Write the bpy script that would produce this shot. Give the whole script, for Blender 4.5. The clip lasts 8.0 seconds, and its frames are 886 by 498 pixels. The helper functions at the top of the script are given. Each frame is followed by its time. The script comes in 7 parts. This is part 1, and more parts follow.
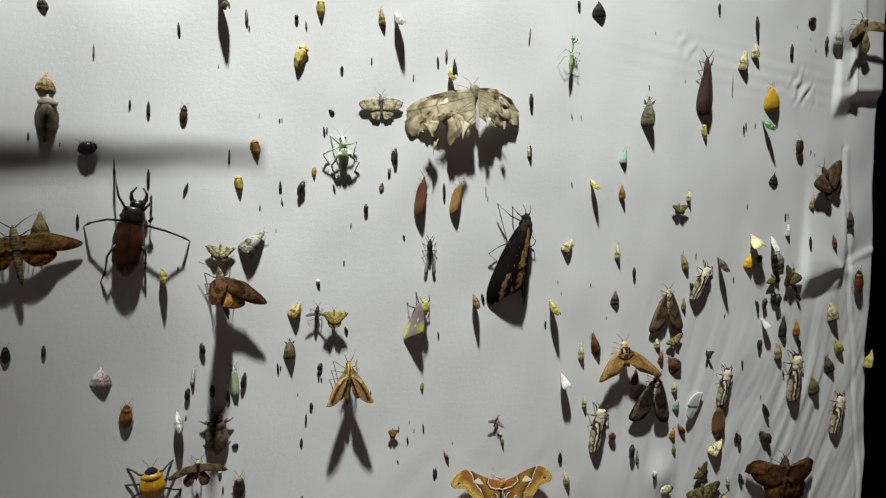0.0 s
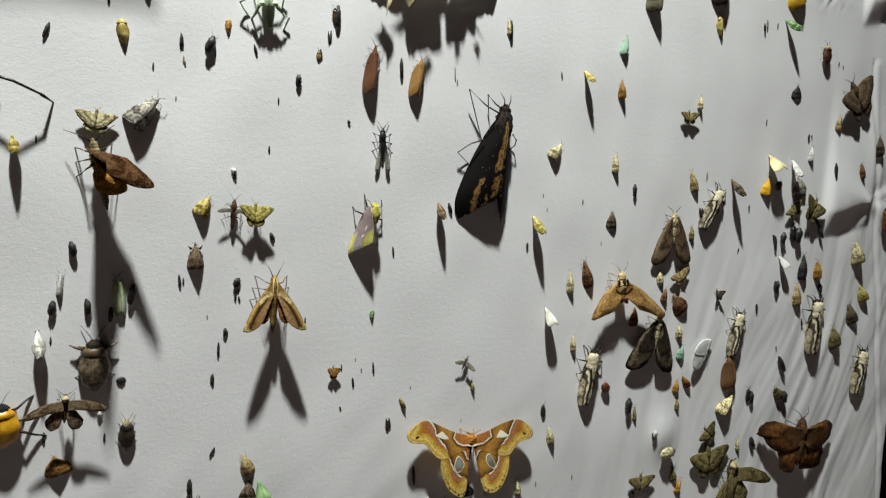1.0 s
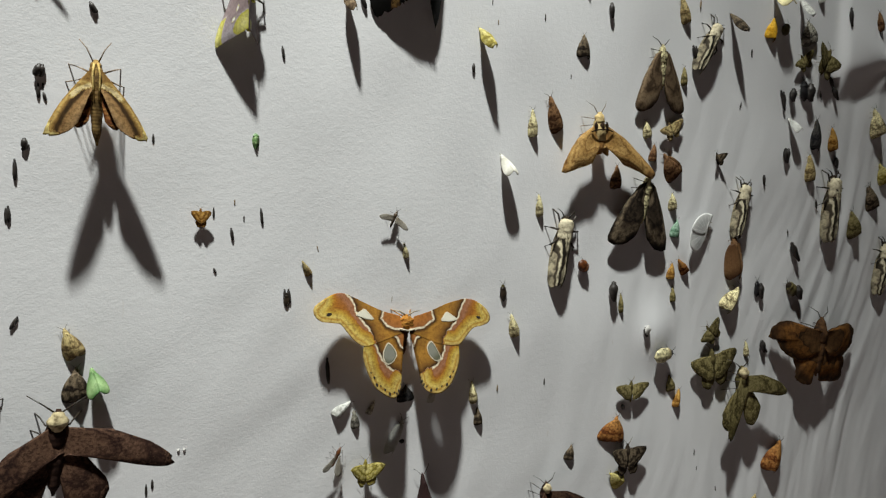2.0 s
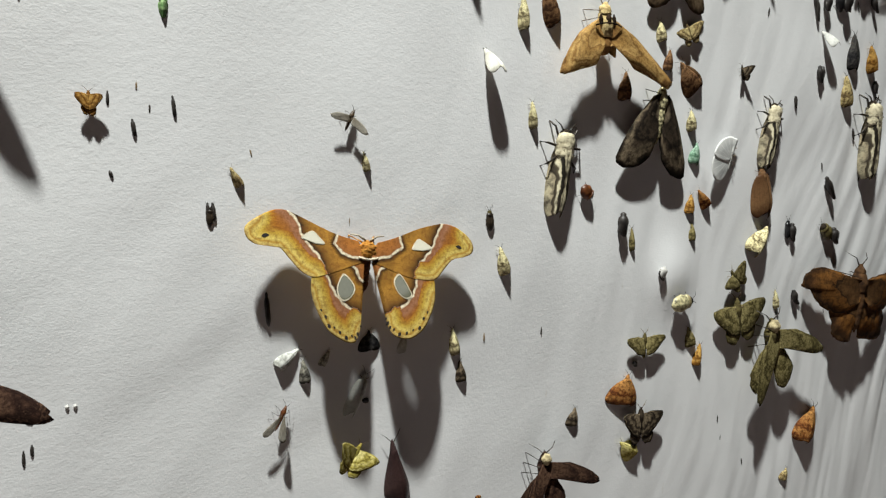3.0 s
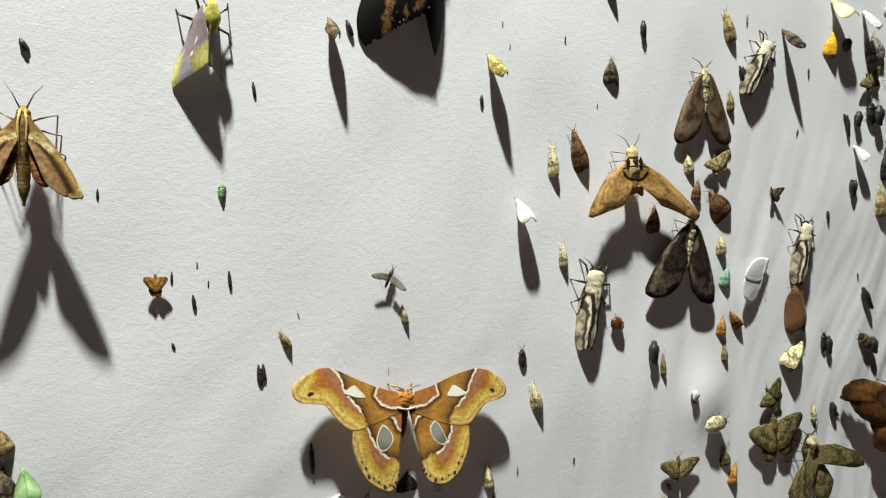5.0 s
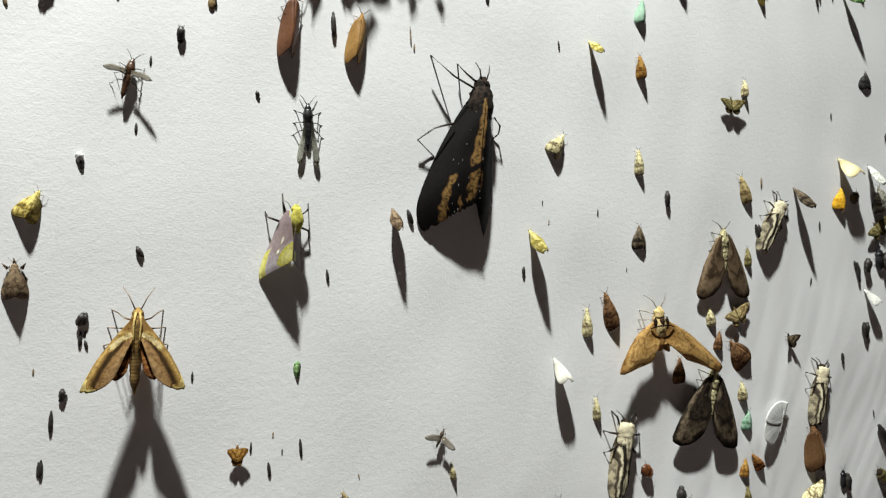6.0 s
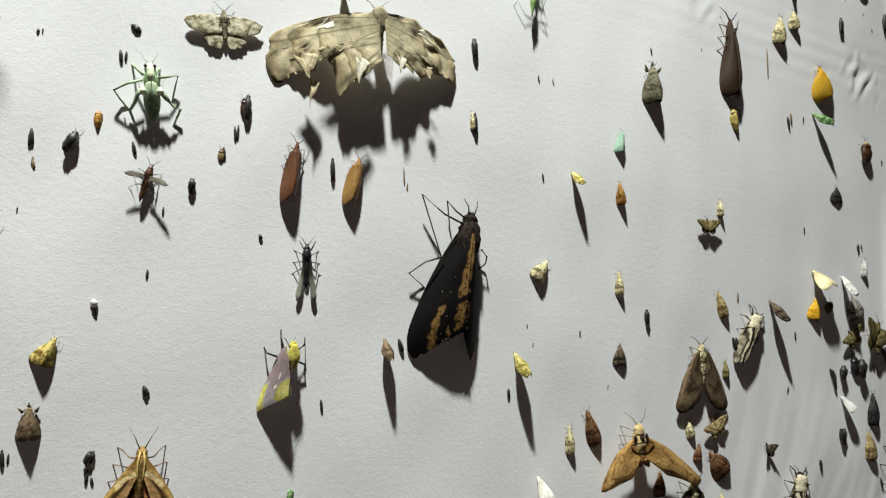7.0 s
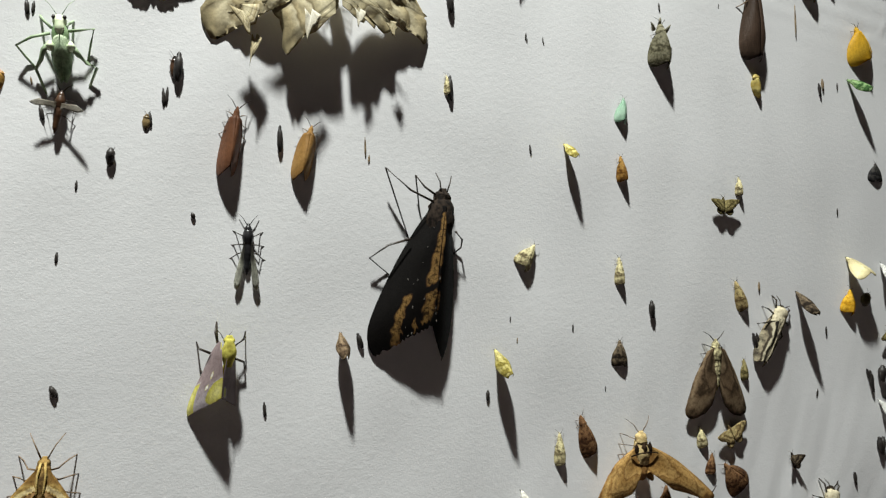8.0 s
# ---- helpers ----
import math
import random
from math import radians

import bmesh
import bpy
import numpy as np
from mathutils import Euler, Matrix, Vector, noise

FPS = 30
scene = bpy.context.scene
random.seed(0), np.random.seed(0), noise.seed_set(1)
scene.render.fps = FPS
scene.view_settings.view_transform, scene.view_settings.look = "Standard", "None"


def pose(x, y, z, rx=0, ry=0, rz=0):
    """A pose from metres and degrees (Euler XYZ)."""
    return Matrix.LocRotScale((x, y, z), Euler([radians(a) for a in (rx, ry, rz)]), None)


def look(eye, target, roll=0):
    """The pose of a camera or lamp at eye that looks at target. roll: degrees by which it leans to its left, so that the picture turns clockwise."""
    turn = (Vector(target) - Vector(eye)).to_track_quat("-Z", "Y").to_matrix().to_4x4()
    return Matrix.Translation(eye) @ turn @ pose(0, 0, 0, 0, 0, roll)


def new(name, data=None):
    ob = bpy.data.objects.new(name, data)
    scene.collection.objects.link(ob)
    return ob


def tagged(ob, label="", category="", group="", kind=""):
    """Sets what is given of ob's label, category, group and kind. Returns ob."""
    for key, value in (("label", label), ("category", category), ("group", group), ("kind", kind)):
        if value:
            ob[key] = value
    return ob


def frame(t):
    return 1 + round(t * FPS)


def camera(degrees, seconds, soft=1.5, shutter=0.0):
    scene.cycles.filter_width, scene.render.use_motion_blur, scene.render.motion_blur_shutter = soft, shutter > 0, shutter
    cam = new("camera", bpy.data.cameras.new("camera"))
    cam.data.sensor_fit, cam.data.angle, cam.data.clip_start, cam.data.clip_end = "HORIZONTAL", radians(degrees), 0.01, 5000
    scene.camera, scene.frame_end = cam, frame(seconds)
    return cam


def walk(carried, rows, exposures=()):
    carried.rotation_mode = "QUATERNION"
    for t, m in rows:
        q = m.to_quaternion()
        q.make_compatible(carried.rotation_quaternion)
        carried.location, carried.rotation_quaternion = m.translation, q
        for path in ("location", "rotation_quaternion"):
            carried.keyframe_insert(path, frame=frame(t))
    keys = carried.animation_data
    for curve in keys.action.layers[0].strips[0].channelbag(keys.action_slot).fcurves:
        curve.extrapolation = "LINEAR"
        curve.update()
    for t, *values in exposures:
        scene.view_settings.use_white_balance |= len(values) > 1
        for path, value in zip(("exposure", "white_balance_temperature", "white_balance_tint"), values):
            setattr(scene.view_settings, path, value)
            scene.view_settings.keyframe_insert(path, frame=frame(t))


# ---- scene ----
cam = camera(67.6, 8.0, soft=1.25)
PATH = [
    (0, (-0.349, -0.568, 1.479), (0.532, 1.223, 1.339), 3.0),
    (0.5, (-0.323, -0.533, 1.455), (0.574, 1.248, 1.305), 2.8),
    (1, (-0.271, -0.469, 1.398), (0.65, 1.299, 1.231), 3.7),
    (1.5, (-0.227, -0.415, 1.329), (0.733, 1.334, 1.182), 2.4),
    (2, (-0.174, -0.373, 1.276), (0.804, 1.363, 1.111), 1.9),
    (2.2, (-0.161, -0.354, 1.265), (0.829, 1.372, 1.065), 1.5),
    (3.3, (-0.114, -0.304, 1.214), (0.859, 1.436, 1.057), 1.0),
    (3.5, (-0.112, -0.3, 1.208), (0.848, 1.449, 1.071), 0.9),
    (4, (-0.114, -0.301, 1.22), (0.818, 1.464, 1.09), 1.0),
    (4.2, (-0.112, -0.304, 1.228), (0.804, 1.469, 1.099), 1.2),
    (5.3, (-0.137, -0.335, 1.309), (0.716, 1.474, 1.282), 0.8),
    (5.5, (-0.144, -0.338, 1.317), (0.711, 1.47, 1.347), 1.4),
    (6, (-0.164, -0.354, 1.351), (0.67, 1.461, 1.445), 1.7),
    (6.5, (-0.181, -0.369, 1.387), (0.635, 1.45, 1.549), 2.1),
    (7, (-0.172, -0.382, 1.401), (0.655, 1.425, 1.626), 2.4),
    (7.5, (-0.159, -0.385, 1.402), (0.662, 1.423, 1.637), 2.4),
    (8, (-0.118, -0.347, 1.402), (0.629, 1.498, 1.603), 2.6),
]
walk(cam, [(t, look(eye, target, roll)) for t, eye, target, roll in PATH],
     exposures=[(0, -0.2), (0.5, -0.22), (1, -0.03), (1.5, 0.06), (2, 0.10), (2.2, 0.2), (3.5, 0.38), (4.2, 0.4), (5.5, 0.5), (6, 0.3), (6.5, 0.12), (7, 0.02), (7.5, 0.02), (8, -0.07)])


# ---- world and light ----
world = bpy.data.worlds.new("night")
scene.world = world
world.use_nodes = True
world.node_tree.nodes["Background"].inputs[0].default_value = (0.35, 0.42, 0.6, 1)
world.node_tree.nodes["Background"].inputs[1].default_value = 0.002

LAMP = (-0.37, -0.48, 2.95)
lamp_data = bpy.data.lights.new("trap_lamp", "SPOT")
lamp_data.spot_size, lamp_data.spot_blend = radians(99), 1.0
lamp_data.energy, lamp_data.shadow_soft_size, lamp_data.color = 268, 0.040, (0.970, 1.0, 0.945)
lamp_light = new("trap_lamp_light", lamp_data)
lamp_light.matrix_world = look(LAMP, (-0.40, 0.0, 1.38))

# ---- materials ----
def nodes_of(name):
    m = bpy.data.materials.new(name)
    m.use_nodes = True
    nt = m.node_tree
    return m, nt, nt.nodes["Principled BSDF"]


def link(nt, a, b):
    nt.links.new(a, b)


def noise_node(nt, scale, detail=4.0, vector=None, rough=0.55):
    n = nt.nodes.new("ShaderNodeTexNoise")
    n.inputs["Scale"].default_value, n.inputs["Detail"].default_value, n.inputs["Roughness"].default_value = scale, detail, rough
    if vector:
        link(nt, vector, n.inputs["Vector"])
    return n


def ramp(nt, fac, stops, mode="LINEAR"):
    r = nt.nodes.new("ShaderNodeValToRGB")
    r.color_ramp.interpolation = mode
    el = r.color_ramp.elements
    while len(el) < len(stops):
        el.new(0.5)
    for e, (p, c) in zip(el, stops):
        e.position, e.color = p, (*c, 1)
    link(nt, fac, r.inputs[0])
    return r


def mix(nt, fac, a, b, mode="MIX"):
    n = nt.nodes.new("ShaderNodeMix")
    n.data_type, n.blend_type = "RGBA", mode
    if isinstance(fac, (int, float)):
        n.inputs[0].default_value = fac
    else:
        link(nt, fac, n.inputs[0])
    for k, v in ((6, a), (7, b)):
        if isinstance(v, tuple):
            n.inputs[k].default_value = (*v, 1)
        else:
            link(nt, v, n.inputs[k])
    return n.outputs[2]


def maths(nt, op, a, b=0.0):
    n = nt.nodes.new("ShaderNodeMath")
    n.operation = op
    for k, v in enumerate((a, b)):
        if isinstance(v, (int, float)):
            n.inputs[k].default_value = v
        else:
            link(nt, v, n.inputs[k])
    return n.outputs[0]


def bump(nt, bsdf, height, strength=0.3, distance=0.001):
    b = nt.nodes.new("ShaderNodeBump")
    b.inputs["Strength"].default_value, b.inputs["Distance"].default_value = strength, distance
    link(nt, height, b.inputs["Height"])
    link(nt, b.outputs[0], bsdf.inputs["Normal"])


def coords(nt, kind="Object"):
    return nt.nodes.new("ShaderNodeTexCoord").outputs[kind]


MATS = {}


def chitin(dark, light, rough=0.45, grain=900, bands=0.0, spots=0.5):
    """Insect body: two tones in blotches, fine grain, and rings along the body where bands > 0."""
    key = ("chitin", dark, light, rough, grain, bands, spots)
    if key in MATS:
        return MATS[key]
    m, nt, b = nodes_of("chitin")
    co = coords(nt)
    big, fine = noise_node(nt, grain * 0.25, 3, co), noise_node(nt, grain, 5, co)
    r = ramp(nt, big.outputs[0], [(max(0.02, spots - 0.16), dark), (min(0.98, spots + 0.16), light)])
    col = mix(nt, maths(nt, "MULTIPLY", fine.outputs[0], 0.45), r.outputs[0], dark)
    if bands:
        w = nt.nodes.new("ShaderNodeTexWave")
        w.bands_direction, w.inputs["Scale"].default_value, w.inputs["Distortion"].default_value = "Z", bands, 1.0
        link(nt, co, w.inputs["Vector"])
        col = mix(nt, maths(nt, "MULTIPLY", w.outputs["Fac"], 0.55), col, dark)
    link(nt, col, b.inputs["Base Color"])
    b.inputs["Roughness"].default_value = rough
    b.inputs["Specular IOR Level"].default_value = 0.12 if rough > 0.7 else 0.4
    bump(nt, b, fine.outputs[0], 0.5 if rough > 0.7 else 0.2, 0.0008 if rough > 0.7 else 0.0004)
    MATS[key] = m
    return m


def wing(stops, rough=0.75, wobble=0.06, freckle=0.35, grain=700, across=0.0, veins=0.25, dirt=None, sheer=0.0, along=False, mottle=0.35):
    """Wing scales: colour zones from root (0) to outer margin (1) by the wing's own map, wavy borders, mottling, freckles and veins.
    across: how far the zones lean from the front edge to the hind edge; along: zones run lengthwise instead. sheer: how much light goes through."""
    key = ("wing", str(stops), rough, wobble, freckle, grain, across, veins, str(dirt), sheer, along, mottle)
    if key in MATS:
        return MATS[key]
    m, nt, b = nodes_of("wing_scales")
    uv, co = coords(nt, "UV"), coords(nt)
    sep = nt.nodes.new("ShaderNodeSeparateXYZ")
    link(nt, uv, sep.inputs[0])
    shift = nt.nodes.new("ShaderNodeObjectInfo").outputs["Random"]
    n = noise_node(nt, grain * 0.22, 4, co)
    blot = noise_node(nt, grain * 0.5, 5, co, 0.65)
    fine = noise_node(nt, grain * 1.6, 5, co, 0.65)
    u = maths(nt, "ADD", sep.outputs[1 if along else 0], maths(nt, "MULTIPLY", maths(nt, "SUBTRACT", n.outputs[0], 0.5), wobble * 3))
    u = maths(nt, "ADD", u, maths(nt, "MULTIPLY", maths(nt, "SUBTRACT", sep.outputs[0 if along else 1], 0.5), across))
    col = ramp(nt, u, stops).outputs[0]
    dark = tuple(c * 0.35 for c in stops[0][1]) if dirt is None else dirt
    bl = ramp(nt, blot.outputs[0], [(0.46, (0, 0, 0)), (0.62, (1, 1, 1))])
    col = mix(nt, maths(nt, "MULTIPLY", bl.outputs[0], mottle), col, dark)
    f = ramp(nt, fine.outputs[0], [(0.46, (0, 0, 0)), (0.64, (1, 1, 1))])
    col = mix(nt, maths(nt, "MULTIPLY", f.outputs[0], freckle), col, dark)
    if veins:
        v = maths(nt, "PINGPONG", maths(nt, "MULTIPLY", sep.outputs[1], 8.0), 0.5)
        v = ramp(nt, v, [(0.0, (1, 1, 1)), (0.10, (0, 0, 0))])
        col = mix(nt, maths(nt, "MULTIPLY", v.outputs[0], veins), col, dark)
    hue = nt.nodes.new("ShaderNodeHueSaturation")
    link(nt, maths(nt, "ADD", maths(nt, "MULTIPLY", shift, 0.4), 0.75), hue.inputs["Value"])
    link(nt, col, hue.inputs["Color"])
    link(nt, hue.outputs[0], b.inputs["Base Color"])
    b.inputs["Roughness"].default_value = rough
    b.inputs["Specular IOR Level"].default_value = 0.08
    if sheer:
        b.inputs["Transmission Weight"].default_value = sheer
        b.inputs["IOR"].default_value = 1.05
    bump(nt, b, maths(nt, "ADD", fine.outputs[0], blot.outputs[0]), 0.3, 0.0006)
    MATS[key] = m
    return m


def cloth_material():
    m, nt, b = nodes_of("white_cotton")
    co = coords(nt)
    stretch = nt.nodes.new("ShaderNodeMapping")
    stretch.inputs["Scale"].default_value = (620, 620, 1150)
    link(nt, co, stretch.inputs["Vector"])
    weft = noise_node(nt, 1.0, 3, stretch.outputs[0])
    warp = nt.nodes.new("ShaderNodeMapping")
    warp.inputs["Scale"].default_value = (1150, 1150, 560)
    link(nt, co, warp.inputs["Vector"])
    warpn = noise_node(nt, 1.0, 3, warp.outputs[0])
    blot, dust = noise_node(nt, 5, 4, co), noise_node(nt, 160, 6, co, 0.7)
    col = mix(nt, blot.outputs[0], (0.70, 0.70, 0.715), (0.80, 0.80, 0.81))
    d = ramp(nt, dust.outputs[0], [(0.69, (0, 0, 0)), (0.78, (1, 1, 1))])
    col = mix(nt, maths(nt, "MULTIPLY", d.outputs[0], 0.30), col, (0.42, 0.38, 0.33))
    drip = nt.nodes.new("ShaderNodeMapping")
    drip.inputs["Scale"].default_value = (120, 120, 26)
    link(nt, co, drip.inputs["Vector"])
    s = ramp(nt, noise_node(nt, 1.0, 5, drip.outputs[0], 0.6).outputs[0], [(0.70, (0, 0, 0)), (0.80, (1, 1, 1))])
    col = mix(nt, maths(nt, "MULTIPLY", s.outputs[0], 0.4), col, (0.45, 0.37, 0.26))
    link(nt, col, b.inputs["Base Color"])
    b.inputs["Roughness"].default_value = 0.9
    b.inputs["Sheen Weight"].default_value = 0.15
    bump(nt, b, maths(nt, "ADD", maths(nt, "ADD", weft.outputs[0], maths(nt, "MULTIPLY", warpn.outputs[0], 0.6)), maths(nt, "MULTIPLY", noise_node(nt, 260, 4, co, 0.6).outputs[0], 1.6)), 0.17, 0.0005)
    return m


def plain_material(name, base, second, scale, rough):
    m, nt, b = nodes_of(name)
    n = noise_node(nt, scale, 6, coords(nt))
    link(nt, mix(nt, n.outputs[0], base, second), b.inputs["Base Color"])
    b.inputs["Roughness"].default_value = rough
    bump(nt, b, n.outputs[0], 0.4, 0.01)
    return m


# ---- mesh helpers: u to the right, v towards the head, w away from the sheet ----
def P(u, v, w):
    return Vector((u, -w, v))


def finish(name, bm, material, smooth=True):
    bmesh.ops.recalc_face_normals(bm, faces=bm.faces)
    me = bpy.data.meshes.new(name)
    bm.to_mesh(me)
    bm.free()
    if smooth:
        for p in me.polygons:
            p.use_smooth = True
    me.materials.append(material)
    return new(name, me)


def part(name, bm, material, parent, label="", smooth=True):
    ob = finish(name, bm, material, smooth)
    ob.parent = parent
    return tagged(ob, label)


def thing(name, x, z, turn, label, category, group="", off=0.0):
    """An Empty on the sheet at (x, z); turn: degrees by which the head leans to the right."""
    e = new(name)
    e.empty_display_size = 0.005
    e.matrix_basis = Matrix.Translation((x, -off - sheet_out(x, z), z)) @ Matrix.Rotation(radians(turn), 4, "Y")
    return tagged(e, label, category, group)


def ring_tube(bm, rings, caps=True):
    """Skin over rings of points."""
    rows = [[bm.verts.new(p) for p in r] for r in rings]
    n = len(rows[0])
    for a, b in zip(rows, rows[1:]):
        for i in range(n):
            bm.faces.new((a[i], a[(i + 1) % n], b[(i + 1) % n], b[i]))
    if caps:
        bm.faces.new(rows[0][::-1])
        bm.faces.new(rows[-1])


def spindle(bm, v0, v1, profile, w, flat=0.8, n=10, u=0.0, bend=0.0, lift=0.0):
    """Round body from v0 to v1; profile: (fraction, radius) rows; w: height of its middle; lift: added at the v1 end; bend: sideways bow."""
    rings = []
    for f, r in profile:
        v, c = v0 + (v1 - v0) * f, u + bend * math.sin(math.pi * f)
        rings.append([P(c + r * math.cos(a), v, w + lift * f + r * flat * math.sin(a)) for a in (2 * math.pi * k / n for k in range(n))])
    ring_tube(bm, rings)


def smooth_profile(knots, steps=14):
    out = []
    for i in range(steps + 1):
        f = i / steps
        for (fa, ra), (fb, rb) in zip(knots, knots[1:]):
            if fa <= f <= fb:
                s = (f - fa) / (fb - fa)
                s = s * s * (3 - 2 * s)
                out.append((f, ra + (rb - ra) * s))
                break
    return out


def tube(bm, points, r0, r1=None, n=5):
    r1 = r0 if r1 is None else r1
    pts = [P(*p) for p in points]
    rings = []
    for i, p in enumerate(pts):
        d = (pts[min(i + 1, len(pts) - 1)] - pts[max(i - 1, 0)]).normalized()
        a = d.orthogonal().normalized()
        c = d.cross(a)
        r = r0 + (r1 - r0) * i / (len(pts) - 1)
        rings.append([p + r * (a * math.cos(t) + c * math.sin(t)) for t in (2 * math.pi * k / n for k in range(n))])
    ring_tube(bm, rings)


def curve_through(knots, f):
    """Catmull-Rom through the knots, f from 0 to 1."""
    n = len(knots) - 1
    s = min(f * n, n - 1e-6)
    i = int(s)
    t = s - i
    p = [knots[max(0, min(n, k))] for k in (i - 1, i, i + 1, i + 2)]
    return tuple(0.5 * (2 * b + (c - a) * t + (2 * a - 5 * b + 4 * c - d) * t * t + (3 * b - a - 3 * c + d) * t ** 3) for a, b, c, d in zip(*p))


def wing_point(outline, g, f, lift, camber, base):
    """A place on a wing: g from the joint (0) to the margin (1), f from the front edge (0) to the hind edge (1). Gives u, v, w."""
    size = max(math.hypot(*p) for p in outline)
    ou, ov = curve_through(outline, f)
    u, v = ou * g, ov * g - base * size * f * (1 - g)
    w = lift[0] * abs(u) + lift[1] * v + camber * size * math.sin(math.pi * min(1, g)) * (0.4 + 0.6 * math.sin(math.pi * f))
    return u, v, w


def wing_mesh(root, outline, side=1, lift=(0.3, 0.0), camber=0.05, thick=0.00025, nu=12, nv=14, jag=0.0, wave=0.0, seed=0, base=0.2, floor=-1.0, hump=0.0, crumple=0.0, zone=None):
    """A wing shell. root: (u, v, w) of its joint; outline: (u, v) from the front corner round to the hind corner, from the joint;
    lift: rise of w per unit of u and of v; camber: bulge; jag: torn or scalloped margin; wave: ripples; base: breadth of the joint; floor: lowest w;
    hump: arch along the hind edge; crumple: creases as in paper; zone: gives the colour zone at (u, v)."""
    rng = random.Random(seed)
    bm = bmesh.new()
    layer = bm.loops.layers.uv.new("UVMap")
    size = max(math.hypot(*p) for p in outline)
    tear = [1 - jag * rng.random() ** 2 for _ in range(nv + 1)]

    def at(i, j, dw):
        f, g = j / nv, i / nu
        u, v, w = wing_point(outline, g * (1 - (1 - tear[j]) * g), f, lift, camber, base)
        w += wave * size * math.sin(f * 15 + seed) * g + hump * size * math.sin(math.pi * min(1, g)) * (0.25 + 0.75 * f)
        if crumple:
            w += crumple * size * g * (abs(noise.noise((u * 70, v * 70, seed))) * 1.6 + 0.7 * abs(noise.noise((u * 170, v * 170, seed + 5))) - 0.5)
        return P(side * (root[0] + u), root[1] + v, max(root[2] + w, floor) + dw)

    maps = {}
    grids = []
    for dw in (0.0, thick):
        g = [[bm.verts.new(at(i, j, dw)) for j in range(nv + 1)] for i in range(nu + 1)]
        for i, row in enumerate(g):
            for j, v in enumerate(row):
                maps[v] = (zone(side * (v.co.x) - root[0], v.co.z - root[1]) if zone else i / nu, j / nv)
        for j in range(nv):
            for i in range(nu):
                bm.faces.new((g[i][j], g[i + 1][j], g[i + 1][j + 1], g[i][j + 1]))
        grids.append(g)
    rim = lambda g: [g[i][0] for i in range(nu + 1)] + [g[nu][j] for j in range(1, nv + 1)] + [g[i][nv] for i in range(nu - 1, -1, -1)] + [g[0][j] for j in range(nv - 1, 0, -1)]
    ra, rb = rim(grids[0]), rim(grids[1])
    for i in range(len(ra)):
        k = (i + 1) % len(ra)
        bm.faces.new((ra[i], ra[k], rb[k], rb[i]))
    for f in bm.faces:
        for l in f.loops:
            l[layer].uv = maps[l.vert]
    return bm

# ---- the sheet and the place round it ----
def edge(z):
    """Where the sheet's side edge runs at height z."""
    return 0.571 + max(0.0, 1.66 - z) * 0.098 + 0.003 * math.sin(z * 23) + 0.0016 * math.sin(z * 61)


def pleats(x, z, cx, cz, size, amount, count, phase):
    dx, dz = x - cx, z - cz
    r = math.hypot(dx, dz)
    a = math.atan2(dz, dx)
    return amount * math.exp(-(r / size) ** 2) * (1 - math.exp(-(r / 0.012) ** 2)) * math.cos(count * a + phase)


def tuck(x, z, xa, za, xb, zb, height, up, down):
    """A pinched fold: the cloth stands out along a line and falls back below it."""
    s = (x - xa) / (xb - xa)
    if not -0.3 < s < 1.3:
        return 0.0
    d = z - (za + (zb - za) * s)
    ends = 1 / (1 + math.exp(-s * 28)) / (1 + math.exp((s - 1) * 28))
    rise = math.exp(-(d / up) ** 2) if d > 0 else max(0.0, 1 + d / down)
    return height * ends * rise


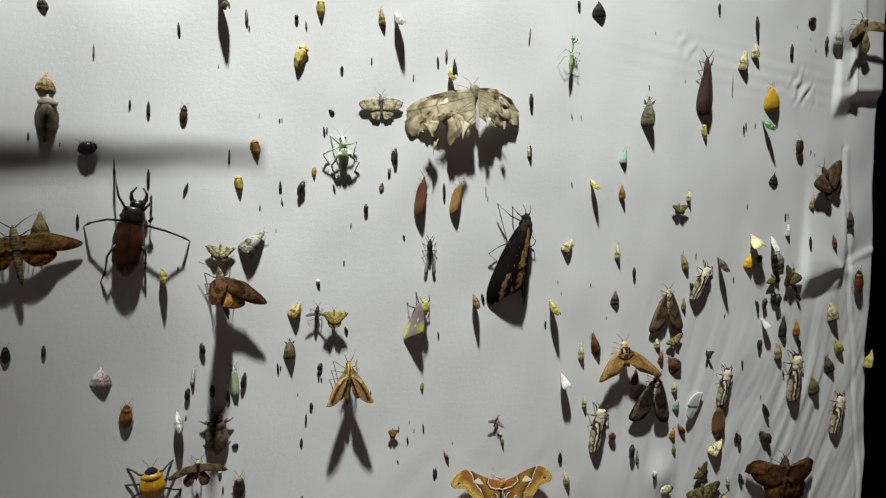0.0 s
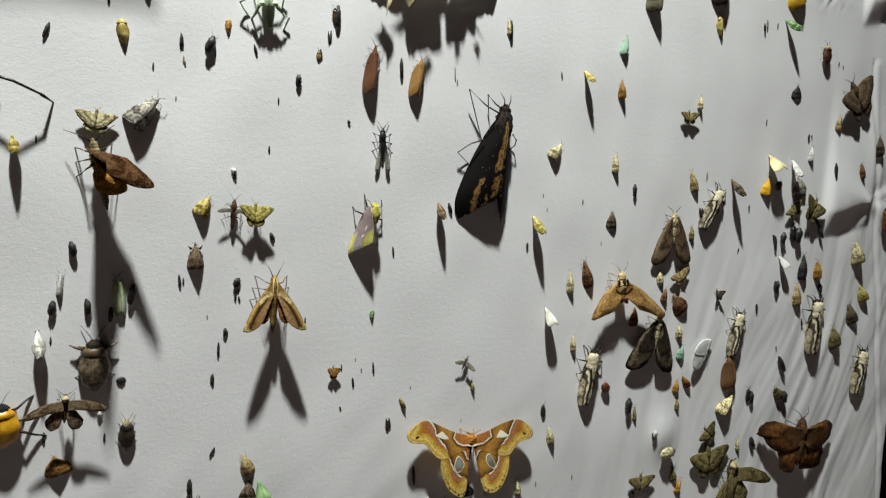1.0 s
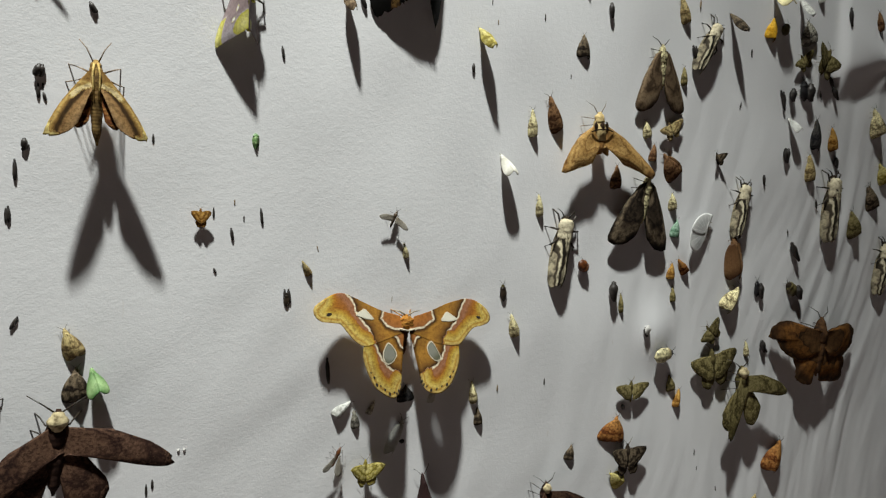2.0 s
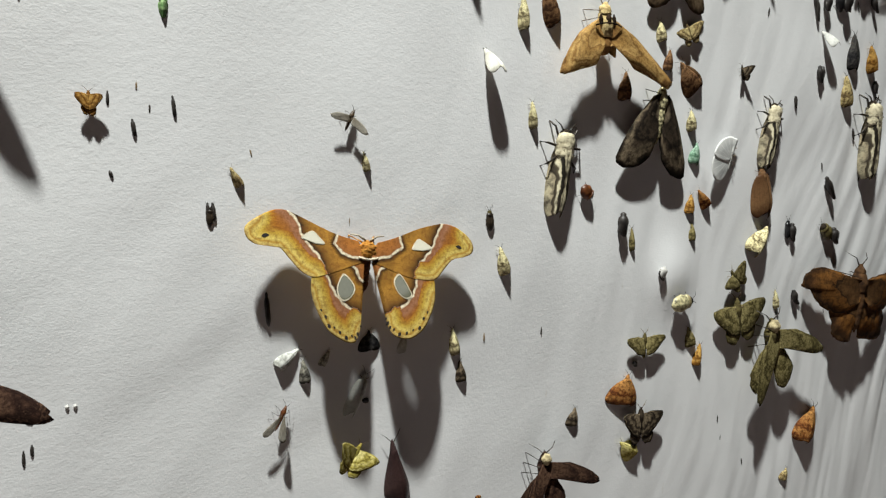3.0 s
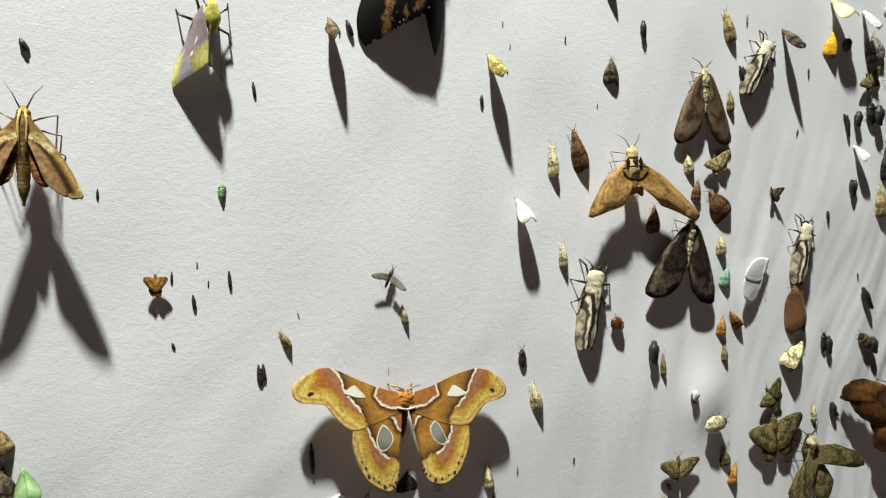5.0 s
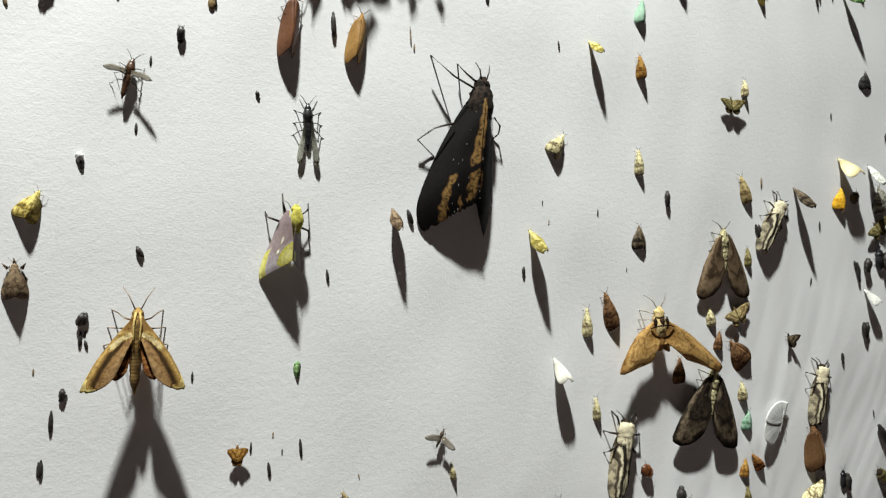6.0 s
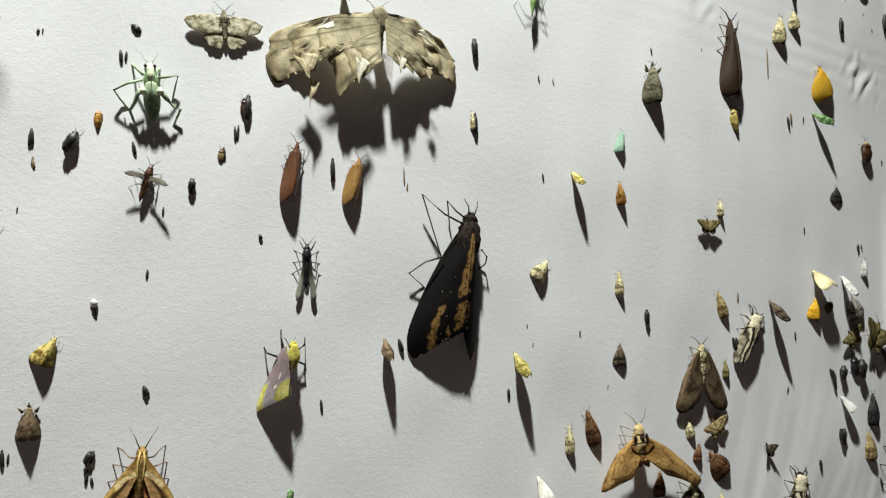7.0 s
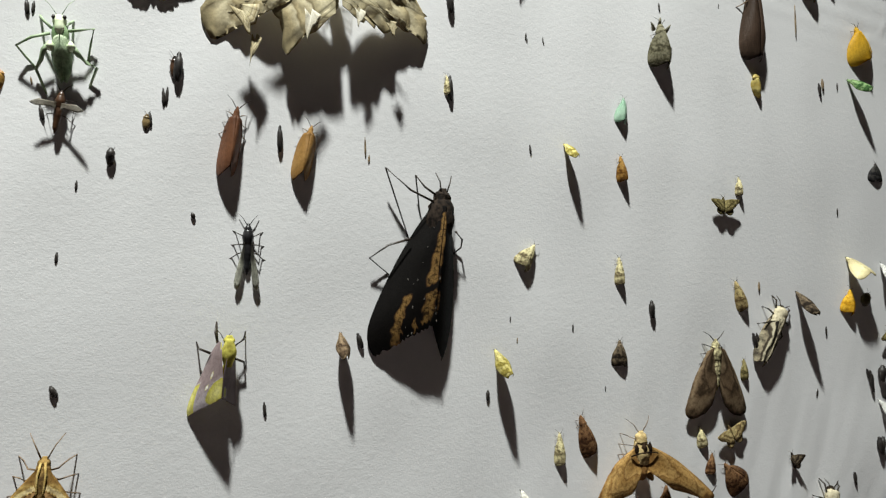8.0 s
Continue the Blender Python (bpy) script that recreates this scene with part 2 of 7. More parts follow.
def sheet_out(x, z):
    """How far the cloth stands out from its plane at (x, z)."""
    o = 0.0022 * noise.noise((x * 4, 0, z * 4)) + 0.0010 * noise.noise((x * 22, 3, z * 14))
    low = max(0.0, min(1.0, (x + 0.04) / 0.3)) * max(0.0, min(1.0, (1.42 - z) / 0.15))
    wander = 0.35 * noise.noise((x * 5, 2, z * 5))
    o += low * (0.0006 + 0.0014 * max(0.0, min(1.0, (x - 0.22) / 0.3))) * noise.noise((x * 48 - z * 10 + wander * 6, 7, z * 8))
    o += low * (0.0002 + 0.0005 * max(0.0, min(1.0, (x - 0.22) / 0.3))) * noise.noise((x * 110 - z * 36 + wander * 9, 11, z * 18))
    calm = max(0.0, min(1.0, (1.27 - z) / 0.1)) * max(0.0, min(1.0, (0.16 - x) / 0.1))
    o += calm * 0.0004 * noise.noise((x * 34 - z * 26, 5, z * 24))
    o += pleats(x, z, 0.530, 1.418, 0.07, 0.0018, 4, 0.9) + pleats(x, z, 0.512, 1.66, 0.05, 0.0005, 4, 2.2)
    o += 0.004 * math.exp(-((x - 0.232) / 0.018) ** 2 - ((z - 1.172) / 0.022) ** 2)
    for cx, cz, long, broad, high in ((0.424, 1.645, 0.016, 0.020, 0.0012), (0.372, 1.634, 0.010, 0.010, 0.0006), (0.226, 1.668, 0.010, 0.020, 0.0004)):
        q = (x - cx) * 0.86 - (z - cz) * 0.5
        p = (z - cz) * 0.86 + (x - cx) * 0.5
        o += high * math.exp(-(p / long) ** 2 - (q / broad) ** 2) * math.sin(q * 400 + p * 60 + 5 * noise.noise((q * 60, 4, p * 60)))
    o += 0.00012 * math.exp(-((z - 1.655) / 0.03) ** 2) * math.sin(z * 420 + x * 14) * max(0.0, min(1.0, (x - 0.05) / 0.3))
    if x > 0.42:
        o += tuck(x, z, 0.452, 1.405, 0.530, 1.420, 0.0085, 0.085, 0.030) + tuck(x, z, 0.486, 1.641, 0.516, 1.648, 0.0075, 0.06, 0.026)
        o += tuck(x, z, 0.512, 1.652, 0.575, 1.659, 0.0080, 0.055, 0.010) + tuck(x, z, 0.470, 1.722, 0.530, 1.735, 0.006, 0.06, 0.025)
        o += 0.0018 * math.exp(-((z - 1.425 - (x - 0.54) * 0.35) / 0.005) ** 2) * max(0.0, min(1.0, (x - 0.51) / 0.03))
        o += 0.0014 * math.exp(-((x - 0.536 + (z - 1.42) * 0.15) / 0.005) ** 2) * math.exp(-((z - 1.45) / 0.06) ** 2)
        seam = 0.527 + (1.514 - z) * 0.21 + 0.002 * math.sin(z * 40)
        if z < 1.58:
            o -= 0.0016 * math.exp(-((x - seam) / 0.0022) ** 2)
            o += 0.0012 * math.exp(-((x - seam - 0.006) / 0.005) ** 2)
    hem = (x - (edge(z) - 0.055)) / 0.008
    o += 0.0022 / (1 + math.exp(-max(-30, min(30, hem))))
    return o


def hanging_sheet():
    bm = bmesh.new()
    nx, nz, z0, z1 = 560, 560, 0.25, 2.3
    xs = [-1.25 + 0.65 * (i / 60) for i in range(60)]
    g = []
    for k in range(nz + 1):
        z = z0 + (z1 - z0) * k / nz
        row = [x for x in xs] + [-0.6 + (edge(z) + 0.6) * i / (nx - 60) for i in range(nx - 60 + 1)]
        line = [bm.verts.new((x, -sheet_out(x, z), z)) for x in row]
        end = row[-1]
        line += [bm.verts.new((end + dx, -sheet_out(end, z) + dy, z)) for dx, dy in ((0.003, 0.003), (0.003, 0.009), (-0.002, 0.013))]
        g.append(line)
    for a, b in zip(g, g[1:]):
        for i in range(len(a) - 1):
            bm.faces.new((a[i], a[i + 1], b[i + 1], b[i]))
    ob = finish("hanging_sheet", bm, cloth_material())
    so = ob.modifiers.new("thickness", "SOLIDIFY")
    so.thickness, so.offset = 0.0008, 1.0
    return tagged(ob, "white cotton sheet hung upright as an insect trap", "sheet", kind="structure")


hanging_sheet()


def ground():
    # ground added pale, so that it bounces lamplight up into the shadows
    bm = bmesh.new()
    n, s = 60, 40.0
    g = [[bm.verts.new((s * (2 * i / n - 1), s * (2 * k / n - 1), 0.03 * noise.noise((i * 0.7, k * 0.7, 0)))) for k in range(n + 1)] for i in range(n + 1)]
    for i in range(n):
        for k in range(n):
            bm.faces.new((g[i][k], g[i + 1][k], g[i + 1][k + 1], g[i][k + 1]))
    tagged(finish("ground", bm, plain_material("bounce_earth", (0.36, 0.28, 0.265), (0.47, 0.375, 0.355), 3, 0.95)), "pale ground added to bounce lamplight up the sheet", "ground", kind="structure")


ground()


def wall_behind():
    # unseen wall, added to throw lamplight back into the sheet's shadows
    bm = bmesh.new()
    bmesh.ops.create_cube(bm, size=1, matrix=Matrix.Translation((0, -3.2, 1.6)) @ Matrix.Diagonal((9, 0.2, 3.2, 1)))
    tagged(finish("bounce_wall", bm, plain_material("bounce_coat", (0.105, 0.080, 0.076), (0.15, 0.118, 0.112), 2, 0.9), False), "unseen wall added to bounce lamplight back onto the sheet", "wall", kind="structure")


wall_behind()


def shadow_pole():
    """Unseen tapering pole, level, added out in front of the cloth for its shadow band."""
    bm = bmesh.new()
    rings = []
    n = 60
    for i in range(n + 1):
        f = i / n
        x, part_way = -1.5 + 1.26 * f, 0.125 - 0.03 * max(0.0, f - 0.8) / 0.2
        c = Vector((x, 0.0, 1.497 + 0.05 * (x + 0.42))).lerp(Vector(LAMP), part_way)
        r = (0.0056 - 0.0042 * max(0.0, f - 0.75) / 0.25) * (1.06 if i % 12 == 0 else 1.0)
        rings.append([c + Vector((0, r * math.cos(a), r * math.sin(a))) for a in (2 * math.pi * k / 12 for k in range(12))])
    ring_tube(bm, rings)
    foot, top = Vector((-1.49, 0, 0)), rings[0][0] - Vector((0, 0.008, 0))
    foot.y = top.y
    ring_tube(bm, [[Vector((foot.x + 0.014 * math.cos(a), foot.y + 0.014 * math.sin(a), z)) for a in (2 * math.pi * k / 12 for k in range(12))] for z in (-0.05, 0.6, 1.2, top.z + 0.03)])
    tagged(finish("shadow_pole", bm, plain_material("bamboo", (0.3, 0.22, 0.1), (0.45, 0.34, 0.16), 30, 0.5)), "unseen tapering pole added to cast a level band of shadow", "pole")


shadow_pole()


def hanging_lamp():
    """The trap's bulb holder on its flex, above the light."""
    e = new("hanging_lamp")
    e.matrix_basis = pose(*LAMP)
    tagged(e, "shaded lamp hanging on a flex above the sheet", "lamp")
    black = plain_material("bakelite", (0.01, 0.01, 0.01), (0.03, 0.03, 0.03), 40, 0.35)
    for name, ends, r in (("mast", ((0, -2.3, -LAMP[2] - 0.1), (0, -2.3, 1.25)), 0.035), ("arm", ((0, -2.35, 1.2), (0, 0.03, 1.2)), 0.02)):
        bm = bmesh.new()
        d = (Vector(ends[1]) - Vector(ends[0])).normalized()
        side = d.orthogonal().normalized()
        ring_tube(bm, [[Vector(ends[0]).lerp(Vector(ends[1]), f) + r * (side * math.cos(t) + d.cross(side) * math.sin(t)) for t in (2 * math.pi * k / 12 for k in range(12))] for f in (0, 0.25, 0.5, 0.75, 1)])
        part(name, bm, plain_material("mast_wood", (0.12, 0.08, 0.05), (0.2, 0.14, 0.09), 12, 0.8), e)
    bm = bmesh.new()
    ring_tube(bm, [[Vector((r * math.cos(t), r * math.sin(t), z)) for t in (2 * math.pi * k / 28 for k in range(28))] for z, r in ((0.062, 0.150), (0.085, 0.132), (0.105, 0.09), (0.115, 0.03))], caps=False)
    part("shade", bm, plain_material("enamel", (0.5, 0.5, 0.48), (0.6, 0.6, 0.58), 20, 0.4), e, "shallow enamel shade")
    for name, a, b, r in (("socket", 0.045, 0.11, 0.022), ("flex", 0.11, 1.2, 0.004)):
        bm = bmesh.new()
        rings = [[Vector((r * (0.8 + 0.2 * math.sin(math.pi * f)) * math.cos(t), r * (0.8 + 0.2 * math.sin(math.pi * f)) * math.sin(t), a + (b - a) * f)) for t in (2 * math.pi * k / 14 for k in range(14))] for f in (0, 0.1, 0.3, 0.6, 0.9, 1)]
        ring_tube(bm, rings)
        part(name, bm, black, e)


hanging_lamp()

# ---- insects ----
TONES = {
    "black": ((0.008, 0.008, 0.009), (0.03, 0.028, 0.03), (0.07, 0.065, 0.06)),
    "dark": ((0.011, 0.008, 0.006), (0.05, 0.036, 0.024), (0.21, 0.16, 0.105)),
    "brown": ((0.032, 0.014, 0.007), (0.095, 0.044, 0.02), (0.246, 0.132, 0.062)),
    "umber": ((0.012, 0.008, 0.006), (0.036, 0.023, 0.016), (0.080, 0.052, 0.037)),
    "maroon": ((0.018, 0.009, 0.007), (0.055, 0.028, 0.019), (0.12, 0.066, 0.042)),
    "plum": ((0.010, 0.005, 0.006), (0.030, 0.016, 0.016), (0.060, 0.034, 0.032)),
    "drab": ((0.04, 0.026, 0.015), (0.15, 0.10, 0.06), (0.25, 0.18, 0.11)),
    "rust": ((0.056, 0.017, 0.007), (0.218, 0.075, 0.02), (0.44, 0.211, 0.062)),
    "orange": ((0.10, 0.04, 0.008), (0.33, 0.155, 0.03), (0.52, 0.30, 0.08)),
    "chestnut": ((0.024, 0.011, 0.007), (0.078, 0.033, 0.018), (0.155, 0.068, 0.035)),
    "amber": ((0.09, 0.040, 0.011), (0.27, 0.14, 0.040), (0.42, 0.24, 0.08)),
    "gold": ((0.38, 0.18, 0.01), (0.66, 0.36, 0.02), (0.72, 0.44, 0.05)),
    "yellow": ((0.07, 0.048, 0.012), (0.36, 0.26, 0.06), (0.62, 0.51, 0.17)),
    "lemon": ((0.14, 0.11, 0.02), (0.47, 0.39, 0.09), (0.68, 0.60, 0.24)),
    "tan": ((0.077, 0.052, 0.025), (0.306, 0.214, 0.094), (0.594, 0.475, 0.222)),
    "cream": ((0.084, 0.063, 0.032), (0.47, 0.398, 0.221), (0.856, 0.772, 0.443)),
    "olive": ((0.045, 0.036, 0.014), (0.17, 0.138, 0.055), (0.33, 0.275, 0.12)),
    "grey": ((0.035, 0.032, 0.028), (0.161, 0.149, 0.126), (0.434, 0.412, 0.338)),
    "pale": ((0.227, 0.218, 0.2), (0.505, 0.486, 0.408), (0.792, 0.77, 0.688)),
    "white": ((0.32, 0.32, 0.29), (0.58, 0.58, 0.54), (0.72, 0.72, 0.68)),
    "green": ((0.02, 0.05, 0.015), (0.085, 0.19, 0.06), (0.30, 0.44, 0.20)),
    "leek": ((0.25, 0.32, 0.16), (0.42, 0.50, 0.28), (0.55, 0.62, 0.42)),
    "moss": ((0.05, 0.045, 0.025), (0.155, 0.14, 0.085), (0.28, 0.26, 0.175)),
    "mint": ((0.07, 0.14, 0.09), (0.20, 0.35, 0.24), (0.36, 0.52, 0.40)),
    "pink": ((0.273, 0.182, 0.173), (0.551, 0.459, 0.408), (0.823, 0.761, 0.708)),
}
WORDS = {
    "black": "black", "dark": "dark brown", "brown": "brown", "umber": "deep brown", "drab": "drab brown", "plum": "dark plum-brown", "maroon": "dark reddish brown", "rust": "rusty brown", "orange": "orange-brown", "gold": "bright orange-yellow", "chestnut": "glossy chestnut", "amber": "glossy amber",
    "yellow": "yellow and brown", "lemon": "lemon yellow", "tan": "tan", "cream": "cream and brown", "olive": "olive brown", "grey": "grey",
    "pale": "pale buff", "white": "white", "green": "green", "mint": "pale mint green", "moss": "grey-olive", "leek": "translucent pale green", "pink": "pinkish white",
}
serial = [0]


def seed_next():
    serial[0] += 1
    return serial[0]


def wing_tone(tone, sheer=0.0):
    d, m, l = TONES[tone]
    return wing([(0.0, l), (0.25, l), (0.40, m), (0.47, d), (0.52, m), (0.62, l), (0.76, m), (0.88, d), (0.94, l), (1.0, d)], wobble=0.24, freckle=0.45, grain=1300, mottle=0.75, sheer=sheer, across=0.25, dirt=tuple(c * 0.8 for c in d))


def body_tone(tone, bands=0.0, rough=0.85):
    d, m, l = TONES[tone]
    return chitin(d, m, rough, bands=bands)


CLEAR = wing([(0.0, (0.3, 0.26, 0.2)), (1.0, (0.55, 0.52, 0.45))], rough=0.25, freckle=0.1, veins=0.7, sheer=0.55, dirt=(0.08, 0.06, 0.04))
SMOKY = wing([(0.0, (0.03, 0.028, 0.025)), (0.35, (0.10, 0.095, 0.08)), (0.5, (0.44, 0.44, 0.36)), (1.0, (0.62, 0.62, 0.53))], rough=0.3, freckle=0.1, veins=0.8, sheer=0.35, dirt=(0.02, 0.02, 0.02))
LEG_DARK = chitin((0.01, 0.008, 0.006), (0.05, 0.035, 0.025), 0.4)
LEG_TAN = chitin((0.08, 0.05, 0.03), (0.25, 0.17, 0.1), 0.5)
LEG_PALE = chitin((0.25, 0.2, 0.13), (0.5, 0.44, 0.33), 0.5)
LEG_GREEN = chitin((0.16, 0.24, 0.12), (0.42, 0.52, 0.34), 0.6)


def six_legs(e, L, h, material, reach=0.5, thick=0.012, front=0.2, step=0.16, pairs=3, raise_knee=0.1):
    """Jointed legs from under the body down to the cloth; L scales reach and thickness."""
    for side in (-1, 1):
        for k in range(pairs):
            bm = bmesh.new()
            v = L * (front - step * k)
            slant = (0.35, -0.05, -0.45)[k] * L * reach
            s = L * reach * (0.8 + 0.1 * k)
            tube(bm, [(side * 0.03 * L, v, h * 0.9), (side * s * 0.5, v + slant * 0.35, h + raise_knee * L * 0.5),
                      (side * s * 0.75, v + slant * 0.75, h * 0.5), (side * s, v + slant, 0.0004)], L * thick, L * thick * 0.5, 5)
            part("leg", bm, material, e)


def feelers(e, L, v, h, material, length=0.35, spread=0.3, thick=0.008):
    for side in (-1, 1):
        bm = bmesh.new()
        tube(bm, [(side * 0.02 * L, v, h), (side * (0.02 + spread * 0.5) * L, v + length * 0.6 * L, h * 1.05), (side * (0.02 + spread) * L, v + length * L, h * 0.7)], L * thick, L * thick * 0.4, 4)
        part("antenna", bm, material, e)


def body_parts(e, v_head, v_tail, r, h, material, head_material=None, flat=0.85, tail_h=None, split=0.42):
    """Head, furry thorax and ringed abdomen from v_head down to v_tail."""
    span = v_head - v_tail
    tail_h = h if tail_h is None else tail_h
    bm = bmesh.new()
    v_neck, v_waist = v_head - 0.14 * span, v_head - split * span
    spindle(bm, v_neck - 0.05 * span, v_head, smooth_profile([(0, r * 0.62), (0.4, r * 0.66), (1, r * 0.2)], 7), h, flat)
    part("head", bm, head_material or material, e)
    bm = bmesh.new()
    spindle(bm, v_waist, v_neck + 0.02 * span, smooth_profile([(0, r * 0.8), (0.5, r), (0.85, r * 0.8), (1, r * 0.55)], 10), h, flat)
    part("thorax", bm, material, e)
    bm = bmesh.new()
    rows = []
    for f, q in smooth_profile([(0, r * 0.12), (0.25, r * 0.55), (0.75, r * 0.8), (1, r * 0.75)], 18):
        rows.append((f, q * (1 + 0.06 * math.sin(f * 40))))
    spindle(bm, v_tail, v_waist + 0.03 * span, rows, tail_h, flat, lift=h - tail_h)
    part("abdomen", bm, material, e)


def wing_pair(e, name, root, outline, material, fold=(0, 0), **shape):
    """Both wings, each turned up round the body's line by its fold in degrees."""
    made = []
    for side, up in ((-1, fold[0]), (1, fold[1])):
        sh = dict(shape, seed=shape.get("seed", 0) * 2 + side, floor=0.0004 * (2 + side) - root[2])
        bm = wing_mesh((0, 0, 0.0005), outline, side, **sh)
        ob = part(name, bm, material, e)
        ob.matrix_basis = Matrix.Translation(P(side * root[0], root[1], root[2])) @ Matrix.Rotation(radians(-side * up), 4, "Z")
        made.append(ob)
    return made


def scaled(outline, k, kv=None):
    kv = k if kv is None else kv
    return [(u * k, v * kv) for u, v in outline]


# outlines in fractions of the length: front corner, round the margin, to the hind corner
BROAD = [(0.42, 0.06), (0.86, 0.06), (1.0, -0.02), (0.92, -0.16), (0.62, -0.40), (0.32, -0.60), (0.02, -0.62)]
HIND = [(0.42, -0.12), (0.56, -0.38), (0.42, -0.62), (0.18, -0.64), (0.03, -0.5)]


def tent_wing(e, side, ridge, edge, material, bulge=0.06, nf=10, ns=6, jag=0.04, seed=0, zone=None, crumple=0.0, name="forewing", thick=0.00022):
    """A wing of a roofed pair: a sheet drawn from the ridge to the outer edge, both (u, v, w) curves from front to tail.
    zone: gives the colour zone at (fraction to the tail, fraction to the edge)."""
    rng = random.Random(seed * 7 + side)
    bm = bmesh.new()
    layer = bm.loops.layers.uv.new("UVMap")
    span = math.dist(ridge[0], ridge[-1])
    frays = [jag * rng.uniform(-0.6, 1.0) for _ in range(ns + 1)]
    maps, grids = {}, []
    for dw in (0.0, thick):
        g = []
        for i in range(nf + 1):
            row = []
            for j in range(ns + 1):
                s = j / ns
                f = i / nf * (1 - frays[j] * (i / nf) ** 3)
                p, q = curve_through(ridge, f), curve_through(edge, f)
                u, v, w = (a + (b - a) * s for a, b in zip(p, q))
                out = bulge * span * math.sin(math.pi * s) * (0.35 + 0.65 * math.sin(math.pi * min(1.0, 0.15 + 0.85 * f)))
                w += out
                if crumple:
                    w += crumple * span * noise.noise((u * 130 + seed, v * 60, seed)) * math.sin(math.pi * min(1, s + 0.1))
                vert = bm.verts.new(P(side * u, v, w + dw))
                maps[vert] = (zone(i / nf, s) if zone else i / nf, s)
                row.append(vert)
            g.append(row)
        for x, y in zip(g, g[1:]):
            for j in range(ns):
                bm.faces.new((x[j], y[j], y[j + 1], x[j + 1]))
        grids.append(g)
    rim = lambda g: [r[0] for r in g] + g[-1][1:] + [r[-1] for r in g[-2::-1]] + g[0][-2:0:-1]
    ra, rb = rim(grids[0]), rim(grids[1])
    for i in range(len(ra)):
        k = (i + 1) % len(ra)
        bm.faces.new((ra[i], ra[k], rb[k], rb[i]))
    for f in bm.faces:
        for l in f.loops:
            l[layer].uv = maps[l.vert]
    return part(name, bm, material, e)


# outer edges of roofed wings: (fraction of the width, fraction of the length), front to tail; then where the ridge ends
ROOF = ([(0.10, 0.34), (0.34, 0.10), (0.48, -0.16), (0.51, -0.36), (0.42, -0.47), (0.24, -0.49)], -0.42)
SLIM = ([(0.32, 0.32), (0.46, 0.14), (0.50, -0.10), (0.49, -0.32), (0.40, -0.46), (0.28, -0.51)], -0.36)
DART = ([(0.14, 0.34), (0.38, 0.12), (0.50, -0.06), (0.42, -0.24), (0.27, -0.40), (0.12, -0.50)], -0.46)
TAPER = ([(0.12, 0.34), (0.26, 0.10), (0.42, -0.14), (0.50, -0.34), (0.42, -0.45), (0.22, -0.49)], -0.47)


def small_moth(x, z, turn, L, wide=0.7, h=0.2, tone="tan", legs=True, shape=ROOF, plain=False, body=1.0, short=0.76):
    """A resting moth, wings set as a steep roof over its body, open at the tail. L: from its head to the tip of its shade."""
    short = short if shape is ROOF else 1.0
    up = 0.5 * (1 - short) * L
    e = thing("small_moth", x + up * math.sin(radians(turn)), z + up * math.cos(radians(turn)), turn, WORDS[tone] + " small moth at rest with roofed wings", "moth", "moths on the sheet")
    s = seed_next()
    rng = random.Random(s)
    hh = max(0.0012, (0.08 + 0.76 * h) * L * (0.5 + 0.5 * short))
    W = wide * L * (0.5 + 0.5 * short)
    L *= short
    light = TONES[tone][2]
    r = min(0.10 * body * L, 0.42 * hh + 0.0004, 0.2 * W)
    body_parts(e, 0.5 * L, -0.26 * L, r, hh * 0.42, chitin(TONES[tone][0], light, 0.9, 1500, spots=0.42), chitin(TONES[tone][1], light, 0.9, 1700, spots=0.40))
    mat = wing([(0.0, TONES[tone][1]), (0.6, light), (0.93, TONES[tone][1]), (1.0, TONES[tone][0])], rough=0.42, freckle=0.2, mottle=0.25, grain=900) if plain else wing_tone(tone)
    edge_line, end = shape
    lean = rng.uniform(0.02, 0.20) * W
    for side in (-1, 1):
        k, low = rng.uniform(0.9, 1.08), rng.uniform(-0.04, 0.03) * L
        ridge = [(side * lean * 0.2, 0.36 * L, hh * 0.62), (side * lean * 0.6, 0.1 * L, hh * 0.9), (side * lean, -0.14 * L, hh * 1.02), (side * lean, end * L + low * 0.5, hh * 0.98)]
        edge_pts = [(a * W * k, b * L + (low if n > 3 else 0), 0.0005 + hh * (0.35, 0.14, 0.05, 0.04, 0.10, 0.30)[n]) for n, (a, b) in enumerate(edge_line)]
        tent_wing(e, side, ridge, edge_pts, mat, 0.075, 14, 7, 0.05, s, crumple=0.022)
    feelers(e, L, 0.47 * L, hh * 0.5, LEG_DARK, 0.16, 0.14, 0.008)
    if legs:
        six_legs(e, L, hh * 0.4, LEG_TAN, 0.2, 0.009, 0.36, 0.1, raise_knee=0.03)
    return e


